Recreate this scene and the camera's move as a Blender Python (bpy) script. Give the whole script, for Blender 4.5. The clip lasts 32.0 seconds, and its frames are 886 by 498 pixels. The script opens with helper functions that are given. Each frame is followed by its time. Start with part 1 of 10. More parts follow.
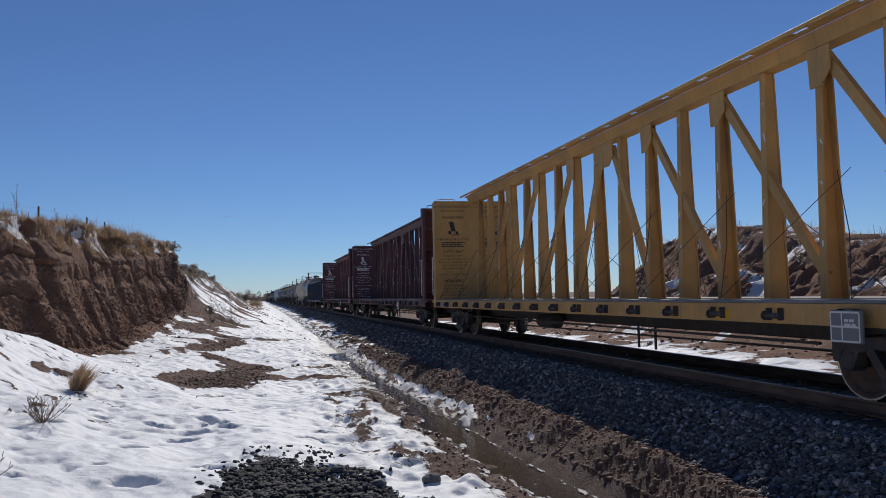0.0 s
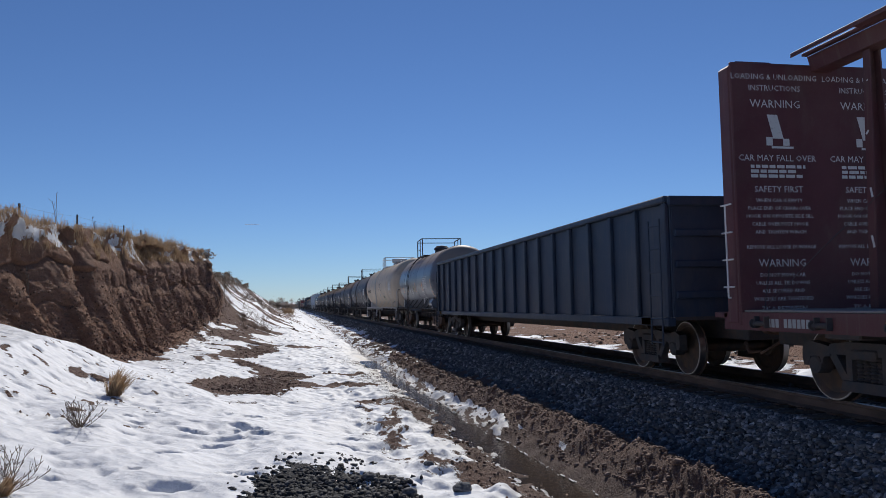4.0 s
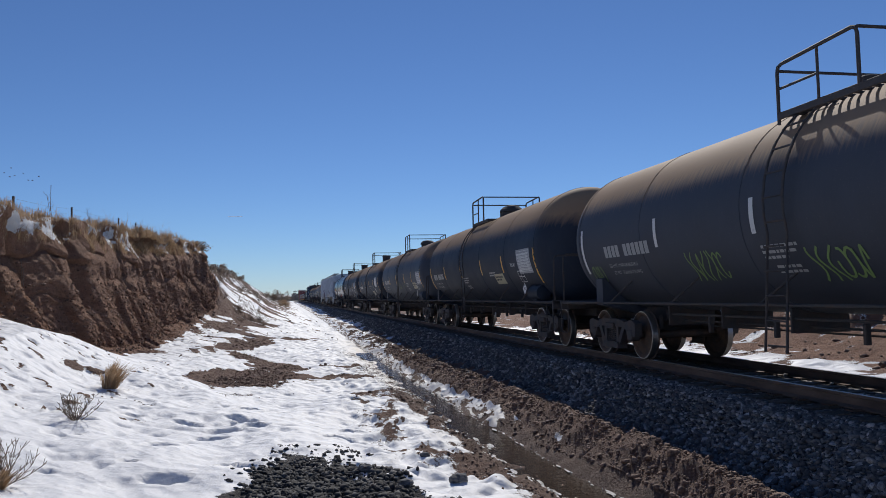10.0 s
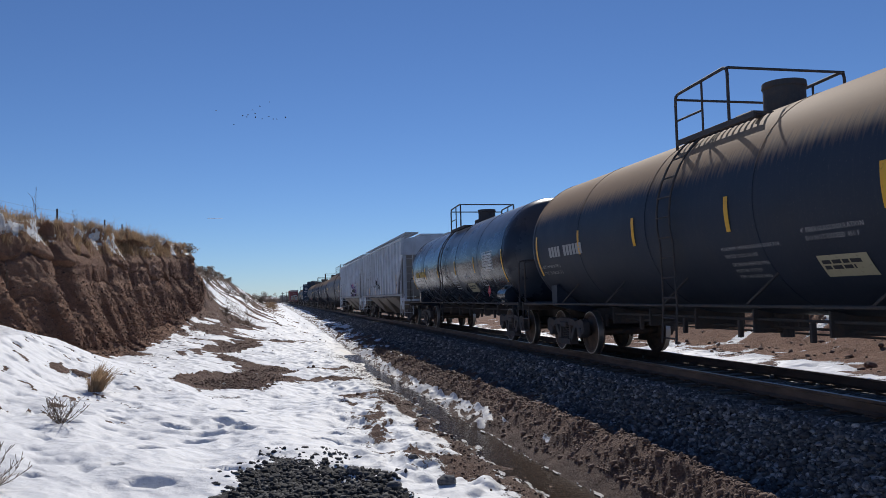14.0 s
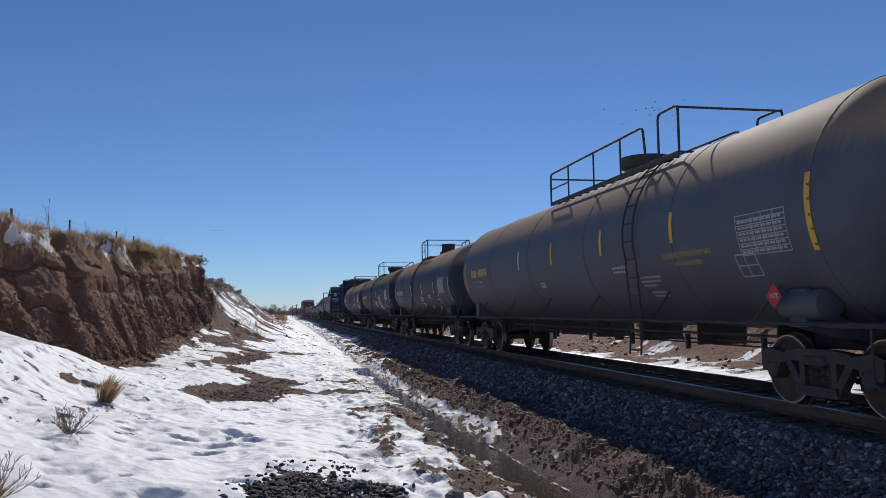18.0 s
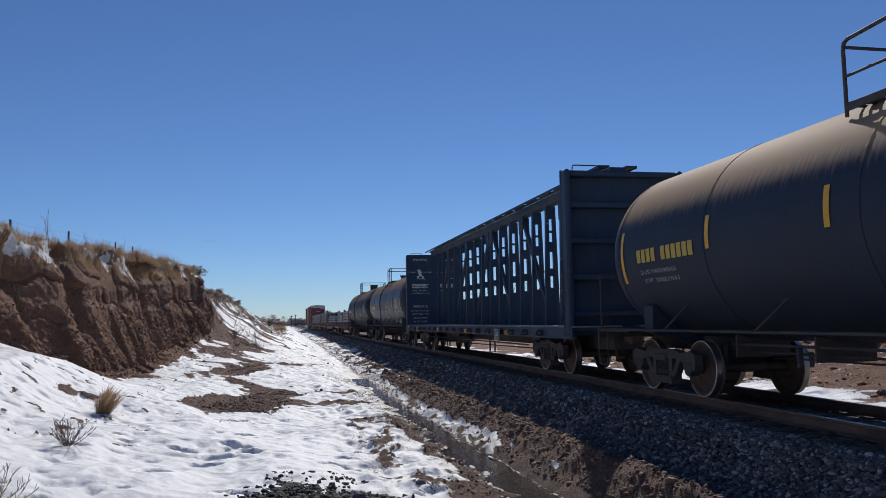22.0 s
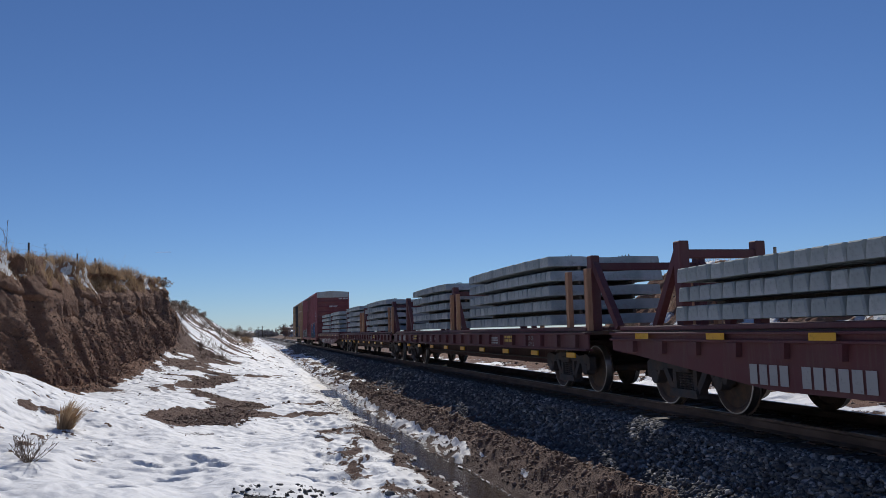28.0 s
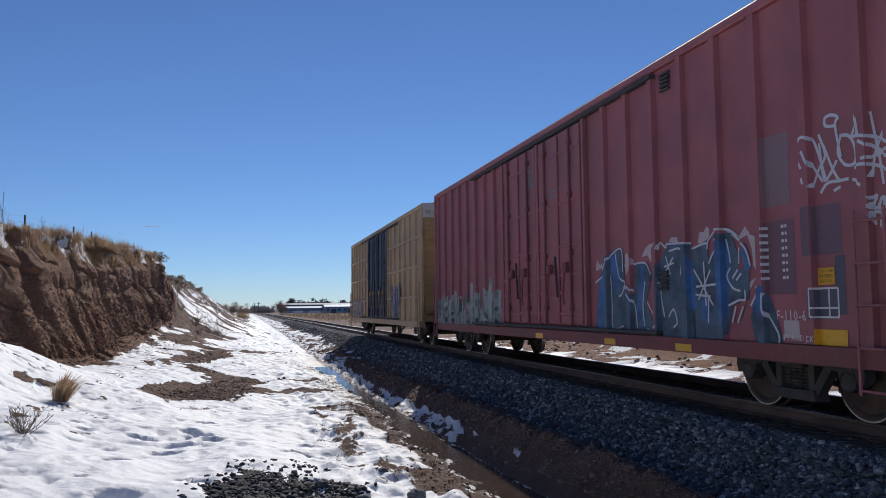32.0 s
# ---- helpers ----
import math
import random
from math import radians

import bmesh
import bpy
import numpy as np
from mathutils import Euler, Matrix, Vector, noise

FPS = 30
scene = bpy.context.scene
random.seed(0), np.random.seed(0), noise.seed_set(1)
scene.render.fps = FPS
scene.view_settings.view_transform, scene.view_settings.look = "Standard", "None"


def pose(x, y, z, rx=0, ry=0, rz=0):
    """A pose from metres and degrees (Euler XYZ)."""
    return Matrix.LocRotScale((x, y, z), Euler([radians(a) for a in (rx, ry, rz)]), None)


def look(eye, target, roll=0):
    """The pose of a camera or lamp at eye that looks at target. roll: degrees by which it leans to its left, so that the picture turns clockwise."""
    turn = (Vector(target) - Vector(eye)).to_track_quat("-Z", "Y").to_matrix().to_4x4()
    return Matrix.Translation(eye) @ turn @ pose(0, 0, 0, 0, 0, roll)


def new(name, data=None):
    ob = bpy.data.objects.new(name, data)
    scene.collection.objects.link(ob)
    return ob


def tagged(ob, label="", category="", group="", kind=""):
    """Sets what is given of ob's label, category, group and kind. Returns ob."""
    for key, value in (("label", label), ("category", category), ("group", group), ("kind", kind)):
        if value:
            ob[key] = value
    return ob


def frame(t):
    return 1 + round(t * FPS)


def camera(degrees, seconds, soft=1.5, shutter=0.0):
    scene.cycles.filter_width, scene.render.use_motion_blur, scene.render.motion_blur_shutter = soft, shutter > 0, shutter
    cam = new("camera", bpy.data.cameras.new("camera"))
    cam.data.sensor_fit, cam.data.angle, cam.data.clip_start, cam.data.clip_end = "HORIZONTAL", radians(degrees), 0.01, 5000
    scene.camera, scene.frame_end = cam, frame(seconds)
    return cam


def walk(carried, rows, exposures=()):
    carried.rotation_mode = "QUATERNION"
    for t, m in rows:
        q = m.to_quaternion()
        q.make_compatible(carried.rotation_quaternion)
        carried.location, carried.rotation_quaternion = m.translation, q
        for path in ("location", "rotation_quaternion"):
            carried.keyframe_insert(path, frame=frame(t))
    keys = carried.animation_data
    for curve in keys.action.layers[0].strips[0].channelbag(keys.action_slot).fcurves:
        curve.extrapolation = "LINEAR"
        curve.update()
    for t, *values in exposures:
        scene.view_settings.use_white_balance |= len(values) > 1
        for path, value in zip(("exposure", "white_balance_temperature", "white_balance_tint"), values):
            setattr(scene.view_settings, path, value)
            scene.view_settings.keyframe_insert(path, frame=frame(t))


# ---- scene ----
import functools

# The track runs along +y, rail tops at z = 0; the camera stands beside it and only turns.
EYE = Vector((0, 0, 1.30))
TRACK = 7.47
VIEW = [  # seconds, yaw to the left, pitch up, roll
    (0, -13.19, 3.29, -1.32), (0.5, -13.35, 3.63, -1.12), (1, -13.55, 4.18, -0.86), (1.5, -13.34, 4.48, -0.73),
    (2, -12.87, 4.44, -0.81), (2.5, -12.37, 4.1, -0.99), (3, -11.61, 3.88, -1.02), (3.5, -10.96, 3.92, -1.08),
    (5.5, -11.1, 3.93, -1.27), (6, -11.32, 3.8, -1.28), (6.5, -11.3, 3.57, -1.3), (7, -11.14, 3.11, -1.2),
    (7.5, -10.96, 2.97, -1), (8, -11.13, 3.06, -0.94), (8.5, -11.38, 3.06, -1.08), (9, -11.34, 3.2, -1.03),
    (9.5, -11.3, 3.28, -1.14), (10, -11.25, 3.33, -1.25), (10.5, -11.24, 3.49, -1.16), (11, -11.4, 3.5, -1.09),
    (11.5, -11.62, 3.49, -1.05), (12, -11.63, 3.54, -1.05), (12.5, -11.63, 3.55, -0.86), (13, -11.71, 3.45, -0.94),
    (13.5, -11.96, 3.32, -1.08), (14, -12.11, 3.44, -1.33), (14.5, -12.26, 3.6, -1.51), (16.5, -11.93, 4.11, -0.97),
    (17, -11.67, 4.11, -1), (17.5, -11.53, 4.26, -0.9), (18, -11.42, 4.45, -0.83), (18.5, -11.55, 4.5, -1.05),
    (19, -11.56, 4.48, -0.97), (19.5, -11.4, 4.4, -0.8), (20, -11.33, 4.28, -0.86), (20.5, -11.38, 4.35, -1.08),
    (21, -11.55, 4.58, -1.29), (21.5, -11.59, 4.85, -1.23), (22, -11.5, 5.18, -0.98), (22.5, -11.43, 5.29, -1.1),
    (23, -11.54, 5.35, -1), (23.5, -11.74, 5.39, -0.96), (24, -11.98, 5.46, -0.87), (24.5, -12.15, 5.27, -0.91),
    (25, -12.23, 5.09, -0.9), (25.5, -12.81, 5.21, -0.84), (27.5, -14.43, 5.67, -1.48), (28, -13.84, 5.82, -1.55),
    (28.5, -13.37, 5.64, -1.48), (29, -13.27, 5.06, -1.17), (29.5, -13.13, 4.74, -0.97), (30, -13.11, 4.82, -0.92),
    (30.5, -13.04, 4.91, -0.85), (31, -13.11, 4.93, -0.69), (31.5, -13.51, 4.77, -0.58), (32, -14.03, 4.33, -0.57),
]


def view_pose(yaw, pitch, roll):
    a, b = radians(yaw), radians(pitch)
    ahead = Vector((-math.sin(a) * math.cos(b), math.cos(a) * math.cos(b), math.sin(b)))
    return look(EYE, EYE + ahead, roll)


cam = camera(58.5, 32.0, soft=0.35)
walk(cam, [(t, view_pose(a, b, c)) for t, a, b, c in VIEW],
     [(0, -0.15), (1, -0.05), (6, -0.05), (9, 0), (20, 0), (23, -0.05), (25.5, -0.1), (28, -0.15), (30, -0.15), (31, -0.03), (32, 0.12)])

# ---- light ----
SUN_AZ, SUN_EL = radians(17.8), radians(38.4)
sun_dir = Vector((math.sin(SUN_AZ) * math.cos(SUN_EL), math.cos(SUN_AZ) * math.cos(SUN_EL), math.sin(SUN_EL)))
world = bpy.data.worlds.new("sky")
scene.world = world
world.use_nodes = True
wn = world.node_tree
sky = wn.nodes.new("ShaderNodeTexSky")
sky.sky_type, sky.sun_disc = "NISHITA", False
sky.sun_elevation, sky.sun_rotation = SUN_EL, SUN_AZ
sky.altitude, sky.air_density, sky.dust_density, sky.ozone_density = 1600, 1.0, 0.0, 6.0
wn.nodes["Background"].inputs["Strength"].default_value = 0.066
cool = wn.nodes.new("ShaderNodeMix")  # dry winter air: a touch bluer
cool.data_type, cool.blend_type = "RGBA", "MULTIPLY"
cool.inputs[0].default_value, cool.inputs[7].default_value = 1.0, (0.86, 0.97, 1.16, 1)
wn.links.new(sky.outputs["Color"], cool.inputs[6])
wn.links.new(cool.outputs[2], wn.nodes["Background"].inputs["Color"])
sun = new("sun", bpy.data.lights.new("sun", "SUN"))
sun.data.energy, sun.data.angle, sun.data.color = 3.25, radians(0.5), (1.0, 0.955, 0.89)
sun.matrix_world = look(sun_dir * 100, (0, 0, 0))
scene.view_settings.exposure = 0.0


# ---- materials ----
class Nodes:
    """A small writer of node materials."""

    def __init__(self, name):
        self.mat = bpy.data.materials.new(name)
        self.mat.use_nodes = True
        self.tree = self.mat.node_tree
        self.bsdf = self.tree.nodes["Principled BSDF"]
        self.coord = None

    def node(self, kind, **values):
        n = self.tree.nodes.new(kind)
        for key, value in values.items():
            n.inputs[key].default_value = value
        return n

    def link(self, a, b):
        self.tree.links.new(a, b)

    def place(self, scale=(1, 1, 1), world_space=False):
        key = self.tree.nodes.new("ShaderNodeNewGeometry").outputs["Position"] if world_space else \
            self.tree.nodes.new("ShaderNodeTexCoord").outputs["Object"]
        m = self.node("ShaderNodeMapping", Scale=scale)
        self.link(key, m.inputs["Vector"])
        return m.outputs["Vector"]

    def noise(self, scale, detail=4.0, rough=0.55, stretch=(1, 1, 1), world_space=False):
        n = self.node("ShaderNodeTexNoise", Scale=scale, Detail=detail, Roughness=rough)
        self.link(self.place(stretch, world_space), n.inputs["Vector"])
        return n.outputs["Fac"]

    def ramp(self, fac, stops):
        n = self.tree.nodes.new("ShaderNodeValToRGB")
        e = n.color_ramp.elements
        while len(e) < len(stops):
            e.new(0.5)
        for el, (p, c) in zip(e, stops):
            el.position = p
            el.color = (*c, 1) if isinstance(c, tuple) else (c, c, c, 1)
        self.link(fac, n.inputs["Fac"])
        return n.outputs["Color"]

    def mix(self, fac, a, b, how="MIX"):
        n = self.tree.nodes.new("ShaderNodeMix")
        n.data_type, n.blend_type = "RGBA", how
        for socket, v in ((n.inputs[0], fac), (n.inputs[6], a), (n.inputs[7], b)):
            if isinstance(v, bpy.types.NodeSocket):
                self.link(v, socket)
            elif isinstance(v, tuple):
                socket.default_value = (*v, 1)
            else:
                socket.default_value = v if socket == n.inputs[0] else (v, v, v, 1)
        return n.outputs[2]

    def math(self, op, a, b=0.5):
        n = self.tree.nodes.new("ShaderNodeMath")
        n.operation = op
        for socket, v in zip(n.inputs, (a, b)):
            if isinstance(v, bpy.types.NodeSocket):
                self.link(v, socket)
            else:
                socket.default_value = v
        return n.outputs[0]

    def bump(self, height, strength=0.3, distance=0.02):
        n = self.node("ShaderNodeBump", Strength=strength, Distance=distance)
        self.link(height, n.inputs["Height"])
        self.link(n.outputs["Normal"], self.bsdf.inputs["Normal"])

    def set(self, **values):
        names = {"color": "Base Color", "rough": "Roughness", "metal": "Metallic", "spec": "Specular IOR Level"}
        for key, v in values.items():
            socket = self.bsdf.inputs[names[key]]
            if isinstance(v, bpy.types.NodeSocket):
                self.link(v, socket)
            else:
                socket.default_value = (*v, 1) if isinstance(v, tuple) else v
        return self.mat


def shade(c, k):
    return tuple(v * k for v in c)


@functools.lru_cache(None)
def paint(name, color, rough=0.45, dirt=0.5, dust=(0.20, 0.16, 0.12), lit_dust_z=None):
    """Weathered paint on steel: fading, streaks that run down, road dust and fine scratches."""
    n = Nodes(name)
    fade = n.noise(1.1, 5, 0.6, (1, 1, 1))
    streak = n.noise(3.0, 4, 0.6, (1, 6, 0.35))
    grain = n.noise(38, 3, 0.6)
    c = n.mix(n.ramp(fade, [(0.35, 0.0), (0.75, 1.0)]), shade(color, 0.82), shade(color, 1.15))
    film_of_dust = dirt if lit_dust_z is None else 0.14 * dirt
    c = n.mix(n.math("MULTIPLY", n.ramp(streak, [(0.52, 0.0), (0.72, 1.0)]), 0.45 * film_of_dust), c, dust)
    c = n.mix(n.math("MULTIPLY", n.ramp(n.noise(0.45, 6, 0.65), [(0.45, 0.0), (0.7, 1.0)]), 0.5 * film_of_dust), c, dust)
    c = n.mix(n.math("MULTIPLY", n.ramp(grain, [(0.62, 0.0), (0.7, 1.0)]), 0.18 * dirt), c, shade(dust, 1.6))
    if lit_dust_z is not None:  # settled dust on a tank's top, its warm sunlight put into the colour
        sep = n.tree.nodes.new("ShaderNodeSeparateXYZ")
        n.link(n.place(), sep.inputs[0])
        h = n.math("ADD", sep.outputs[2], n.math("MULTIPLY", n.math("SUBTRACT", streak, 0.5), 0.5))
        layer = n.ramp(n.math("SUBTRACT", h, lit_dust_z - 0.5), [(0.30, 0.0), (0.62, 1.0)])
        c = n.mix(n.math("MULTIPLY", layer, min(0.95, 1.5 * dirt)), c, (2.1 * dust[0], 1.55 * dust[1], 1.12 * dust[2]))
    n.bump(n.math("ADD", n.math("MULTIPLY", grain, 0.15), fade), 0.12, 0.02)
    gloss = n.ramp(fade, [(0.3, rough - 0.08), (0.8, rough + 0.15)])
    if lit_dust_z is not None:
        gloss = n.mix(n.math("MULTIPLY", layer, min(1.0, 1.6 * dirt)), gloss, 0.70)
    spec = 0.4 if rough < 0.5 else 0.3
    if lit_dust_z is not None and dirt > 0.3 and rough >= 0.4:
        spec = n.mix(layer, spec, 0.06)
    return n.set(color=c, rough=gloss, spec=spec)


@functools.lru_cache(None)
def rusty(name, color=(0.05, 0.047, 0.046), rust=(0.10, 0.068, 0.052), amount=0.4, rough=0.75):
    n = Nodes(name)
    a = n.noise(4.5, 6, 0.65)
    c = n.mix(n.ramp(a, [(1 - amount - 0.2, 0.0), (1 - amount + 0.15, 1.0)]), color, rust)
    c = n.mix(n.ramp(n.noise(30, 3), [(0.55, 0.0), (0.75, 0.6)]), c, (0.10, 0.092, 0.085))
    n.bump(n.noise(25, 4), 0.25, 0.01)
    return n.set(color=c, rough=rough, spec=0.3)


@functools.lru_cache(None)
def plain(name, color, rough=0.6, metal=0.0):
    """Stencil and tape colours: worn through in specks."""
    n = Nodes(name)
    w = n.noise(22, 5, 0.7)
    c = n.mix(n.ramp(w, [(0.56, 0.0), (0.7, 0.55)]), color, shade(color, 0.45))
    return n.set(color=c, rough=rough, metal=metal)


def concrete_mat():
    n = Nodes("pale_concrete")
    a, b = n.noise(2.2, 5), n.noise(45, 4)
    rnd = n.tree.nodes.new("ShaderNodeObjectInfo").outputs["Random"]
    c = n.mix(rnd, (0.36, 0.39, 0.385), (0.55, 0.565, 0.55))
    c = n.mix(n.ramp(a, [(0.45, 0.0), (0.7, 0.7)]), c, (0.25, 0.29, 0.27))
    c = n.mix(n.ramp(n.noise(6, 5, 0.7), [(0.55, 0.0), (0.72, 0.6)]), c, (0.20, 0.215, 0.19))
    c = n.mix(n.ramp(n.noise(3.3, 4, 0.6), [(0.62, 0.0), (0.74, 0.45)]), c, (0.33, 0.25, 0.22))
    c = n.mix(n.ramp(b, [(0.6, 0.0), (0.72, 0.5)]), c, (0.22, 0.22, 0.21))
    n.bump(b, 0.25, 0.01)
    return n.set(color=c, rough=0.88)


def wood_mat(name, a=(0.36, 0.20, 0.09), b=(0.50, 0.31, 0.15)):
    n = Nodes(name)
    g = n.noise(6, 5, 0.6, (6, 6, 0.5))
    c = n.mix(n.ramp(g, [(0.35, 0.0), (0.7, 1.0)]), a, b)
    n.bump(g, 0.2, 0.01)
    return n.set(color=c, rough=0.8)


def wheel_mat():
    n = Nodes("worn_wheel_steel")
    c = n.mix(n.ramp(n.noise(6, 5), [(0.4, 0.0), (0.65, 1.0)]), (0.06, 0.045, 0.038), (0.115, 0.07, 0.045))
    return n.set(color=c, rough=0.65, metal=0.2)


def bright_steel():
    n = Nodes("polished_tread_steel")
    return n.set(color=n.mix(n.noise(20), (0.34, 0.33, 0.32), (0.50, 0.49, 0.48)), rough=0.38, metal=1.0)


def rail_mat():
    n = Nodes("brown_rail_steel")
    a = n.noise(5, 5, 0.6, (1, 0.3, 1))
    c = n.mix(n.ramp(a, [(0.35, 0.0), (0.7, 1.0)]), (0.075, 0.05, 0.038), (0.17, 0.115, 0.085))
    n.bump(n.noise(30, 3), 0.2, 0.005)
    return n.set(color=c, rough=0.75, metal=0.1)


def ground_mat():
    """Sandy soil, dry grass litter and old snow; the mesh says how much snow lies and how wet and how gravelly it is."""
    n = Nodes("snow_and_soil")
    at = {}
    for key in ("snow", "wet", "gravel", "cliff"):
        a = n.tree.nodes.new("ShaderNodeAttribute")
        a.attribute_name = key
        at[key] = a.outputs["Fac"]
    big, mid, fine = n.noise(0.35, 5, 0.6, world_space=True), n.noise(3.0, 6, 0.65, world_space=True), n.noise(26, 5, 0.65, world_space=True)
    soil = n.mix(n.ramp(mid, [(0.3, 0.0), (0.7, 1.0)]), (0.125, 0.069, 0.052), (0.24, 0.142, 0.104))
    soil = n.mix(n.ramp(fine, [(0.46, 0.0), (0.62, 0.9)]), soil, (0.10, 0.062, 0.047))
    soil = n.mix(n.ramp(n.noise(90, 4, 0.7, world_space=True), [(0.55, 0.0), (0.68, 0.8)]), soil, (0.38, 0.27, 0.20))
    cliff = n.mix(n.ramp(n.noise(1.3, 6, 0.6, (1, 1, 2.5), True), [(0.35, 0.0), (0.65, 1.0)]), (0.29, 0.146, 0.09), (0.43, 0.243, 0.156))
    cliff = n.mix(n.ramp(n.noise(9, 6, 0.7, (1, 1, 0.8), True), [(0.4, 0.0), (0.75, 0.7)]), cliff, (0.15, 0.095, 0.065))
    cliff = n.mix(n.ramp(n.noise(34, 6, 0.75, world_space=True), [(0.48, 0.0), (0.68, 0.6)]), cliff, (0.15, 0.09, 0.062))
    cliff = n.mix(n.ramp(n.noise(22, 2, 0.5, world_space=True), [(0.70, 0.0), (0.74, 0.9)]), cliff, (0.50, 0.40, 0.32))  # pebbles
    soil = n.mix(at["cliff"], soil, cliff)
    soil = n.mix(at["gravel"], soil, n.mix(n.ramp(fine, [(0.35, 0.0), (0.7, 1.0)]), (0.035, 0.032, 0.032), (0.12, 0.115, 0.11)))
    soil = n.mix(n.math("MULTIPLY", at["wet"], 0.6), soil, (0.085, 0.053, 0.038))
    snowc = n.mix(n.ramp(mid, [(0.3, 0.0), (0.75, 1.0)]), (0.78, 0.79, 0.81), (0.885, 0.885, 0.885))
    snowc = n.mix(n.math("MULTIPLY", n.ramp(n.noise(60, 3, world_space=True), [(0.68, 0.0), (0.76, 1.0)]), 0.35), snowc, (0.42, 0.36, 0.30))
    snowc = n.mix(n.math("MULTIPLY", at["wet"], n.ramp(mid, [(0.3, 0.25), (0.65, 0.85)])), snowc, (0.66, 0.58, 0.47))
    edge = n.math("ADD", at["snow"], n.math("ADD", n.math("MULTIPLY", n.math("SUBTRACT", mid, 0.5), 0.9), n.math("MULTIPLY", n.math("SUBTRACT", fine, 0.5), 0.7)))
    mask = n.ramp(edge, [(0.46, 0.0), (0.54, 1.0)])
    color = n.mix(mask, soil, snowc)
    cups = n.noise(3.4, 2, 0.35, (1.0, 1.0, 1.0), True)
    grit = n.math("ADD", n.math("MULTIPLY", mid, 0.9), n.math("ADD", n.math("MULTIPLY", fine, 0.75), n.math("MULTIPLY", n.noise(75, 4, 0.7, world_space=True), 0.35)))
    drift = n.math("ADD", n.math("MULTIPLY", cups, 1.5), n.math("ADD", n.math("MULTIPLY", mid, 0.22), n.math("MULTIPLY", fine, 0.10)))
    pick = n.tree.nodes.new("ShaderNodeMix")
    n.link(mask, pick.inputs[0])
    n.link(grit, pick.inputs[2])
    n.link(drift, pick.inputs[3])
    lumps = n.math("MULTIPLY", n.math("MULTIPLY", at["cliff"], at["cliff"]), n.math("ADD", n.math("MULTIPLY", n.noise(5.0, 8, 0.8, (1, 1, 0.8), True), 0.35), n.math("ADD", n.math("MULTIPLY", n.noise(16, 6, 0.8, (1, 1, 0.8), True), 0.9), n.math("MULTIPLY", n.noise(48, 4, 0.7, world_space=True), 0.8))))
    height = n.math("ADD", n.math("ADD", n.math("MULTIPLY", mask, 0.5), pick.outputs[0]), lumps)
    n.bump(height, 0.9, 0.07)
    rough = n.mix(mask, n.mix(at["wet"], 0.92, 0.78), 0.62)
    return n.set(color=color, rough=rough, spec=0.35)


def stone_mat(name, a, b, c):
    n = Nodes(name)
    isl = n.tree.nodes.new("ShaderNodeNewGeometry").outputs["Random Per Island"]
    col = n.ramp(isl, [(0.0, a), (0.68, b), (1.0, c)])
    col = n.mix(n.ramp(n.noise(11, 5, 0.7, world_space=True), [(0.45, 0.0), (0.65, 0.7)]), col, shade(a, 0.8))
    col = n.mix(n.ramp(n.noise(40, 4, world_space=True), [(0.4, 0.0), (0.7, 0.5)]), col, shade(a, 0.7))
    n.bump(n.noise(60, 3, world_space=True), 0.3, 0.005)
    return n.set(color=col, rough=0.85)


def bed_mat():
    """Packed crushed stone seen from afar: a mosaic of dark and pale stones."""
    n = Nodes("packed_ballast")
    cells = n.node("ShaderNodeTexVoronoi", Scale=16.0, Randomness=1.0)
    n.link(n.place((1, 1, 1), True), cells.inputs["Vector"])
    grey = n.tree.nodes.new("ShaderNodeSeparateColor")
    n.link(cells.outputs["Color"], grey.inputs[0])
    col = n.ramp(grey.outputs[0], [(0.0, (0.05, 0.049, 0.05)), (0.5, (0.13, 0.128, 0.126)), (0.82, (0.32, 0.31, 0.305)), (1.0, (0.60, 0.58, 0.56))])
    col = n.mix(n.ramp(n.noise(0.9, 5, 0.65, world_space=True), [(0.5, 0.0), (0.7, 0.5)]), col, (0.12, 0.085, 0.065))
    n.bump(cells.outputs["Distance"], 1.0, 0.06)
    return n.set(color=col, rough=0.9, spec=0.25)


def leaf_mat(name, a, b, through_light=0.25):
    n = Nodes(name)
    isl = n.tree.nodes.new("ShaderNodeNewGeometry").outputs["Random Per Island"]
    col = n.mix(isl, a, b)
    n.set(color=col, rough=0.8, spec=0.2)
    thin = n.tree.nodes.new("ShaderNodeBsdfTranslucent")  # thin stalks let the light through
    both = n.tree.nodes.new("ShaderNodeMixShader")
    both.inputs[0].default_value = through_light
    n.link(col, thin.inputs["Color"])
    n.link(n.bsdf.outputs[0], both.inputs[1])
    n.link(thin.outputs[0], both.inputs[2])
    n.link(both.outputs[0], n.tree.nodes["Material Output"].inputs["Surface"])
    return n.mat


def water_mat():
    n = Nodes("muddy_meltwater")
    n.bump(n.math("ADD", n.noise(14, 4, 0.6), n.math("MULTIPLY", n.noise(45, 2, 0.5), 0.3)), 0.28, 0.02)
    return n.set(color=n.mix(n.noise(3), (0.045, 0.032, 0.023), (0.075, 0.053, 0.037)), rough=0.06, spec=0.6)


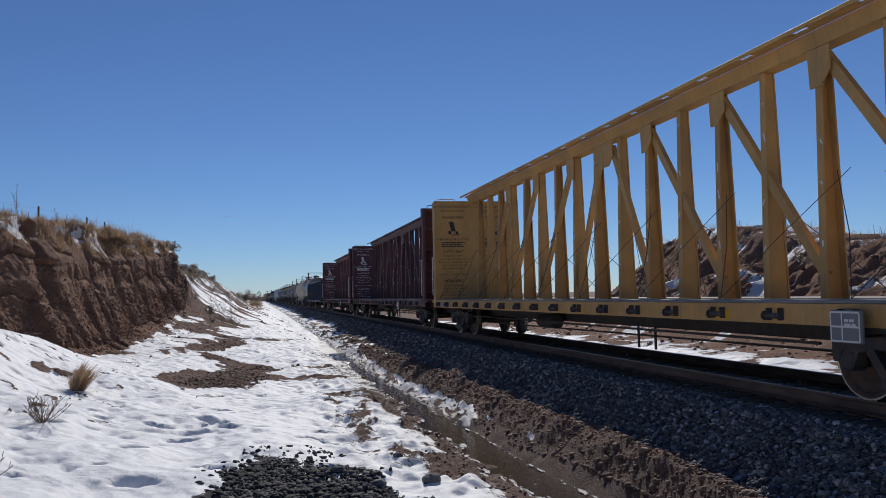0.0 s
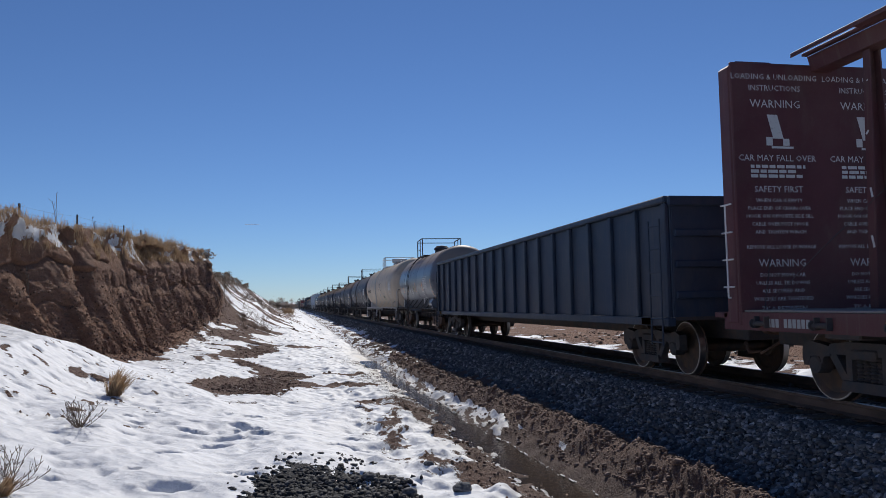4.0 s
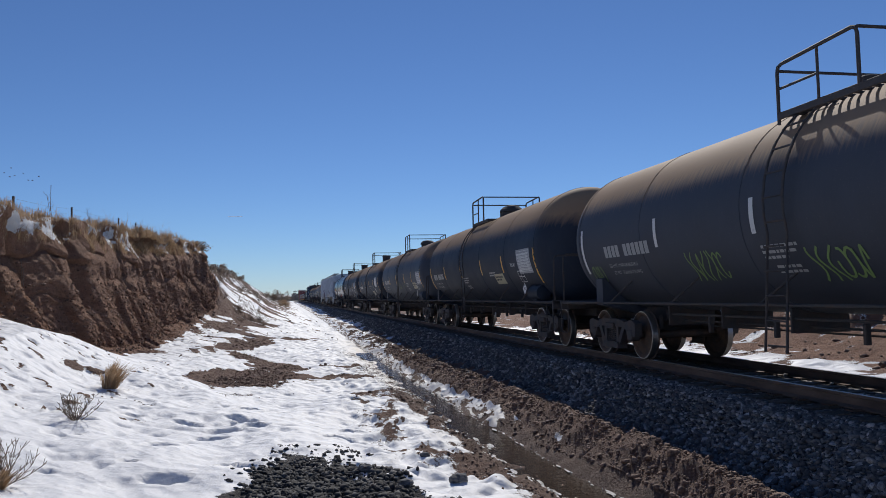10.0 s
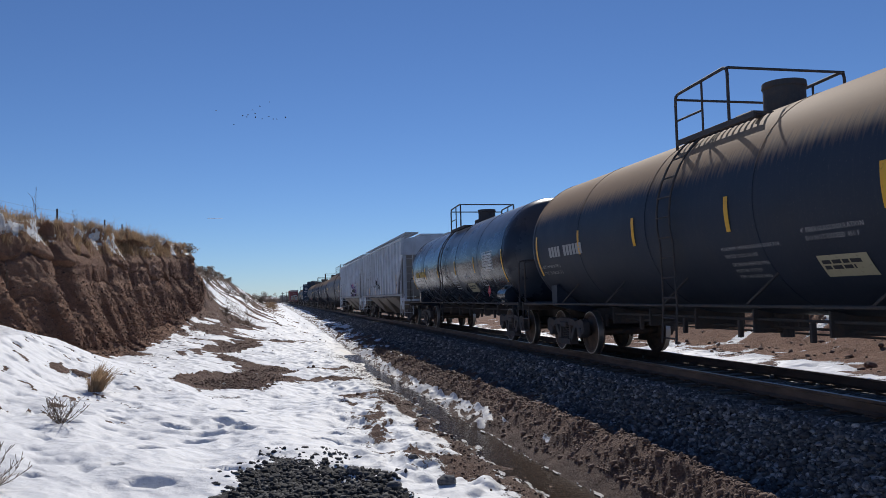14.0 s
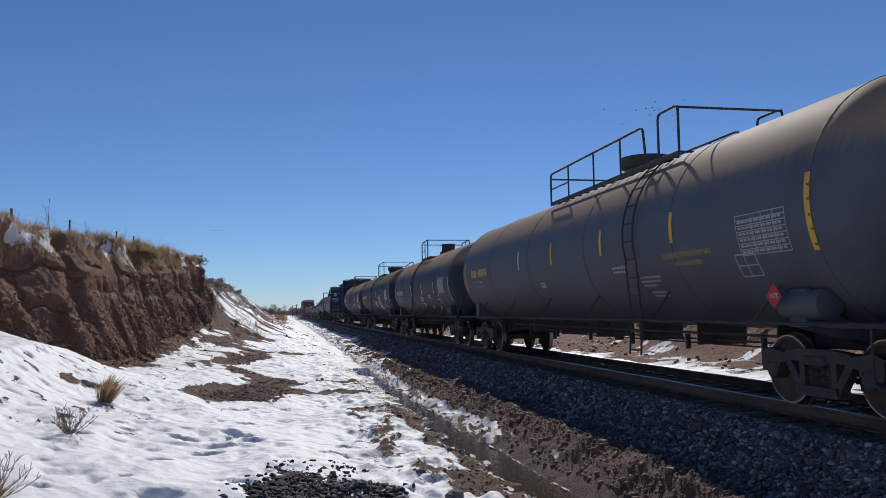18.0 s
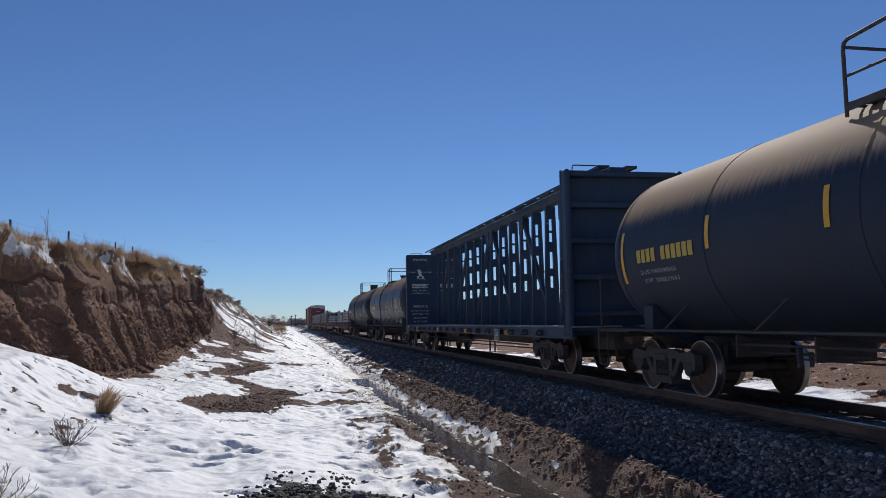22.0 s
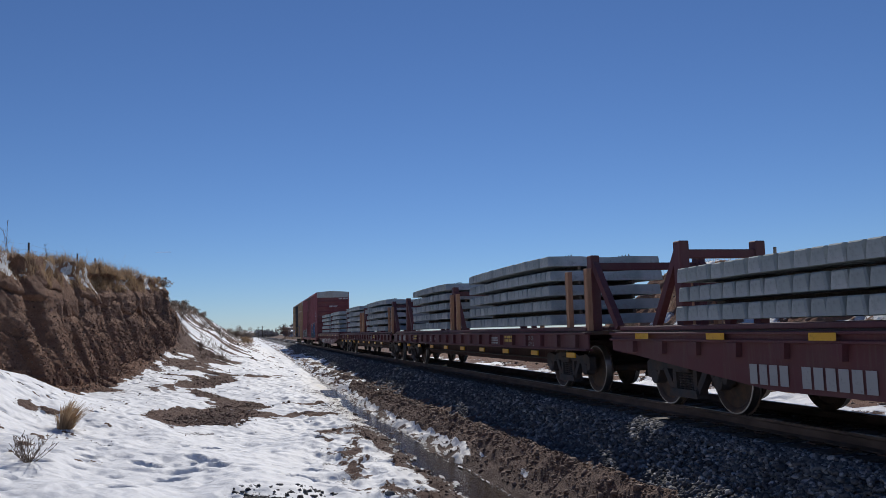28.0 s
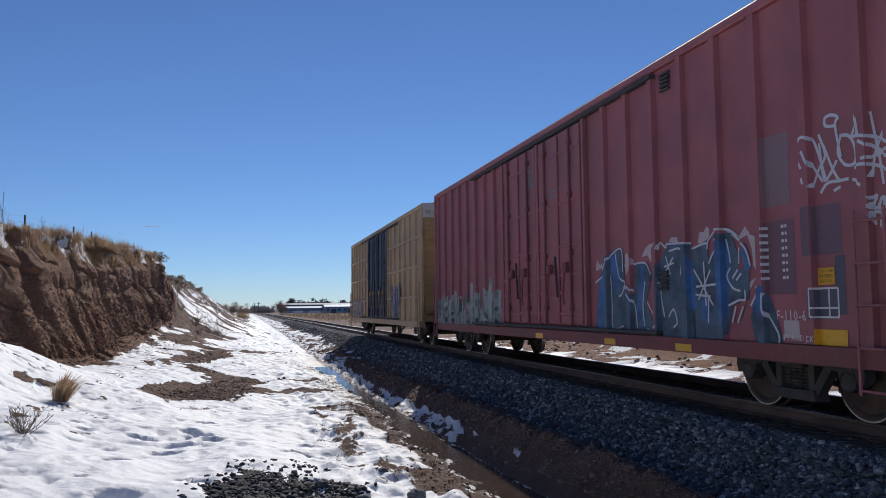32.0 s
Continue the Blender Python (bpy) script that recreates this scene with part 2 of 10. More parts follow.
M_GROUND = ground_mat()
M_BALLAST = stone_mat("grey_ballast", (0.066, 0.067, 0.073), (0.175, 0.175, 0.179), (0.56, 0.55, 0.54))
M_GRAVEL = stone_mat("black_crushed_rock", (0.026, 0.025, 0.026), (0.065, 0.063, 0.064), (0.17, 0.165, 0.16))
M_CRUMB = stone_mat("crumbling_earth", (0.14, 0.082, 0.056), (0.26, 0.15, 0.10), (0.42, 0.28, 0.20))
M_CLOD = stone_mat("brown_clods", (0.15, 0.09, 0.064), (0.24, 0.155, 0.112), (0.36, 0.25, 0.185))
M_WATER = water_mat()
M_BED = bed_mat()
M_ICE = stone_mat("rotten_ice", (0.55, 0.53, 0.50), (0.72, 0.71, 0.70), (0.85, 0.85, 0.86))
M_RAIL, M_TREAD, M_WHEEL = rail_mat(), bright_steel(), wheel_mat()
M_TIE = wood_mat("creosoted_wood", (0.06, 0.045, 0.035), (0.14, 0.115, 0.09))
M_CONCRETE = concrete_mat()
M_LUMBER = wood_mat("orange_lumber", (0.38, 0.20, 0.11), (0.52, 0.29, 0.17))
M_PALE_WOOD = wood_mat("weathered_wood", (0.30, 0.24, 0.17), (0.45, 0.37, 0.27))
M_UNDER = rusty("dusty_black_iron", (0.058, 0.059, 0.064), (0.105, 0.078, 0.064))
M_BROWN_IRON = rusty("rust_brown_iron", (0.066, 0.042, 0.033), (0.125, 0.072, 0.047), 0.6)
M_GRASS = leaf_mat("dry_grass", (0.33, 0.215, 0.125), (0.54, 0.40, 0.265), 0.45)
M_BRUSH = leaf_mat("grey_brush", (0.22, 0.175, 0.14), (0.40, 0.325, 0.26), 0.45)
# skyline trees greyed and lightened: the air's haze is put into their colour
M_PINE = leaf_mat("hazy_foliage", (0.16, 0.155, 0.16), (0.25, 0.24, 0.245))
M_WHITE, M_YELLOW = plain("stencil_white", (0.72, 0.72, 0.70)), plain("safety_yellow", (0.80, 0.42, 0.02), 0.4)
M_GOLD, M_BLACK = plain("stencil_gold", (0.62, 0.42, 0.08)), plain("stencil_black", (0.03, 0.03, 0.035))
M_PANEL, M_RED = plain("grey_stencil_panel", (0.20, 0.20, 0.22)), plain("placard_red", (0.55, 0.03, 0.04))
M_INK = plain("spray_dark_grey", (0.055, 0.055, 0.065))
M_CREAM = plain("cream_label", (0.46, 0.42, 0.28))
M_FADED = plain("faded_stencil", (0.42, 0.42, 0.41), 0.7)
M_DUNNAGE = wood_mat("weathered_timber", (0.12, 0.095, 0.07), (0.22, 0.18, 0.13))


# ---- mesh helpers ----
class Geo:
    """Collects the faces of one mesh."""

    def __init__(self):
        self.v, self.f = [], []

    def add(self, verts, faces):
        k = len(self.v)
        self.v += [tuple(p) for p in verts]
        self.f += [tuple(i + k for i in f) for f in faces]
        return self

    def box(self, x0, x1, y0, y1, z0, z1, c=0.008):
        """A box with chamfered edges."""
        c = min(c, 0.3 * min(x1 - x0, y1 - y0, z1 - z0))
        v, idx = [], {}
        for i, x in enumerate((x0, x1)):
            for j, y in enumerate((y0, y1)):
                for k, z in enumerate((z0, z1)):
                    sx, sy, sz = (1 - 2 * i) * c, (1 - 2 * j) * c, (1 - 2 * k) * c
                    for a, p in enumerate(((x, y + sy, z + sz), (x + sx, y, z + sz), (x + sx, y + sy, z))):
                        idx[i, j, k, a] = len(v)
                        v.append(p)
        g = lambda i, j, k, a: idx[i, j, k, a]
        f = [(g(0, 0, 0, 0), g(0, 0, 1, 0), g(0, 1, 1, 0), g(0, 1, 0, 0)), (g(1, 0, 0, 0), g(1, 1, 0, 0), g(1, 1, 1, 0), g(1, 0, 1, 0)),
             (g(0, 0, 0, 1), g(1, 0, 0, 1), g(1, 0, 1, 1), g(0, 0, 1, 1)), (g(0, 1, 0, 1), g(0, 1, 1, 1), g(1, 1, 1, 1), g(1, 1, 0, 1)),
             (g(0, 0, 0, 2), g(0, 1, 0, 2), g(1, 1, 0, 2), g(1, 0, 0, 2)), (g(0, 0, 1, 2), g(1, 0, 1, 2), g(1, 1, 1, 2), g(0, 1, 1, 2))]
        for i in (0, 1):
            for j in (0, 1):
                f.append((g(i, j, 0, 0), g(i, j, 0, 1), g(i, j, 1, 1), g(i, j, 1, 0)))
                f.append((g(i, 0, j, 0), g(i, 0, j, 2), g(i, 1, j, 2), g(i, 1, j, 0)))
                f.append((g(0, i, j, 1), g(0, i, j, 2), g(1, i, j, 2), g(1, i, j, 1)))
                for k in (0, 1):
                    f.append((g(i, j, k, 0), g(i, j, k, 1), g(i, j, k, 2)))
        return self.add(v, f)

    def tube(self, points, r, n=8, caps=True):
        """A round bar along a line of points."""
        pts = [Vector(p) for p in points]
        v, f = [], []
        up = Vector((0.31, 0.17, 0.93))
        for i, p in enumerate(pts):
            d = (pts[min(i + 1, len(pts) - 1)] - pts[max(i - 1, 0)]).normalized()
            a = d.cross(up if abs(d.dot(up.normalized())) < 0.95 else Vector((1, 0, 0))).normalized()
            b = d.cross(a)
            v += [p + r * (math.cos(q) * a + math.sin(q) * b) for q in (2 * math.pi * k / n for k in range(n))]
        for i in range(len(pts) - 1):
            for k in range(n):
                f.append((i * n + k, i * n + (k + 1) % n, (i + 1) * n + (k + 1) % n, (i + 1) * n + k))
        if caps:
            f += [tuple(range(n))[::-1], tuple(range((len(pts) - 1) * n, len(pts) * n))]
        return self.add(v, f)

    def beam(self, a, b, w0, w1, side=(1, 0, 0), d0=None, d1=None):
        """A tapered square bar from a to b; w is its width along side, d the other way."""
        a, b = Vector(a), Vector(b)
        d = (b - a).normalized()
        s = Vector(side)
        s = (s - d * s.dot(d)).normalized()
        t = d.cross(s)
        d0, d1 = d0 or w0, d1 or w1
        v = [p + s * i * w / 2 + t * j * e / 2 for p, w, e in ((a, w0, d0), (b, w1, d1)) for i, j in ((-1, -1), (1, -1), (1, 1), (-1, 1))]
        return self.add(v, [(0, 1, 2, 3), (7, 6, 5, 4), (0, 4, 5, 1), (1, 5, 6, 2), (2, 6, 7, 3), (3, 7, 4, 0)])

    def sweep(self, outline, y0, y1):
        """A closed outline of (x, z) drawn out along y."""
        n = len(outline)
        v = [(x, y, z) for y in (y0, y1) for x, z in outline]
        return self.add(v, [(i, (i + 1) % n, n + (i + 1) % n, n + i) for i in range(n)] + [tuple(range(n))[::-1], tuple(range(n, 2 * n))])

    def plate(self, outline, x0, x1):
        """A closed outline of (y, z) with the thickness x0 to x1."""
        n = len(outline)
        v = [(x, y, z) for x in (x0, x1) for y, z in outline]
        return self.add(v, [(i, (i + 1) % n, n + (i + 1) % n, n + i) for i in range(n)] + [tuple(range(n))[::-1], tuple(range(n, 2 * n))])

    def turn(self, profile, n=32, axis="y", x=0.0, y=0.0, z=0.0):
        """A body of revolution from (place along the axis, radius)."""
        v, f = [], []
        for s, r in profile:
            for k in range(n):
                q = 2 * math.pi * k / n
                c, e = r * math.cos(q), r * math.sin(q)
                v.append((x + c, y + s, z + e) if axis == "y" else (x + s, y + c, z + e) if axis == "x" else (x + c, y + e, z + s))
        for i in range(len(profile) - 1):
            for k in range(n):
                f.append((i * n + k, i * n + (k + 1) % n, (i + 1) * n + (k + 1) % n, (i + 1) * n + k))
        f += [tuple(range(n))[::-1], tuple(range((len(profile) - 1) * n, len(profile) * n))]
        return self.add(v, f)

    def mesh(self, name, smooth=False):
        me = bpy.data.meshes.new(name)
        me.from_pydata(self.v, [], self.f)
        bm = bmesh.new()
        bm.from_mesh(me)
        bmesh.ops.recalc_face_normals(bm, faces=bm.faces)
        bm.to_mesh(me)
        bm.free()
        if smooth:
            me.polygons.foreach_set("use_smooth", [True] * len(me.polygons))
            if smooth != "all":
                me.set_sharp_from_angle(angle=radians(35))
        return me


def part(name, geo, material, parent, label="", m=None, smooth=False):
    """One mesh object under a thing or a part. geo: a Geo or a mesh that is shared."""
    me = geo.mesh(name, smooth) if isinstance(geo, Geo) else geo
    ob = new(name, me)
    if not me.materials:
        me.materials.append(material)
    elif me.materials[0] != material:
        ob.material_slots[0].link = "OBJECT"
        ob.material_slots[0].material = material
    ob.parent = parent
    if m is not None:
        ob.matrix_basis = m
    if label:
        ob["label"] = label
    return ob


def thing(name, label, category, m=None, group="", kind=""):
    ob = new(name)
    ob.empty_display_size = 0.3
    if m is not None:
        ob.matrix_basis = m
    return tagged(ob, label, category, group, kind)


def solid(name, geo, material, label, category, m=None, group="", kind="", smooth=False):
    """A thing of a single mesh."""
    ob = part(name, geo, material, None, "", m, smooth)
    return tagged(ob, label, category, group, kind)


def raw_mesh(name, verts, faces, material, smooth=False):
    """A large mesh from arrays; faces all of one size."""
    me = bpy.data.meshes.new(name)
    verts, faces = np.asarray(verts, np.float32), np.asarray(faces, np.int32)
    n, k = faces.shape
    me.vertices.add(len(verts))
    me.vertices.foreach_set("co", verts.ravel())
    me.loops.add(n * k)
    me.loops.foreach_set("vertex_index", faces.ravel())
    me.polygons.add(n)
    me.polygons.foreach_set("loop_start", np.arange(0, n * k, k, dtype=np.int32))
    if smooth:
        me.polygons.foreach_set("use_smooth", np.ones(n, bool))
    me.materials.append(material)
    me.update(calc_edges=True)
    return me


# ---- ground ----
def lattice(seed, shape=256):
    return np.random.default_rng(seed).random((shape, shape))


LATTICE = [lattice(s) for s in range(6)]


def wobble(x, y, scale, seed=0):
    """Smooth noise of -1 to 1 over the plan, with a step of the given metres."""
    t = LATTICE[seed % 6]
    u, v = x / scale + 17.3 * seed + 500, y / scale + 9.1 * seed + 500
    i, j = np.floor(u).astype(int), np.floor(v).astype(int)
    a, b = u - i, v - j
    a, b = a * a * (3 - 2 * a), b * b * (3 - 2 * b)
    g = lambda p, q: t[p % 256, q % 256]
    return 2 * ((g(i, j) * (1 - a) + g(i + 1, j) * a) * (1 - b) + (g(i, j + 1) * (1 - a) + g(i + 1, j + 1) * a) * b) - 1


def fractal(x, y, scale, octaves=4, seed=0, gain=0.5):
    return sum(gain**k * wobble(x, y, scale / 2**k, seed + k) for k in range(octaves))


def cells(u, v, seed=0):
    """Broken blocks on a unit grid: distance to the nearest and the next seed point, and a number of 0 to 1 for each block."""
    a, b, c = LATTICE[seed % 6], LATTICE[(seed + 1) % 6], LATTICE[(seed + 2) % 6]
    u, v = u + 31.7 * seed + 300, v + 11.3 * seed + 300
    i, j = np.floor(u).astype(int), np.floor(v).astype(int)
    f1, f2, who = np.full(u.shape, 9.0), np.full(u.shape, 9.0), np.zeros(u.shape)
    for p in (-1, 0, 1):
        for q in (-1, 0, 1):
            k, l = (i + p) % 256, (j + q) % 256
            d = np.hypot(i + p + 0.1 + 0.8 * a[k, l] - u, j + q + 0.1 + 0.8 * b[k, l] - v)
            near = d < f1
            f2 = np.where(near, f1, np.minimum(f2, d))
            who = np.where(near, c[k, l], who)
            f1 = np.where(near, d, f1)
    return f1, f2, who


def along(y, knots):
    return np.interp(y, [k[0] for k in knots], [k[1] for k in knots])


# lines of the cutting, each as (y, x) and (y, z)
FOOT_X = [(-60, -7.5), (5, -7.0), (20, -6.2), (24, -6.0), (29, -5.6), (38, -5.2), (50, -4.35), (56, -4.9), (75, -5.5), (110, -5.2), (170, -4.6), (300, -4.0), (600, -4)]
FOOT_Z = [(-60, 1.6), (5, 1.6), (20, 1.26), (21.8, 1.02), (22.8, 0.30), (24.2, -0.15), (26, -0.32), (29, -0.48), (34, -0.42), (38, -0.08), (48.5, 1.0), (50.5, 2.3), (53, 2.9), (56, 3.0), (65, 3.25), (75, 3.4), (95, 3.5), (119, 3.3), (155, 2.7), (225, 1.8), (300, 1.0), (600, -0.3)]
TOP_X = [(-60, -8.4), (5, -7.8), (22, -6.95), (27, -6.8), (36, -6.15), (50, -4.95), (56, -5.6), (75, -6.3), (110, -6.2), (170, -5.8), (300, -5.5), (600, -6)]
TOP_Z = [(-60, 3.3), (5, 3.6), (22, 3.75), (27, 3.85), (36, 4.2), (50.5, 4.74), (52.5, 4.3), (55, 3.6), (58, 3.6), (65, 3.95), (75, 4.15), (95, 4.25), (119, 4.05), (155, 3.3), (225, 2.2), (300, 1.2), (600, -0.2)]
# right of the track: the bank's foot, its top and what lies behind
RB_FOOT = [(-60, 14.5), (10, 14.0), (30, 14.5), (42, 16.5), (60, 22), (600, 30)]
DITCH_X = [(-60, 4.1), (7.7, 3.87), (10.0, 3.71), (12.0, 3.53), (14.8, 3.49), (19, 3.42), (25, 3.30), (36, 3.35), (600, 3.45)]
RB_TOP = [(-60, 2.2), (8, 2.2), (18, 2.3), (26, 2.9), (33, 3.9), (38, 3.9), (43, 2.2), (50, 0.6), (65, -0.1), (600, -0.5)]

# columns of the sheet: named stations across, with the number of steps to the next
STATIONS = [("l0", 5), ("l1", 10), ("l2", 12), ("top", 112), ("foot", 64), ("slope", 44), ("flat", 66), ("rim", 40), ("ditch", 40),
            ("ridge", 18), ("toe", 10), ("bed", 6), ("bedr", 8), ("right", 14), ("rfoot", 22), ("rtop", 8), ("r1", 8), ("r2", 1)]


def section(name, y):
    z0 = 0 * y
    if name == "l0":
        return z0 - 2500, along(y, TOP_Z) + 1.0
    if name == "l1":
        return z0 - 120, along(y, TOP_Z) + 0.8
    if name == "l2":
        return along(y, TOP_X) - 9.0, along(y, TOP_Z) + 0.35
    if name == "top":
        return along(y, TOP_X), along(y, TOP_Z)
    if name == "foot":
        return along(y, FOOT_X), along(y, FOOT_Z)
    if name == "slope":
        return z0 - 3.3, along(y, [(0, -0.35), (9, -0.40), (14, -0.44), (18, -0.32), (24, -0.42), (30, -0.58), (38, -0.40), (50, 0.55), (60, 1.75), (75, 1.9), (110, 1.9), (160, 1.4), (225, 0.9), (300, 0.2), (600, -0.5)])
    if name == "flat":
        return z0 - 0.9, along(y, [(0, -0.85), (20, -0.86), (36, -0.80), (50, -0.35), (65, 0.35), (110, 0.3), (200, 0.0), (300, -0.4), (600, -0.7)])
    if name == "rim":
        return z0 + 2.2, along(y, [(0, -0.98), (30, -0.98), (60, -0.86), (110, -0.62), (300, -0.6), (600, -0.7)])
    if name == "ditch":
        return along(y, DITCH_X) + 0.05 * np.sin(y * 1.1), along(y, [(0, -1.26), (24, -1.24), (34, -1.15), (60, -0.95), (110, -0.75), (600, -0.75)])
    if name == "ridge":
        return along(y, [(0, 4.42), (7.1, 4.36), (9.1, 4.41), (12.5, 4.42), (16, 4.42), (22, 4.33), (60, 4.26), (600, 4.25)]) + 0.04 * np.sin(y * 0.9), along(y, [(0, -0.63), (12, -0.63), (16, -0.68), (24, -0.80), (40, -0.84), (110, -0.72), (600, -0.72)])
    if name == "toe":
        return along(y, [(0, 5.1), (9, 5.0), (16, 4.85), (600, 4.8)]), along(y, [(0, -0.86), (40, -0.86), (110, -0.70), (600, -0.70)])
    if name == "bed":
        return z0 + 6.0, z0 - 0.42
    if name == "bedr":
        return z0 + 9.0, z0 - 0.42
    if name == "right":
        return z0 + 10.4, z0 - 0.62
    if name == "rfoot":
        return along(y, RB_FOOT), z0 - 0.42
    if name == "rtop":
        return along(y, RB_FOOT) + 6.0, along(y, RB_TOP)
    if name == "r1":
        return along(y, RB_FOOT) + 30, along(y, RB_TOP) * 0.75 - 0.2
    return z0 + 2500, z0 - 1.5


GSNOW = []


def build_ground():
    ys = np.concatenate([[-2500.0, -800.0, -250.0, -110.0], np.linspace(-60, 4, 26)[:-1], np.arange(4, 7, 0.15), np.arange(7, 22, 0.055), np.arange(22, 36, 0.07), np.arange(36, 60, 0.10),
                         np.arange(60, 110, 0.7), np.arange(110, 300, 4.0), np.arange(300, 700, 25.0), np.linspace(700, 3000, 14)])
    cols = []
    for (a, n), (b, _) in zip(STATIONS, STATIONS[1:] + [("end", 0)]):
        cols += [(a, b, k / n) for k in range(n)]
    cols.append(("r2", "end", 1.0))
    X, Z, U = [], [], []
    cache = {s: section(s, ys) for s in [s for s, _ in STATIONS] + ["end"]}
    for a, b, f in cols:
        (xa, za), (xb, zb) = cache[a], cache[b]
        e = f
        if a == "foot":  # drifts are steep against the face
            e = 0.25 * f + 0.75 * (1 - (1 - f) ** 2.2)
        if (a, b) in (("slope", "flat"), ("flat", "rim"), ("rim", "ditch"), ("ridge", "toe")):
            e = f * f * (3 - 2 * f) * 0.7 + f * 0.3
        apron = 0.14 * min(f / 0.45, 1) + 0.86 * max(0, (f - 0.45) / 0.55) ** 1.25  # a steep upper face over a sloping apron
        X.append(xa + (xb - xa) * (apron if a == "top" else f))
        Z.append(za + (zb - za) * e)
        U.append((a, f))
    X, Z = np.array(X).T, np.array(Z).T
    names = [a for a, _ in U]
    i0, i1 = names.index("foot") + 20, names.index("rim")
    for _ in range(220):  # snow rounds off the breaks in the slope
        Z[:, i0:i1] = 0.25 * Z[:, i0 - 1:i1 - 1] + 0.5 * Z[:, i0:i1] + 0.25 * Z[:, i0 + 1:i1 + 1]
    Y = np.repeat(ys[:, None], X.shape[1], 1)
    zone = np.array([a for a, _ in U])
    frac = np.array([f for _, f in U])
    is_face = (zone == "top") | ((zone == "foot") & (frac == 0))
    # weathered face: gullies that run down, columns and ledges
    down = np.where(is_face & (zone == "top"), frac, np.where(zone == "foot", 1 + frac * 4, np.where(zone == "l2", (frac - 1) * 4, 9)))[None, :]
    stretch = np.clip((Y - 4) / 3, 0, 1) * np.clip((52.5 - Y) / 1.5, 0, 1)
    face = np.clip(down / 0.08, 0, 1) * np.clip((2.0 - down) / 0.9, 0, 1) * stretch

    def columns(width, seed, slant):
        """Rounded pillars with sharp gullies between, of uneven width and depth."""
        u = (Y + slant * Z) / width + 0.75 * wobble(Y, Z * 0.25, width * 2.1, seed) + 0.16 * wobble(Y, Z, width * 0.5, seed + 1)
        k = np.floor(u)
        f = u - k
        return np.sqrt(np.clip(1 - (2 * f - 1) ** 2, 0, 1)) * (0.55 + 0.45 * np.sin(k * 12.9898 + seed) ** 2) + 0.35 * np.sin(k * 78.233 + seed)

    brow = np.clip(down / 0.26, 0, 1)
    low = np.clip((down - 0.38 - 0.12 * wobble(Y, Y * 0, 2.3, 4)) / 0.3, 0, 1)
    P, Q = Y + 0.30 * wobble(Y, Z, 1.1, 2) + 0.10 * wobble(Y, Z, 0.35, 3), Z + 0.22 * wobble(Y, Z, 0.9, 4)
    near1, next1, block = cells(P / 2.3, Q / 1.55, 1)  # massive rounded blocks between joints
    push = (0.26 * np.sqrt(np.clip(1 - near1**2, 0, 1)) * np.clip((next1 - near1) / 0.10, 0, 1) ** 0.5 + 0.30 * (block - 0.5)) * (1 - 0.75 * low) * brow**1.5
    near2, next2, lump = cells(P / 0.75, Q / 1.1, 3)
    push += (0.06 * np.clip((next2 - near2) / 0.18, 0, 1) ** 0.6 + 0.10 * (lump - 0.5)) * (0.30 + 0.55 * low)
    near3, next3, crumb = cells(P / 0.26, Q / 0.2, 5)
    push += 0.03 * np.clip((next3 - near3) / 0.5, 0, 1) * (0.35 + 0.7 * low) + 0.03 * (crumb - 0.5) * (0.4 + 0.7 * low)
    near4, next4, crumb = cells(P / 0.12, Q / 0.11, 2)
    push += 0.05 * crumb * (0.5 + 0.7 * low) + 0.03 * fractal(Y, Z * 0.8, 0.5, 5, 4, 0.7) - 0.05 * np.abs(fractal(Y, Z * 0.5, 0.8, 4, 1, 0.6))
    push += (0.30 * columns(1.15, 1, 0.1) + 0.09 * columns(0.5, 3, -0.1)) * low + 0.06 * columns(0.9, 4, 0.1) * (1 - low) + 0.20 * columns(3.4, 5, 0.1) * (1 - 0.5 * low)
    ledge = 2.15 + 0.22 * wobble(Y, Y * 0, 3.0, 1)
    push += 0.06 * np.tanh((ledge - Z) / 0.10) + 0.02 * np.tanh((ledge + 0.75 - Z) / 0.05) - 0.34
    push -= 0.60 * np.exp(-((Y - 27.6) / 0.35) ** 2) * (1 - 0.6 * low) + 0.75 * np.clip((Y - 35.6) / 0.5, 0, 1) * np.clip((42.0 - Y) / 5.5, 0, 1) + 0.35 * np.exp(-((Y - 44.4) / 0.4) ** 2)
    push -= 0.75 * np.exp(-((Y - 20.6) / 1.5) ** 2 - ((Z - 1.45) / 0.38) ** 2)  # a hollow behind the drift
    push -= 1.7 * np.clip((26.0 - Y) / 5.5, 0, 1) * np.clip((down - 0.05) / 0.2, 0, 1)
    X = X + face * push
    X = X - 0.62 * np.clip(1 - np.abs(down) / 0.26, 0, 1) ** 1.4 * stretch * (0.5 + 0.5 * np.clip(fractal(Y, Y * 0, 2.6, 2, 3) + 0.4, 0, 1))
    lip = np.clip(1 - np.abs(np.where(down < 0, down * 1.1, down * 5)), 0, 1) * stretch
    Z = Z + lip * (0.16 * fractal(Y, X * 0.4, 1.6, 4, 3, 0.6) + 0.10 * np.tanh(5 * wobble(Y, X * 0, 1.1, 4)))
    fan = np.where((zone == "foot")[None, :], np.clip(1 - frac[None, :] * (3.2 - 1.4 * columns(0.8, 5, 0)), 0, 1), 0) * np.clip((Y - 22) / 1.8, 0, 1) * (Y < 53)
    Z = Z + fan * (0.30 * columns(1.15, 1, 0.1) - 0.04 + 0.07 * fractal(Y, X, 0.3, 2, 2) + 0.06 * (cells(X / 0.24, Y / 0.24, 1)[2] - 0.4))
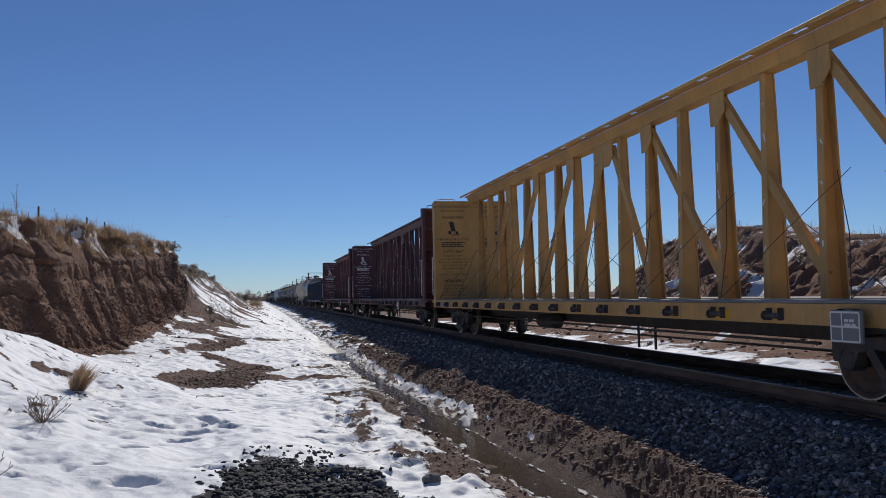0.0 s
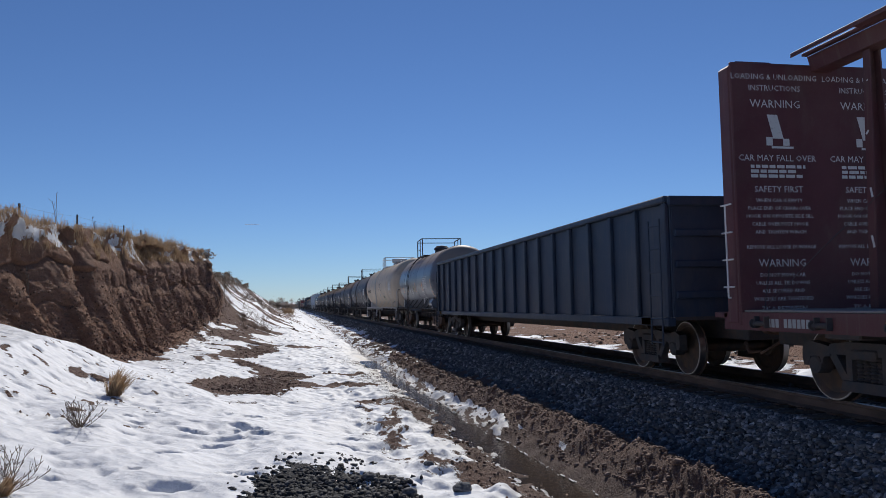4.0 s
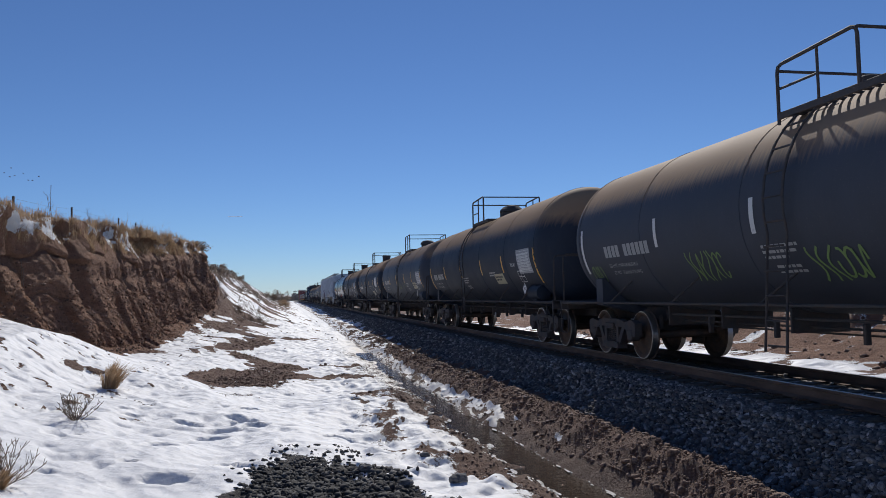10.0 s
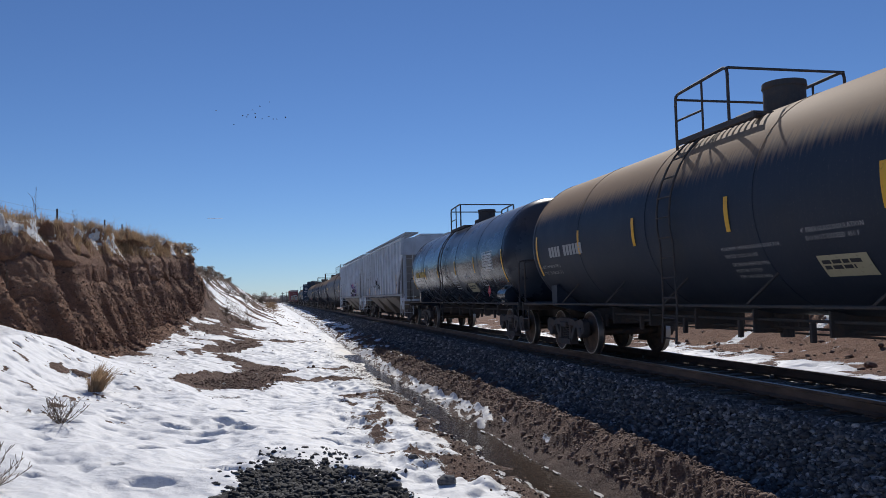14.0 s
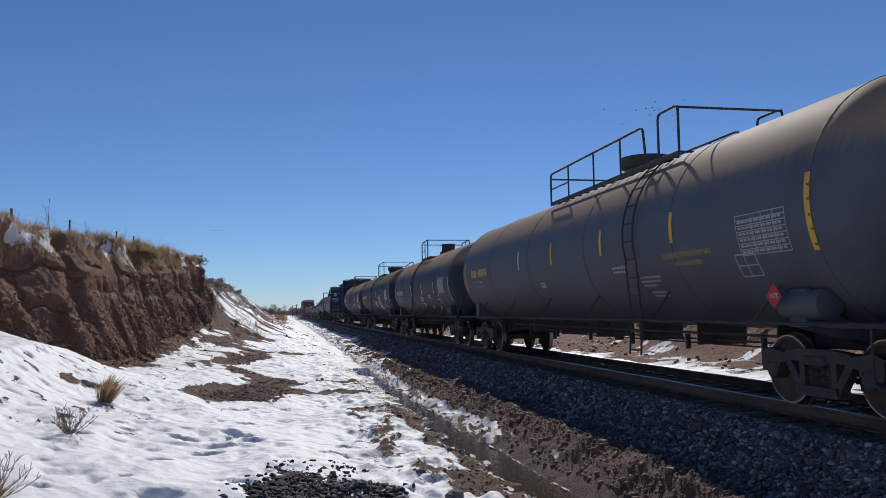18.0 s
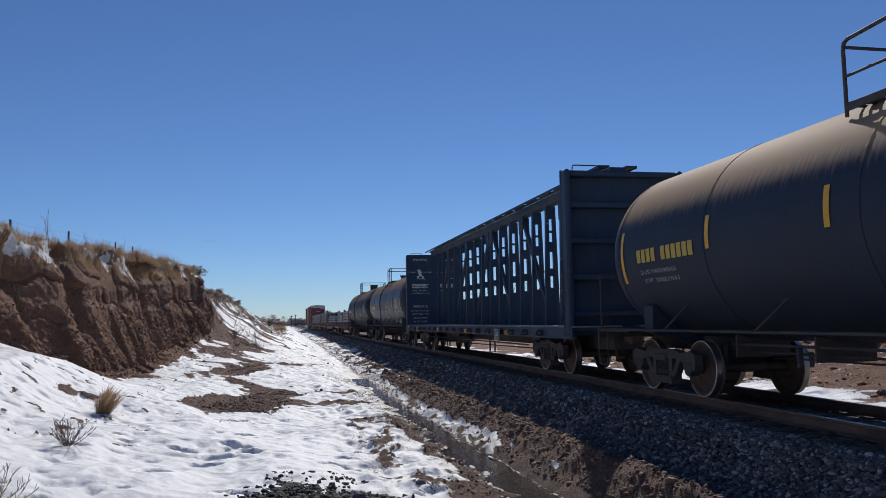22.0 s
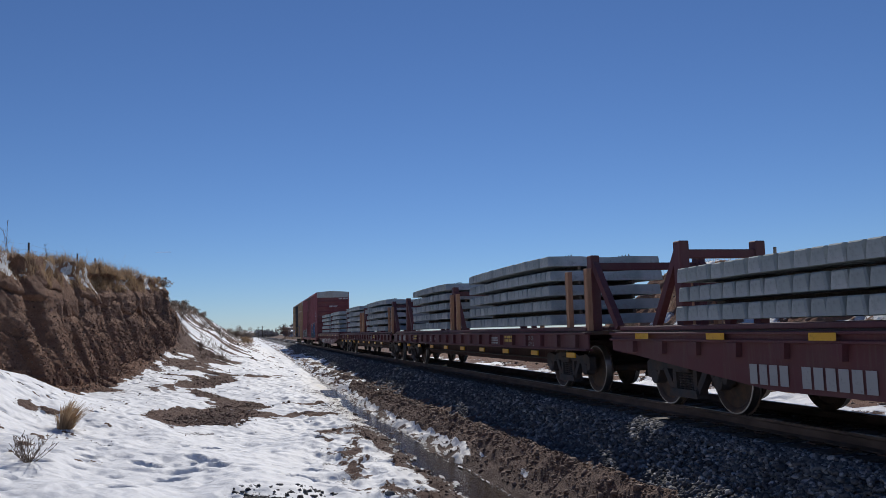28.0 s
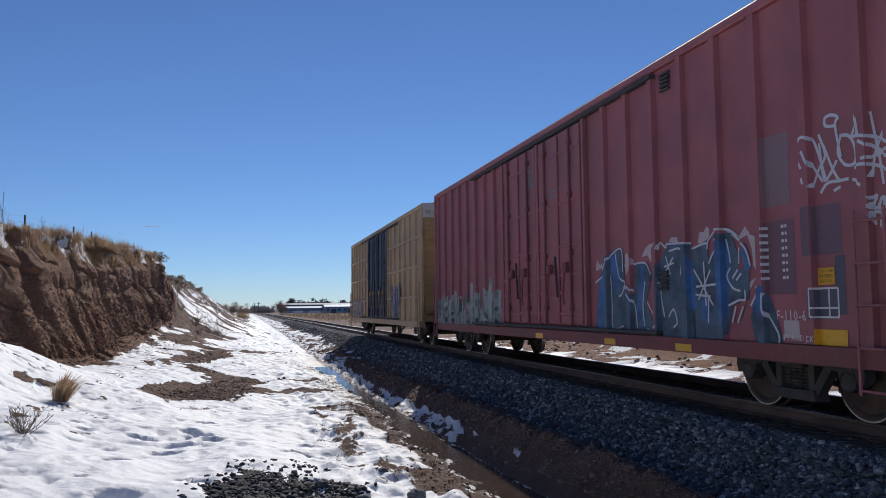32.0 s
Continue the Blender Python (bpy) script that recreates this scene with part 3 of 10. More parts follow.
    beside = X - along(Y, DITCH_X)  # metres from the bottom of the ditch
    # how much snow lies where
    snow = np.where(Y < 3, 0.75, 0.9) + 0 * X
    wet, gravel, cliff = np.zeros(X.shape), np.zeros(X.shape), np.zeros(X.shape)
    cliff[:, is_face] = 1.0
    cliff = np.maximum(cliff, np.clip(fan * 2.2 - 0.25, 0, 1))
    cliff *= (Y < 57) & (Y > 2)
    cliff = np.maximum(cliff, 0.85 * np.clip((X - 11.5) / 1.5, 0, 1) * (X < 60) * np.clip((75 - Y) / 15, 0, 1))
    snow = np.where((cliff > 0.3) & (X < 0), 0.0, snow)
    edge_top = np.where((zone == "l2")[None, :], np.clip(frac * 1.6 - 0.6, 0, 1), 0)
    snow -= edge_top * (0.45 - 0.75 * fractal(X, Y, 2.2, 3, 1))
    shelf = np.clip(1 - np.abs(down - 0.08) / 0.14, 0, 1) * stretch
    snow += shelf * 1.3 * np.clip(fractal(Y, Z * 1.2, 1.5, 5, 0, 0.7) * 2.4 - 0.95, 0, 1)
    for cy, cd, ry, rd in ((24.8, 0.0, 2.0, 0.11), (26.6, 0.07, 1.3, 0.07), (31.0, -0.02, 1.6, 0.06), (35.4, 0.10, 0.5, 0.10), (36.2, 0.2, 0.4, 0.10), (45.0, 0.0, 2.2, 0.07)):  # snow caught on the crumbling brow
        snow += 1.0 * np.clip(1.4 - ((Y - cy) / ry) ** 2 - ((down - cd) / rd) ** 2 + 1.3 * fractal(Y, Z * 1.4, 0.7, 4, 2, 0.65), 0, 1) * stretch * (down < 0.6)
    past = (Y >= 55)
    snow = np.where(past & is_face[None, :], 0.42, snow)
    streak = 0.5 + 0.58 * fractal(Y + 0.45 * X, X * 0.5, 1.9, 5, 5, 0.72)
    on_slope = np.where(((zone == "foot") | (zone == "slope") | (zone == "flat"))[None, :], 1.0, 0.0)
    snow -= on_slope * np.clip((Y - 22) / 16, 0, 1) * (0.08 + 1.0 * np.clip(streak * 2.4 - 0.98 + 0.15 * np.clip((Y - 42) / 8, 0, 1) - 0.15 * np.clip((X + 4.2) / 2.0, 0, 1) - 0.6 * np.clip(X + 2.0 - 2.0 * np.clip((Y - 40) / 45, 0, 1), 0, 2), 0, 1))

    def patch(cx, cy, rx, ry, turn_by, depth):
        a = radians(turn_by)
        u, v = (X - cx) * math.cos(a) + (Y - cy) * math.sin(a), -(X - cx) * math.sin(a) + (Y - cy) * math.cos(a)
        d = (u / rx) ** 2 + (v / ry) ** 2 + 0.75 * fractal(X * 1.6 + 0.4 * Y, Y * 0.7, 1.1, 5, 4, 0.65)
        return depth * np.clip(1.5 - d, 0, 1)

    mottled = np.clip((Y - 40) / 9, 0, 1) * np.clip((130 - Y) / 30, 0, 1) * np.clip((-0.4 + 1.6 * np.clip((Y - 45) / 50, 0, 1) - X) / 1.2, 0, 1)
    snow -= on_slope * mottled * np.clip(0.28 + 0.75 * (streak - 0.5), 0.0, 0.7)
    mud = np.maximum(patch(-0.75, 22.3, 1.15, 2.9, -12, 1.3), patch(-0.35, 25.6, 0.8, 2.6, 10, 1.2))
    snow -= mud + patch(1.25, 22.8, 0.85, 0.4, 0, 0.85) + patch(-1.3, 29.0, 0.42, 2.2, 14, 1.0) + patch(-1.9, 35.6, 0.8, 4.2, -12, 1.2) + patch(0.5, 40.6, 0.5, 1.1, -60, 0.8)
    snow -= patch(1.6, 26.3, 0.7, 0.35, 0, 0.6) + patch(-1.0, 18.2, 0.25, 0.8, -35, 0.38) + patch(1.75, 18.6, 0.3, 0.9, 0, 0.42) + patch(-2.9, 44.0, 0.7, 4.0, -14, 0.9)
    snow -= patch(-4.45, 18.1, 0.16, 0.42, 20, 0.85) + patch(-4.05, 18.25, 0.22, 0.12, 0, 0.6) + patch(-4.95, 17.5, 0.07, 0.3, 35, 0.5)
    snow -= 0.52 * np.clip((X - 0.9) / 0.7, 0, 1) * np.clip((2.3 - X) / 0.3, 0, 1) * np.clip((Y - 10.5) / 1.5, 0, 1) * np.clip((20 - Y) / 3, 0, 1) * np.clip(2.2 * fractal(X * 1.2, Y * 0.8, 0.5, 5, 1, 0.75) - 0.35, 0, 1)
    pile = patch(0.45, 8.2, 0.9, 2.9, 4, 1.0)
    gravel = np.clip(pile * 2.0, 0, 1)
    snow -= pile * 0.85
    snow -= np.where((X < -2.2) & (X > -6.3) & (Y > 13.5) & (Y < 25), 0.75 * np.clip(2.6 * fractal(X * 1.3 + 0.5 * Y, Y * 0.8, 0.42, 5, 3, 0.75) - 2.35, 0, 1), 0)
    ragged = X + 0.42 * fractal(X, Y * 0.7, 1.3, 5, 2, 0.65)
    snow -= (0.31 * np.clip((ragged - 1.55) / 0.9, 0, 1) + 0.5 * np.clip((ragged - 2.4) / 0.4, 0, 1) * np.clip((22 - Y) / 8, 0.1, 1)) * (beside < -0.2) * (Y < 34)
    bank = np.clip((beside + 0.2) / 0.25, 0, 1)
    snow = np.where(beside > -0.7, snow - 0.75 * np.clip((17 - Y) / 3, 0, 1) - 0.40 * bank, snow)
    thaw = 0.34 * np.clip((Y - 24) / 14, 0, 1) + 0.30 * np.clip((Y - 40) / 15, 0, 1) + 0.55 * np.clip((Y - 20) / 10, 0, 1) * fractal(X * 1.5, Y * 0.6, 0.9, 4, 6, 0.65)
    snow = np.where((beside > 0.52) & (X < 11), np.clip(thaw, 0, 0.8), snow)
    snow = np.where((beside > 0.16) & (beside <= 0.52), -0.15 + 0.80 * np.clip((Y - 12.8) / 1.6, 0, 1) + 0.6 * fractal(X * 4, Y * 0.9, 0.6, 5, 4, 0.65) - 0.5 * np.clip((11.5 - Y) / 2, 0, 1), snow)
    snow = np.where(X > 9.3, 0.30 + 0.42 * np.exp(-((X - 11.4) / 1.5) ** 2) + 0.62 * fractal(X, Y * 0.8, 1.1, 5, 3, 0.65) - 0.30 * np.clip((X - 12.5) / 1.0, 0, 1) * (X < along(Y, RB_FOOT) + 6), snow)
    snow = np.where(X > along(Y, RB_FOOT) + 6.2, 0.55 + 0.4 * fractal(X, Y, 2.5, 4, 1, 0.6), snow)
    snow = np.where((X > 11) & (Y > 60), 0.18, snow)
    snow = np.where((X > 12) & (Y > 150), 0.25, snow)
    wet = np.exp(-((beside + 0.1) / 0.65) ** 2) * np.clip((48 - Y) / 12, 0, 1)
    # relief: lumps of soil, dimples in the snow, trodden prints
    soil = np.clip(1 - snow * 1.3, 0, 1)
    bowl, _, which = cells(X / 0.50 + 0.3 * wobble(X, Y, 1.2, 1), Y / 0.44, 2)
    dents = np.exp(-(bowl / 0.26) ** 2) * np.clip(which * 2.6 - 1.3, 0, 1) * (np.abs(Y) < 60)
    near = np.clip((130 - np.abs(Y)) / 40, 0, 1)
    Z = Z + near * soil * (0.045 * fractal(X, Y, 0.6, 4, 3) + 0.022 * fractal(X, Y, 0.16, 2, 1)) * np.where((X > 5.2) & (X < 9.8), 0.2, 1)
    Z = Z + near * np.clip(snow, 0, 1) * (0.10 * fractal(X, Y * 0.75, 1.4, 2, 0) + 0.06 * wobble(X, Y * 0.8, 0.75, 4) - 0.075 * dents + 0.10 * np.clip((Y - 36) / 20, 0, 1) * fractal(X, Y * 0.5, 2.5, 3, 3) - 0.06 * np.clip(wobble(X, Y, 0.26, 5) * 2 - 0.9, 0, 1) * np.clip((Y - 9) / 4, 0.3, 1))
    Z = Z + np.where((beside > 0.5) & (X < 5.1) & (Y < 75), 0.10 * np.abs(fractal(X, Y, 0.6, 3, 5)) + 0.06 * (cells(X / 0.42, Y / 0.36, 3)[2] - 0.5), 0)
    Z = Z + np.where((beside > 0.1) & (beside < 0.55) & (Y > 13), 0.05 * fractal(X, Y, 0.35, 3, 1), 0)
    Z = Z + (0.25 * fractal(X, Y, 9.0, 3, 1)) * np.where(X < along(Y, TOP_X) - 1, 1, 0) * np.clip((Y - 0) / 10, 0, 1)
    scarp = np.clip((X - along(Y, RB_FOOT) - 0.8) / 1.5, 0, 1) * (X < 80) * np.clip((60 - Y) / 8, 0, 1)
    Z = Z + scarp * (0.45 * fractal(X, Y, 3.0, 4, 2) - 0.40 * np.abs(fractal(X * 0.5, Y, 1.5, 5, 4, 0.7)) + 0.25 + 0.10 * (cells(X / 0.5, Y / 0.5, 2)[2] - 0.5))
    hummock = np.clip((X - 0.6) / 0.8, 0, 1) * np.clip(-beside / 0.3, 0, 1) * np.clip((Y - 6) / 2, 0, 1) * np.clip((40 - Y) / 15, 0, 1) * (snow > 0.3)
    Z = Z + hummock * (0.085 * np.abs(fractal(X, Y * 1.2, 0.42, 3, 3)) - 0.02)
    prints = [(-3.09, 12.97), (-3.05, 11.84), (-1.62, 13.8), (-1.17, 12.79), (-1.03, 13.42), (-0.55, 13.76), (-0.79, 14.3), (-0.99, 15.26), (-0.76, 15.92), (-3.44, 19.6),
              (-0.59, 10.38), (-1.69, 11.43), (-1.4, 9.77), (0.78, 12.87), (1.42, 9.99)]
    j0, j1 = names.index("rim") + 12, names.index("toe") + 6
    for _ in range(5):  # wet soil slumps
        Z[1:-1, j0:j1] = 0.2 * (Z[:-2, j0:j1] + Z[2:, j0:j1] + Z[1:-1, j0 - 1:j1 - 1] + Z[1:-1, j0:j1] + Z[1:-1, j0 + 1:j1 + 1])
    crumbs = np.clip((beside + 1.5) / 0.3, 0, 1) * (X < 5.2) * (Y < 60) * (Y > 4)
    Z = Z + crumbs * (0.035 * np.clip(cells(X / 0.2, Y / 0.2, 4)[2] - 0.35, 0, 1) + 0.018 * fractal(X, Y, 0.12, 3, 3)) * np.clip(1.2 - snow, 0.15, 1) * np.where((beside > -0.3) & (beside < 0.75), 0.3, 1)
    for k in range(30):
        rng = random.Random(100 + k)
        px, py = prints[k] if k < len(prints) else (rng.uniform(-2.9, 1.2), rng.uniform(9.0, 17.5))
        w, l, a = rng.uniform(0.10, 0.16), rng.uniform(0.19, 0.31), rng.uniform(-0.7, 0.7)
        if k >= len(prints):
            w, l = 0.5 * w, 0.5 * l
        u, v = (X - px) * math.cos(a) + (Y - py) * math.sin(a), -(X - px) * math.sin(a) + (Y - py) * math.cos(a)
        d = (u / l) ** 2 + (v / w) ** 2
        Z = Z - 0.13 * np.exp(-d**2) * (snow > 0.5) + 0.02 * np.exp(-((d - 1.6) / 0.5) ** 2) * (snow > 0.5)
    for ax, ay, bx, by in ((-2.35, 11.1, -1.95, 11.75), (-1.95, 11.75, -1.5, 12.3), (-2.75, 10.3, -2.4, 10.5)):  # scuffs
        q = np.clip(((X - ax) * (bx - ax) + (Y - ay) * (by - ay)) / ((bx - ax) ** 2 + (by - ay) ** 2), 0, 1)
        Z = Z - 0.07 * np.exp(-(np.hypot(X - ax - q * (bx - ax), (Y - ay - q * (by - ay)) * 0.8) / 0.09) ** 2)
    rows, ncol = X.shape
    i = np.arange(rows - 1)[:, None] * ncol + np.arange(ncol - 1)[None, :]
    faces = np.stack([i, i + 1, i + ncol + 1, i + ncol], -1).reshape(-1, 4)
    GSNOW.append(snow)
    me = raw_mesh("ground", np.stack([X, Y, Z], -1).reshape(-1, 3), faces, M_GROUND, smooth=True)
    for key, values in (("snow", snow), ("wet", wet), ("gravel", gravel), ("cliff", cliff)):
        me.attributes.new(key, "FLOAT", "POINT").data.foreach_set("value", np.clip(values, -1, 1.5).astype(np.float32).ravel())
    tagged(new("ground", me), "sandy brown railway cutting partly covered with melting trodden snow", "ground", kind="structure")
    return X, Y, Z


def stones(name, places, sizes, material, label, category, seed):
    """Loose broken stones joined into one mesh."""
    rng = np.random.default_rng(seed)
    t = (1 + 5**0.5) / 2
    ico = np.array([(-1, t, 0), (1, t, 0), (-1, -t, 0), (1, -t, 0), (0, -1, t), (0, 1, t), (0, -1, -t), (0, 1, -t), (t, 0, -1), (t, 0, 1), (-t, 0, -1), (-t, 0, 1)]) / 1.9
    tri = np.array([(0, 11, 5), (0, 5, 1), (0, 1, 7), (0, 7, 10), (0, 10, 11), (1, 5, 9), (5, 11, 4), (11, 10, 2), (10, 7, 6), (7, 1, 8),
                    (3, 9, 4), (3, 4, 2), (3, 2, 6), (3, 6, 8), (3, 8, 9), (4, 9, 5), (2, 4, 11), (6, 2, 10), (8, 6, 7), (9, 8, 1)])
    n = len(places)
    v = ico[None] * rng.uniform(0.52, 1.22, (n, 12, 1)) * rng.uniform(0.55, 1.3, (n, 1, 3)) * np.asarray(sizes)[:, None, None]
    a = rng.uniform(0, 6.28, n)
    c, s = np.cos(a)[:, None], np.sin(a)[:, None]
    v = np.stack([v[..., 0] * c - v[..., 1] * s, v[..., 0] * s + v[..., 1] * c, v[..., 2] * 0.8], -1) + np.asarray(places)[:, None, :]
    f = (tri[None] + 12 * np.arange(n)[:, None, None]).reshape(-1, 3)
    me = raw_mesh(name, v.reshape(-1, 3), f, material)
    return tagged(new(name, me), label, category, kind="stuff")


GX, GY, GZ = build_ground()


def on_ground(x, y):
    """Height of the finished sheet at the nearest of its corners."""
    i = np.clip(np.searchsorted(GY[:, 0], y), 0, len(GY) - 1)
    j = np.abs(GX[i] - np.asarray(x)[:, None]).argmin(1)
    return GZ[i, j]


def build_loose_stone():
    rng = np.random.default_rng(3)
    # ballast: a bed with a shoulder that falls to the toe, in a skin of stones
    prof = [(4.42, -0.97), (4.95, -0.78), (5.85, -0.26), (6.2, -0.17), (7.47, -0.155), (8.75, -0.17), (9.1, -0.26), (10.3, -0.75)]
    g_y = np.concatenate([np.arange(-40, 60, 0.5), np.arange(60, 400, 6.0), [700.0, 1500.0, 3000.0]])
    g_x = np.interp(np.linspace(0, 7, 43), range(8), [p[0] for p in prof])
    g_z = np.interp(g_x, [p[0] for p in prof], [p[1] for p in prof]) - 0.035
    X, Y = np.meshgrid(g_x, g_y)
    Z = np.repeat(g_z[None], len(g_y), 0) + 0.02 * fractal(X, Y, 0.5, 2, 3)
    i = np.arange(len(g_y) - 1)[:, None] * len(g_x) + np.arange(len(g_x) - 1)[None]
    me = raw_mesh("ballast_bed", np.stack([X, Y, Z], -1).reshape(-1, 3), np.stack([i, i + 1, i + len(g_x) + 1, i + len(g_x)], -1).reshape(-1, 4), M_BED, True)
    tagged(new("ballast_bed", me), "bed of grey crushed stone under the railway track", "ballast", kind="structure")
    y = np.concatenate([rng.uniform(3.5, 14, 11500), rng.uniform(14, 26, 8000), rng.uniform(26, 62, 9000), rng.uniform(62, 120, 6000)])
    u = rng.random(len(y)) ** 0.9 * 4.6
    u = np.where(rng.random(len(y)) < 0.10, rng.uniform(4.5, 6.9, len(y)), u * 0.62)
    x = np.interp(u, range(8), [p[0] for p in prof])
    z = np.interp(x, [p[0] for p in prof], [p[1] for p in prof])
    size = (0.022 + 0.036 * rng.random(len(y)) ** 1.5) * np.where(y > 62, 2.2, np.where(y > 26, 1.5, np.where(y > 14, 1.2, 1)))
    stones("ballast_stones", np.stack([x, y, z - 0.012], -1), size, M_BALLAST, "loose grey ballast stones on the track's shoulder", "ballast stones", 4)
    # dark crushed rock in the foreground
    n = 11000
    a, r = rng.uniform(0, 6.28, n), rng.random(n) ** 0.5
    x, y = 0.48 + 1.35 * r * np.cos(a), 8.4 + 3.6 * r * np.sin(a)
    keep = (r + 0.32 * fractal(x, y, 0.6, 4, 4) < 0.74 + 0.35 * rng.random(n) ** 3) & (y > 5.0)
    x, y = x[keep], y[keep]
    stones("crushed_rock", np.stack([x, y, on_ground(x, y) + 0.004 - 0.02 * np.clip((r[keep] - 0.55) / 0.3, 0, 1)], -1), 0.016 + 0.05 * rng.random(len(x)) ** 1.7, M_GRAVEL, "pile of black crushed rock spread over the snow", "gravel", 5)
    # clods of soil beside the ditch and below the face
    n = 20500
    x = np.concatenate([rng.normal(-0.12, 0.28, 12000), rng.normal(2.75, 0.36, 7000), rng.uniform(-6.2, 0.5, 1500)])
    y = np.concatenate([5 + 45 * rng.random(12000) ** 1.7, 5 + 22 * rng.random(7000) ** 1.5, rng.uniform(17, 48, 1500)])
    x = np.where(np.arange(n) < 12000, np.maximum(x + 4.5, along(y, DITCH_X) + 0.30), x)
    x = np.where(np.arange(n) >= 19000, along(y, FOOT_X) + rng.random(n) ** 2 * 4.5 + 0.1, x)
    size = (0.008 + 0.026 * rng.random(n) ** 2) * np.where(rng.random(n) < np.where(np.arange(n) < 12000, 0.16, 0.05), 2.1, 1) * (1 + np.clip(y - 12, 0, 30) / 30)
    for px, py, rx, ry, m in ((-0.6, 22.6, 0.6, 2.4, 1700), (-1.25, 20.8, 0.55, 0.8, 1100), (0.35, 25.9, 0.7, 0.8, 500), (-1.3, 29.6, 0.5, 1.8, 700), (-1.55, 36.2, 0.8, 2.8, 1200), (4.3, 36.0, 0.4, 12.0, 2200), (-3.2, 40.0, 1.6, 8.0, 500), (-3.6, 62.0, 1.4, 14.0, 500), (-2.0, 85.0, 1.6, 14.0, 300)):
        x = np.concatenate([x, px + rx * rng.normal(0, 0.7, m)])
        y = np.concatenate([y, py + ry * rng.normal(0, 0.7, m)])
        size = np.concatenate([size, 0.010 + 0.045 * rng.random(m) ** 3 * (1.0 if py < 45 else 1.6)])
    i = np.clip(np.searchsorted(GY[:, 0], y), 0, len(GY) - 1)
    j = np.abs(GX[i] - x[:, None]).argmin(1)
    keep = (GSNOW[0][i, j] < 0.5) & ((x < 1.5) | (x > 3.3) | (rng.random(len(x)) < 0.45)) | (rng.random(len(x)) < 0.03)
    x, y, size = x[keep], y[keep], size[keep]
    m = 260  # dark lumps that have rolled out onto the snow
    lx = rng.uniform(-4.5, 2.6, m)
    ly = 15 + 75 * rng.random(m) ** 1.3
    x, y = np.concatenate([x, lx]), np.concatenate([y, ly])
    size = np.concatenate([size, (0.012 + 0.06 * rng.random(m) ** 3) * (1 + np.clip(ly - 30, 0, 60) / 45) * np.where(ly < 26, 0.45, 1)])
    stones("soil_clods", np.stack([x, y, on_ground(x, y)], -1), size, M_CLOD, "brown clods and pebbles scattered on soil and snow", "clods", 6)
    n = 15000  # crumbs of the face itself
    i = np.searchsorted(GY[:, 0], rng.uniform(20, 51, n))
    j = 27 + (112 * (0.22 + 0.78 * rng.random(n) ** 0.6) + 24 * rng.random(n) ** 3).astype(int)
    keep = GSNOW[0][i, j] < 0.3
    i, j = i[keep], j[keep]
    stones("cliff_crumbs", np.stack([GX[i, j], GY[i, j], GZ[i, j]], -1), 0.008 + 0.05 * rng.random(len(i)) ** 3.5, M_CRUMB, "crumbling lumps of reddish earth and pebbles on the face", "clods", 8)
    n = 900
    y = rng.uniform(8, 42, n)
    x = rng.uniform(12.3, 20, n)
    stones("bank_rubble", np.stack([x, y, on_ground(x, y)], -1), rng.uniform(0.03, 0.12, n), M_CLOD, "brown rubble on the bank beyond the track", "clods", 7)
    for k, (px, py, s) in enumerate([(2.02, 9.45, 0.10), (0.95, 10.0, 0.07), (1.35, 9.3, 0.075), (1.9, 11.2, 0.06), (13.4, 13.6, 0.17), (13.0, 15.4, 0.12)]):
        g = Geo()
        bm = bmesh.new()
        bmesh.ops.create_icosphere(bm, subdivisions=3, radius=1.0)
        for v in bm.verts:
            q = noise.noise(v.co * 1.6 + Vector((k * 7, 0, 0))) * 0.28 + noise.noise(v.co * 5 + Vector((0, k * 3, 0))) * 0.07
            v.co = Vector((v.co.x * 1.2, v.co.y, v.co.z * 0.75)) * (1 + q) * s
        me = bpy.data.meshes.new("rock")
        bm.to_mesh(me)
        bm.free()
        z = float(on_ground([px], [py])[0])
        solid("rock", me, M_CLOD if k > 3 else M_BALLAST, "lone grey-brown rock lying beside the ditch" if k < 4 else "brown rock on the ground beyond the track", "rock", pose(px, py, z + 0.45 * s), "rocks")


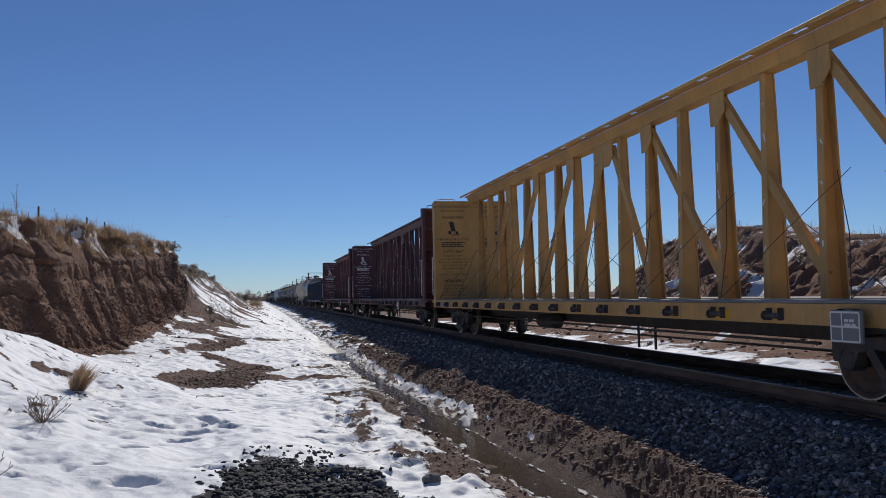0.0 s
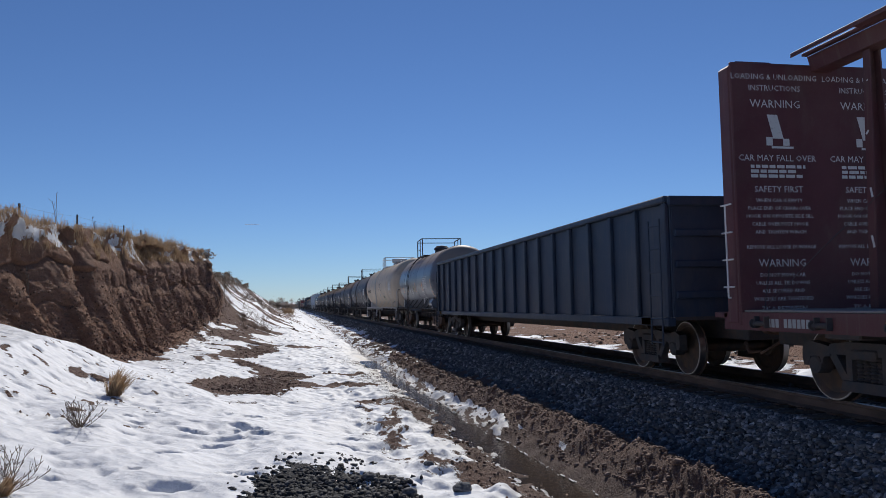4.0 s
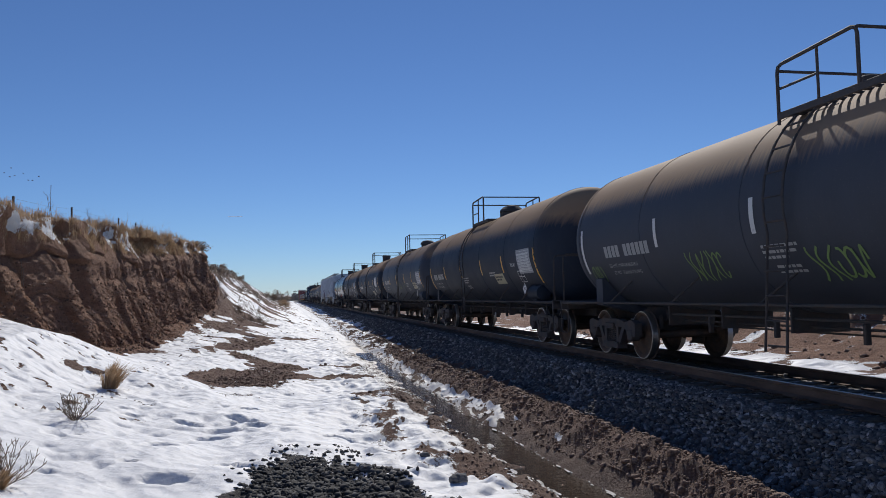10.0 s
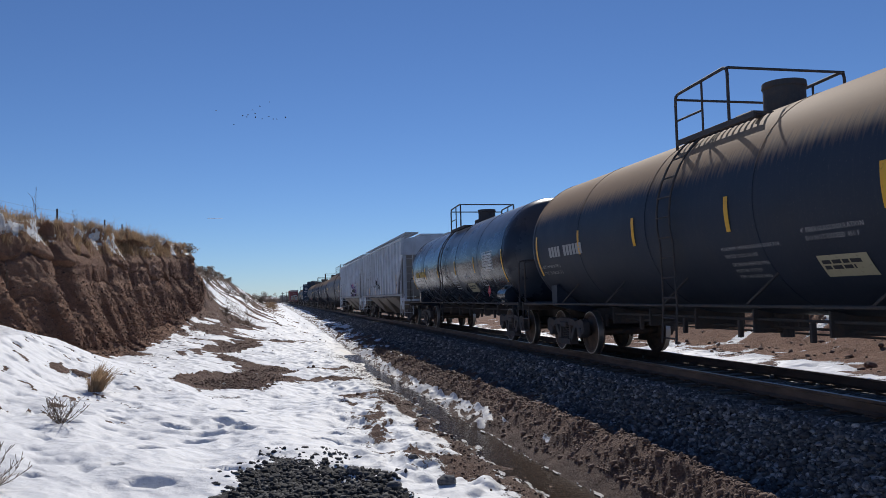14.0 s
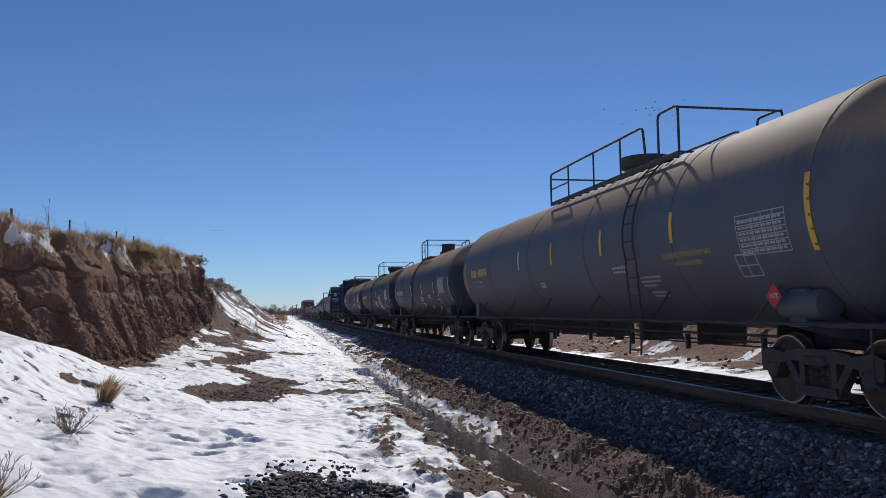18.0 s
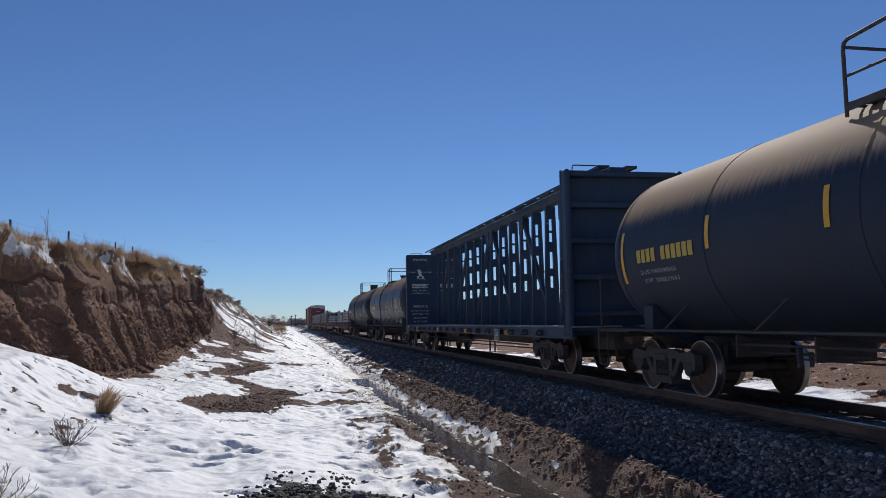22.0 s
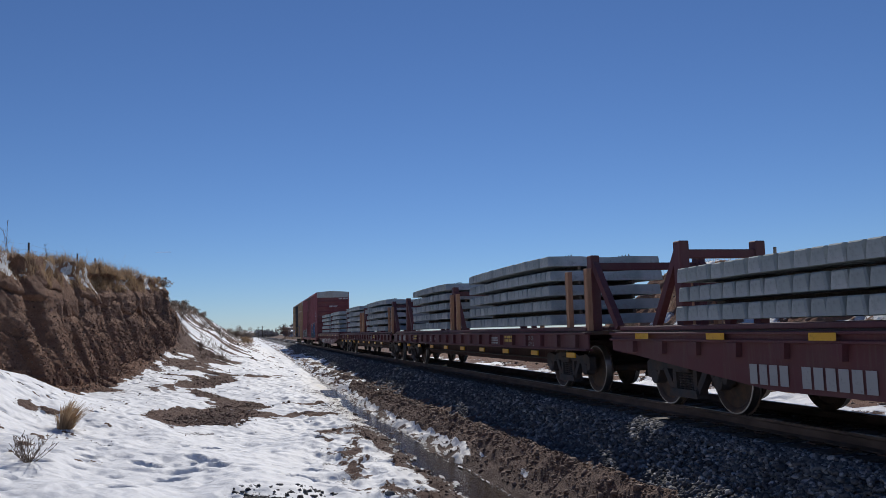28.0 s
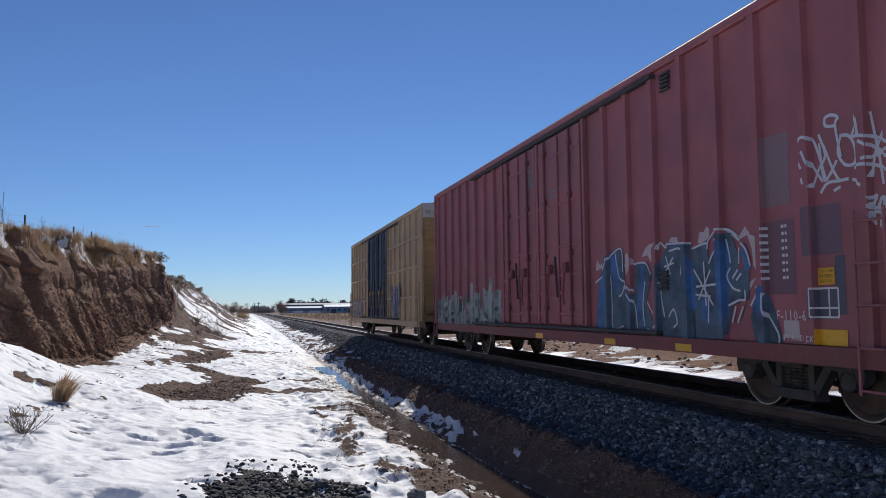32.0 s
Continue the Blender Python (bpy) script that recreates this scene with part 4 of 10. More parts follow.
def build_water():
    ys = np.arange(4, 34, 0.12)
    g = Geo()
    cx = section("ditch", ys)[0]
    cz = section("ditch", ys)[1]
    w = 0.27 + 0.08 * wobble(ys, ys * 0, 1.3, 1) + 0.06 * wobble(ys, ys * 0, 0.5, 3)
    w = np.clip(w, 0.05, 0.5) * np.clip((24 - ys) / 9, 0.3, 1)
    v, f = [], []
    for k in range(len(ys)):
        m = 0.03 * math.sin(ys[k] * 1.3)
        for e in np.linspace(-1, 1, 7):
            v.append((cx[k] + m + e * (w[k] + (0.16 if e > 0 else 0.36)), ys[k], cz[k] + 0.112 - 0.0002 * k))
    for k in range(len(ys) - 1):
        f += [(k * 7 + e, k * 7 + e + 1, k * 7 + e + 8, k * 7 + e + 7) for e in range(6)]
    g.add(v, f)
    ice = Geo()
    rng = random.Random(77)
    for _ in range(900):  # thin plates of ice along the edges
        y = rng.uniform(8.5, 27)
        k = int((y - 4) / 0.12)
        pz = cz[k] + 0.114
        i = int(np.searchsorted(GY[:, 0], y))
        under = GX[i][(GX[i] > cx[k] - 0.7) & (GX[i] < cx[k] + 0.5) & (GZ[i] < pz)]  # the strip that lies under water
        if not len(under):
            continue
        px, py = (under[0] if rng.random() < 0.75 else under[-1]) + rng.gauss(0, 0.035), y
        r = 0.010 + 0.06 * rng.random() ** 4
        ring_ = [(px + r * rng.uniform(0.2, 0.8) * math.cos(a), py + r * rng.uniform(0.6, 3.4) * math.sin(a)) for a in np.linspace(0, 5.6, 9)]
        ice.add([(a, b, pz) for a, b in ring_] + [(a, b, pz + 0.004) for a, b in ring_], [tuple(range(9, 18))] + [(q, (q + 1) % 9, 9 + (q + 1) % 9, 9 + q) for q in range(9)])
    me = ice.mesh("ice_rim")
    me.materials.append(M_ICE)
    tagged(new("ice_rim", me), "thin white plates of ice along the meltwater", "ice", kind="stuff")
    solid("meltwater", g, M_WATER, "thin stream of muddy meltwater in the trackside ditch", "water", kind="structure", smooth="all")


def build_track():
    track = thing("railway_track", "single railway track with rusty rails on wooden sleepers", "railway track", kind="structure")
    prof = [(-0.035, 0), (0.035, 0), (0.037, -0.03), (0.012, -0.045), (0.010, -0.13), (0.07, -0.155), (0.07, -0.172), (-0.07, -0.172), (-0.07, -0.155), (-0.010, -0.13), (-0.012, -0.045), (-0.037, -0.03)]
    for x in (TRACK - 0.7525, TRACK + 0.7525):
        g = Geo()
        for y0, y1 in ((-60, 300), (300, 3000)):
            g.sweep([(x + a, b) for a, b in prof], y0, y1)
        rail = part("rail", g, M_RAIL, track, "long steel rail, rusty brown on its side")
        part("running_surface", Geo().box(x - 0.03, x + 0.03, -60, 3000, -0.004, 0.0025, 0.001), M_TREAD, rail, "polished bright rail top")
    tie = Geo().box(-1.3, 1.3, -0.115, 0.115, -0.36, -0.168, 0.012).mesh("sleeper")
    plate_me = Geo().box(-0.19, 0.19, -0.09, 0.09, -0.168, -0.150, 0.004).mesh("tie_plate")
    rng = random.Random(5)
    for k in range(190):
        o = part("sleeper", tie, M_TIE, track, "", pose(TRACK + rng.uniform(-0.03, 0.03), -6 + k * 0.53 + rng.uniform(-0.02, 0.02), rng.uniform(-0.008, 0.004), 0, 0, rng.uniform(-1, 1)))
        if k < 90:
            for s in (-0.7525, 0.7525):
                part("tie_plate", plate_me, M_BROWN_IRON, o, "", pose(s, 0, 0))
    g = Geo()
    for k in range(190, 900):
        g.box(TRACK - 1.3, TRACK + 1.3, -6.115 + k * 0.53, -5.885 + k * 0.53, -0.36, -0.168, 0.01)
    part("far_sleepers", g, M_TIE, track)
    # old rails left lying on the far side
    g = Geo().sweep([(a, b) for a, b in prof], -5.0, 5.0)
    z = float(on_ground([10.6], [9.0])[0])
    solid("spare_rail", g, M_RAIL, "rusty length of spare rail lying beyond the track", "rail", pose(10.55, 8.2, z + 0.20, 0, 0, -1.5))


def blades(name, places, heights, widths, lean, material, label, category, seed, parent=None):
    """Dry stalks, each a thin bent strip, joined into one mesh."""
    rng = np.random.default_rng(seed)
    n = len(places)
    p = np.asarray(places)
    a = rng.uniform(0, 6.28, n)
    d = np.stack([np.cos(a), np.sin(a), 0 * a], -1)
    side = np.stack([-np.sin(a), np.cos(a), 0 * a], -1) * np.asarray(widths)[:, None] / 2
    h = np.asarray(heights)[:, None]
    q = rng.uniform(0.2, 1.0, (n, 1)) * lean
    up = np.array([[0, 0, 1.0]])
    mid = p + up * h * 0.55 + d * h * q * 0.25
    tip = p + up * h * (1 - 0.25 * q) + d * h * q * 0.8
    v = np.stack([p - side, p + side, mid + side * 0.8, mid - side * 0.8, tip + side * 0.15, tip - side * 0.15], 1)
    f = (np.array([(0, 1, 2, 3), (3, 2, 4, 5)])[None] + 6 * np.arange(n)[:, None, None]).reshape(-1, 4)
    me = raw_mesh(name, v.reshape(-1, 3), f, material)
    ob = new(name, me)
    if parent is not None:
        ob.parent = parent
        return ob
    return tagged(ob, label, category, kind="stuff")


def tuft(x, y, r, h, n, seed, label, name="grass_tuft", material=None):
    rng = np.random.default_rng(seed)
    z = float(on_ground([x], [y])[0])
    a, d = rng.uniform(0, 6.28, n), rng.random(n) ** 0.7
    base = np.stack([0.28 * r * d * np.cos(a), 0.28 * r * d * np.sin(a), 0 * a - 0.02], -1)
    long = rng.uniform(0.35, 1.0, n)
    tip = np.stack([r * d * long * np.cos(a) + 0.38 * r * long, r * d * long * np.sin(a), h * long * (1 - 0.45 * d)], -1)
    mid = base * 0.45 + tip * 0.55 + np.stack([0 * a, 0 * a, 0.13 * h + 0 * a], -1)
    side = np.stack([-np.sin(a), np.cos(a), 0 * a], -1) * 0.0065
    v = np.stack([base - side, base + side, mid + side, mid - side, tip + side * 0.2, tip - side * 0.2], 1)
    f = (np.array([(0, 1, 2, 3), (3, 2, 4, 5)])[None] + 6 * np.arange(n)[:, None, None]).reshape(-1, 4)
    ob = new(name, raw_mesh(name, v.reshape(-1, 3), f, material or M_GRASS))
    ob.matrix_basis = pose(x, y, z)
    return tagged(ob, label, "grass", "grass tufts")


def shrub(x, y, size, seed, label, material=None, twigs=16, z=None, thick=0.0019):
    """A bare shrub: crooked stems that fork into twigs."""
    rng = random.Random(seed)
    g, t = Geo(), Geo()
    for k in range(twigs):
        a, lean = rng.uniform(0, 6.28), rng.uniform(0.4, 2.2)
        p = Vector((rng.uniform(-0.05, 0.05) * size, rng.uniform(-0.05, 0.05) * size, -0.02))
        d = Vector((math.cos(a) * lean, math.sin(a) * lean, 1)).normalized()
        pts = [p.copy()]
        for j in range(4):
            d = (d + Vector((rng.uniform(-0.35, 0.35), rng.uniform(-0.35, 0.35), rng.uniform(-0.05, 0.3)))).normalized()
            p = p + d * size * rng.uniform(0.18, 0.32)
            pts.append(p.copy())
            for _ in range(3):
                e = (d + Vector((rng.uniform(-1, 1), rng.uniform(-1, 1), rng.uniform(-0.2, 0.8)))).normalized()
                t.tube([p, p + e * size * rng.uniform(0.08, 0.26)], thick, 3, False)
        g.tube(pts, 0.0036, 4, False)
    zz = float(on_ground([x], [y])[0]) if z is None else z
    bush = thing("dry_shrub", label, "shrub", pose(x, y, zz), "dry shrubs")
    part("branchwork", g, material or M_BRUSH, bush)
    tagged(part("twig_mass", t, material or M_BRUSH, bush), kind="stuff")
    return bush


def crown_tree(name, x, y, z, h, w, seed, label, group, leaves=900, material=None, leaf=0.16, low=0.58):
    """A far tree or large bush: trunk, limbs and a loose crown of small leaf clumps."""
    rng = np.random.default_rng(seed)
    tree = thing(name, label, "tree" if h > 2.6 else "bush", pose(x, y, z), group)
    g = Geo()
    g.tube([(0, 0, -0.2), (0.02 * h, 0, 0.25 * h), (-0.02 * h, 0.02 * h, 0.6 * h)], 0.03 * h, 6)
    for k in range(7):
        a = 6.28 * k / 7 + rng.uniform(-0.4, 0.4)
        g.tube([(0, 0, h * (0.12 + 0.05 * k)), (0.3 * w * math.cos(a), 0.3 * w * math.sin(a), h * (0.35 + 0.05 * k)), (0.45 * w * math.cos(a), 0.45 * w * math.sin(a), h * (0.5 + 0.05 * k))], 0.012 * h, 5)
    part("trunk", g, M_BRUSH, tree)
    c = rng.normal(0, 1, (26, 3)) * (0.22 * w, 0.22 * w, 0.2 * h) + (0, 0, low * h)
    p = c[rng.integers(0, 26, leaves)] + rng.normal(0, 1, (leaves, 3)) * (0.085 * w, 0.085 * w, 0.08 * h)
    p[:, 2] = np.clip(p[:, 2], 0.04 * h, h * 1.05)
    d = rng.normal(0, 1, (leaves, 3, 3)) * leaf * h / 4
    me = raw_mesh("crown", (p[:, None] + d).reshape(-1, 3), np.arange(leaves * 3).reshape(-1, 3), material or M_PINE)
    part("crown", me, material or M_PINE, tree)
    return tree


build_loose_stone()
build_water()
build_track()


# ---- plants, fence and distance ----
def build_plants():
    rng = np.random.default_rng(21)
    # dry grass along the lip of the bank, in clumps
    n = 30000
    clump_y = rng.uniform(8, 51.5, 640)
    clump_x = -(rng.random(640) ** 1.6) * 2.0 - 0.42
    k = rng.integers(0, 640, n)
    y = clump_y[k] + rng.normal(0, 0.16, n)
    x = along(y, TOP_X) + clump_x[k] + rng.normal(0, 0.12, n)
    tall = (rng.uniform(0.14, 0.40, 640) * np.clip(0.75 + 0.6 * np.exp(-((clump_y - 40) / 7) ** 2), 0, 2))[k] * rng.uniform(0.5, 1.3, n) * np.where(rng.random(n) < 0.05, 1.8, 1)
    i = np.clip(np.searchsorted(GY[:, 0], y), 0, len(GY) - 1)
    z = GZ[i, np.abs(GX[i][:, :28] - x[:, None]).argmin(1)]
    blades("bank_grass", np.stack([x, y, z - 0.03], -1), tall, rng.uniform(0.007, 0.015, n), 0.9, M_GRASS, "dry straw-coloured grass along the top of the bank", "dry grass", 22)
    n = 17000  # and on the crumbling brow below it
    hang_y = np.concatenate([rng.uniform(19, 50, 170), rng.normal(38, 4.0, 230)])
    hang_f = 0.20 * rng.random(400) ** 1.3
    k = rng.integers(0, 400, n)
    i = np.clip(np.searchsorted(GY[:, 0], hang_y[k] + rng.normal(0, 0.15, n)), 0, len(GY) - 1)
    j = 27 + (112 * np.clip(hang_f[k] + rng.normal(0, 0.012, n), 0, 0.26)).astype(int)
    keep = (GSNOW[0][i, j] < 0.35) | (rng.random(n) < 0.12)
    i, j, k = i[keep], j[keep], k[keep]
    n = len(i)
    tall = (rng.uniform(0.16, 0.36, 400) * (1 + 0.4 * np.exp(-((hang_y - 39) / 6) ** 2)))[k] * rng.uniform(0.5, 1.3, n)
    blades("brow_grass", np.stack([GX[i, j], GY[i, j], GZ[i, j] - 0.03], -1), tall, rng.uniform(0.007, 0.015, n), 0.9, M_GRASS, "dry straw-coloured grass hanging over the eroded brow", "dry grass", 26)
    n = 2600
    y = rng.uniform(52, 118, n)
    x = along(y, TOP_X) + rng.uniform(-1.5, 1.2, n)
    blades("slope_grass", np.stack([x, y, on_ground(x, y) - 0.03], -1), rng.uniform(0.15, 0.45, n), rng.uniform(0.012, 0.03, n), 1.0, M_BRUSH, "sparse dry stalks on the snowy slope", "dry grass", 23)
    # tall weeds on the lip
    for wx, wy, h, seed in ((-7.15, 26.3, 1.05, 1), (-6.95, 30.2, 0.72, 2), (-7.3, 24.2, 0.9, 3), (-6.35, 38.6, 0.6, 4)):
        r = random.Random(seed)
        g = Geo()
        z = float(on_ground([wx], [wy])[0])
        for j in range(3):
            p = Vector((r.uniform(-0.05, 0.05), r.uniform(-0.05, 0.05), -0.03))
            d = Vector((r.uniform(-0.12, 0.12), r.uniform(-0.25, 0.25), 1)).normalized()
            pts = [p + d * h * e * (1 - 0.25 * j) + Vector((0, 0.05 * math.sin(3 * e + j), 0)) for e in (0, 0.3, 0.6, 1.0)]
            g.tube(pts, 0.006, 4)
            for e in (0.45, 0.6, 0.75, 0.88):
                q = p + d * h * e * (1 - 0.25 * j)
                g.tube([q, q + Vector((r.uniform(-0.1, 0.1), r.choice((-1, 1)) * 0.13, 0.16)) * h], 0.004, 3)
        solid("tall_weed", g, M_BRUSH, "tall dead weed stalk on the lip of the bank", "weed", pose(wx, wy, z), "tall weeds")
    # tufts and shrubs in the snow
    tuft(-3.45, 16.75, 0.50, 0.66, 420, 31, "tuft of bent dry bunchgrass standing in the snow")
    tuft(-2.92, 8.9, 0.30, 0.26, 220, 33, "small tuft of dry grass half buried in snow")
    shrub(-3.12, 12.8, 0.40, 41, "low dry tumbleweed shrub standing in the snow", M_BRUSH, twigs=22, thick=0.0034)
    shrub(-2.90, 9.05, 0.46, 42, "bare thorny shrub with upright twigs in snow", twigs=20, thick=0.003)
    for k, (sx, sy, size) in enumerate(((-2.06, 48.7, 0.62), (-1.53, 50.2, 0.66), (-2.94, 50.2, 0.5), (-2.75, 51.3, 0.6), (-2.5, 46.4, 0.45), (-1.75, 48.9, 0.5), (-1.35, 48.0, 0.45), (-4.4, 54, 0.6), (-4.6, 58, 0.7), (-4.9, 63, 0.8), (-4.6, 69, 0.7))):
        shrub(sx, sy, size, 60 + k, "small grey sagebrush on the snowy slope", twigs=22)
    for k in range(34):
        yy = 46 + 60 * rng.random()
        xx = -1.6 - 3.0 * rng.random()
        shrub(xx, yy, rng.uniform(0.3, 0.6), 400 + k, "small grey sagebrush on the snowy slope", twigs=14)
    for k in range(16):
        yy = 51 + 4.1 * k + rng.uniform(-1, 1)
        xx = float(along(yy, TOP_X)) + rng.uniform(-0.2, 0.6)
        crown_tree("sagebrush", xx, yy, float(on_ground([xx], [yy])[0]), rng.uniform(0.4, 0.75), rng.uniform(0.6, 1.1), 80 + k, "grey-brown sagebrush on the skyline of the slope", "sagebrush", 320, M_BRUSH, 0.34)
    # the large bare bush and its tan neighbour beside the line
    crown_tree("bare_bush", -1.95, 118.0, 0.75, 1.9, 2.6, 101, "large bare grey-brown bush beside the line", "large bushes", 4200, M_BRUSH, 0.075, 0.45)
    crown_tree("bare_bush", -0.5, 122.0, 0.5, 1.9, 2.4, 102, "large bare grey-brown bush beside the line", "large bushes", 3600, M_BRUSH, 0.075, 0.45)
    crown_tree("tan_bush", -0.15, 104.0, 0.2, 1.0, 1.6, 103, "low straw-coloured bush on the snowy slope", "large bushes", 2600, M_GRASS, 0.11, 0.38)
    crown_tree("tan_bush", -0.75, 99.0, 0.4, 0.8, 1.2, 104, "low straw-coloured bush on the snowy slope", "large bushes", 1800, M_GRASS, 0.11, 0.38)
    # brush on the bank beyond the track
    n = 5200
    y = rng.uniform(8, 44, n)
    x = along(y, RB_FOOT) + 3.6 + rng.random(n) * 5.5
    keep = fractal(x, y, 2.2, 3, 4) > 0.12
    x, y = x[keep], y[keep]
    blades("far_bank_grass", np.stack([x, y, on_ground(x, y) - 0.03], -1), rng.uniform(0.15, 0.5, len(x)), rng.uniform(0.012, 0.022, len(x)), 1.0, M_GRASS, "dry grass on the bank beyond the track", "dry grass", 24)
    for k in range(6):
        yy = 13 + 4.6 * k + rng.uniform(-0.8, 0.8)
        xx = float(along(yy, RB_FOOT)) + rng.uniform(2.6, 6.0)
        crown_tree("sagebrush", xx, yy, float(on_ground([xx], [yy])[0]), rng.uniform(0.35, 0.6), rng.uniform(0.7, 1.2), 130 + k, "grey-brown sagebrush on the bank beyond the track", "sagebrush", 500, M_BRUSH, 0.3)
    # the field of tall dry grass right of the line, far on
    n = 16000
    y = 70 + 330 * rng.random(n) ** 1.5
    x = 14.5 + (y * 0.30 + 6) * rng.random(n)
    keep = fractal(x, y * 0.4, 5.0, 3, 2) > -0.35
    x, y = x[keep], y[keep]
    blades("field_grass", np.stack([x, y, on_ground(x, y) - 0.05], -1), rng.uniform(0.2, 0.65, len(x)), 0.03 + y * 0.0006, 0.8, M_FIELD, "field of tall dry grass beside the line", "dry grass", 25)


def build_fence():
    posts = [(-7.9, 25.3, 4.5), (-8.0, 32.2, 4.95), (-8.0, 40.8, 5.4), (-8.0, 45.3, 5.6)]
    f = thing("wire_fence", "wire fence on thin steel posts along the bank", "fence")
    tops = []
    for x, y, top in posts:
        z = float(on_ground([x], [y])[0])
        part("post", Geo().box(x - 0.03, x + 0.03, y - 0.03, y + 0.03, z - 0.2, top, 0.004), M_UNDER, f)
        tops.append((x, y, top - 0.82))
    x, y = -8.0, 48.8
    z = float(on_ground([x], [y])[0])
    part("corner_post", Geo().box(x - 0.11, x + 0.11, y - 0.11, y + 0.11, z - 0.2, 5.48, 0.02), M_PALE_WOOD, f, "thick weathered wooden post")
    tops.append((x, y, 4.75))
    for h in (0.35, 0.55, 0.75):
        g = Geo()
        for a, b in zip(tops, tops[1:]):
            m = [(a[i] + b[i]) / 2 for i in range(3)]
            g.tube([(a[0], a[1], a[2] + min(h, 0.8)), (m[0], m[1], m[2] + min(h, 0.8) - 0.05), (b[0], b[1], b[2] + min(h, 0.8))], 0.003, 3, False)
        part("wire", g, M_UNDER, f)
    # low stakes beyond the track
    for k, (x, y) in enumerate(((20.5, 17.0), (21.2, 22.5), (20.8, 28.0), (19.6, 33.0))):
        z = float(on_ground([x], [y])[0])
        solid("fence_post", Geo().box(-0.05, 0.05, -0.05, 0.05, -0.2, 1.1, 0.01), M_PALE_WOOD, "weathered wooden post on the bank beyond the track", "post", pose(x, y, z, rng_tilt(k), 0, 0), "far posts")


def rng_tilt(k):
    return random.Random(k).uniform(-4, 4)


def far_building(x0, x1, y, eave, ridge, depth, wall, roof, label, bays):
    """A long low shed: walls, a shallow white roof, doors and windows."""
    b = thing("warehouse", label, "building", pose(x0, y, -1.0), "far buildings")
    w = x1 - x0
    part("wall", Geo().box(0, w, 0, depth, 0, eave, 0.05), wall, b)
    g = Geo().plate([(-0.6, eave + 0.01), (depth / 2, ridge), (depth + 0.6, eave + 0.01), (depth + 0.6, eave + 0.25), (depth / 2, ridge + 0.25), (-0.6, eave + 0.25)], -0.5, w + 0.5)
    part("roof", g, roof, b, "snow-white low pitched roof")
    for k in range(bays):
        u = w * (k + 0.5) / bays
        if k % 3 == 1:
            part("door", Geo().box(u - 1.6, u + 1.6, -0.12, -0.004, 0, eave * 0.75, 0.03), M_FAR_DARK, b)
        else:
            part("window", Geo().box(u - 0.9, u + 0.9, -0.10, -0.004, eave * 0.45, eave * 0.75, 0.03), M_FAR_DARK, b)
    return b


DRIFTING = []


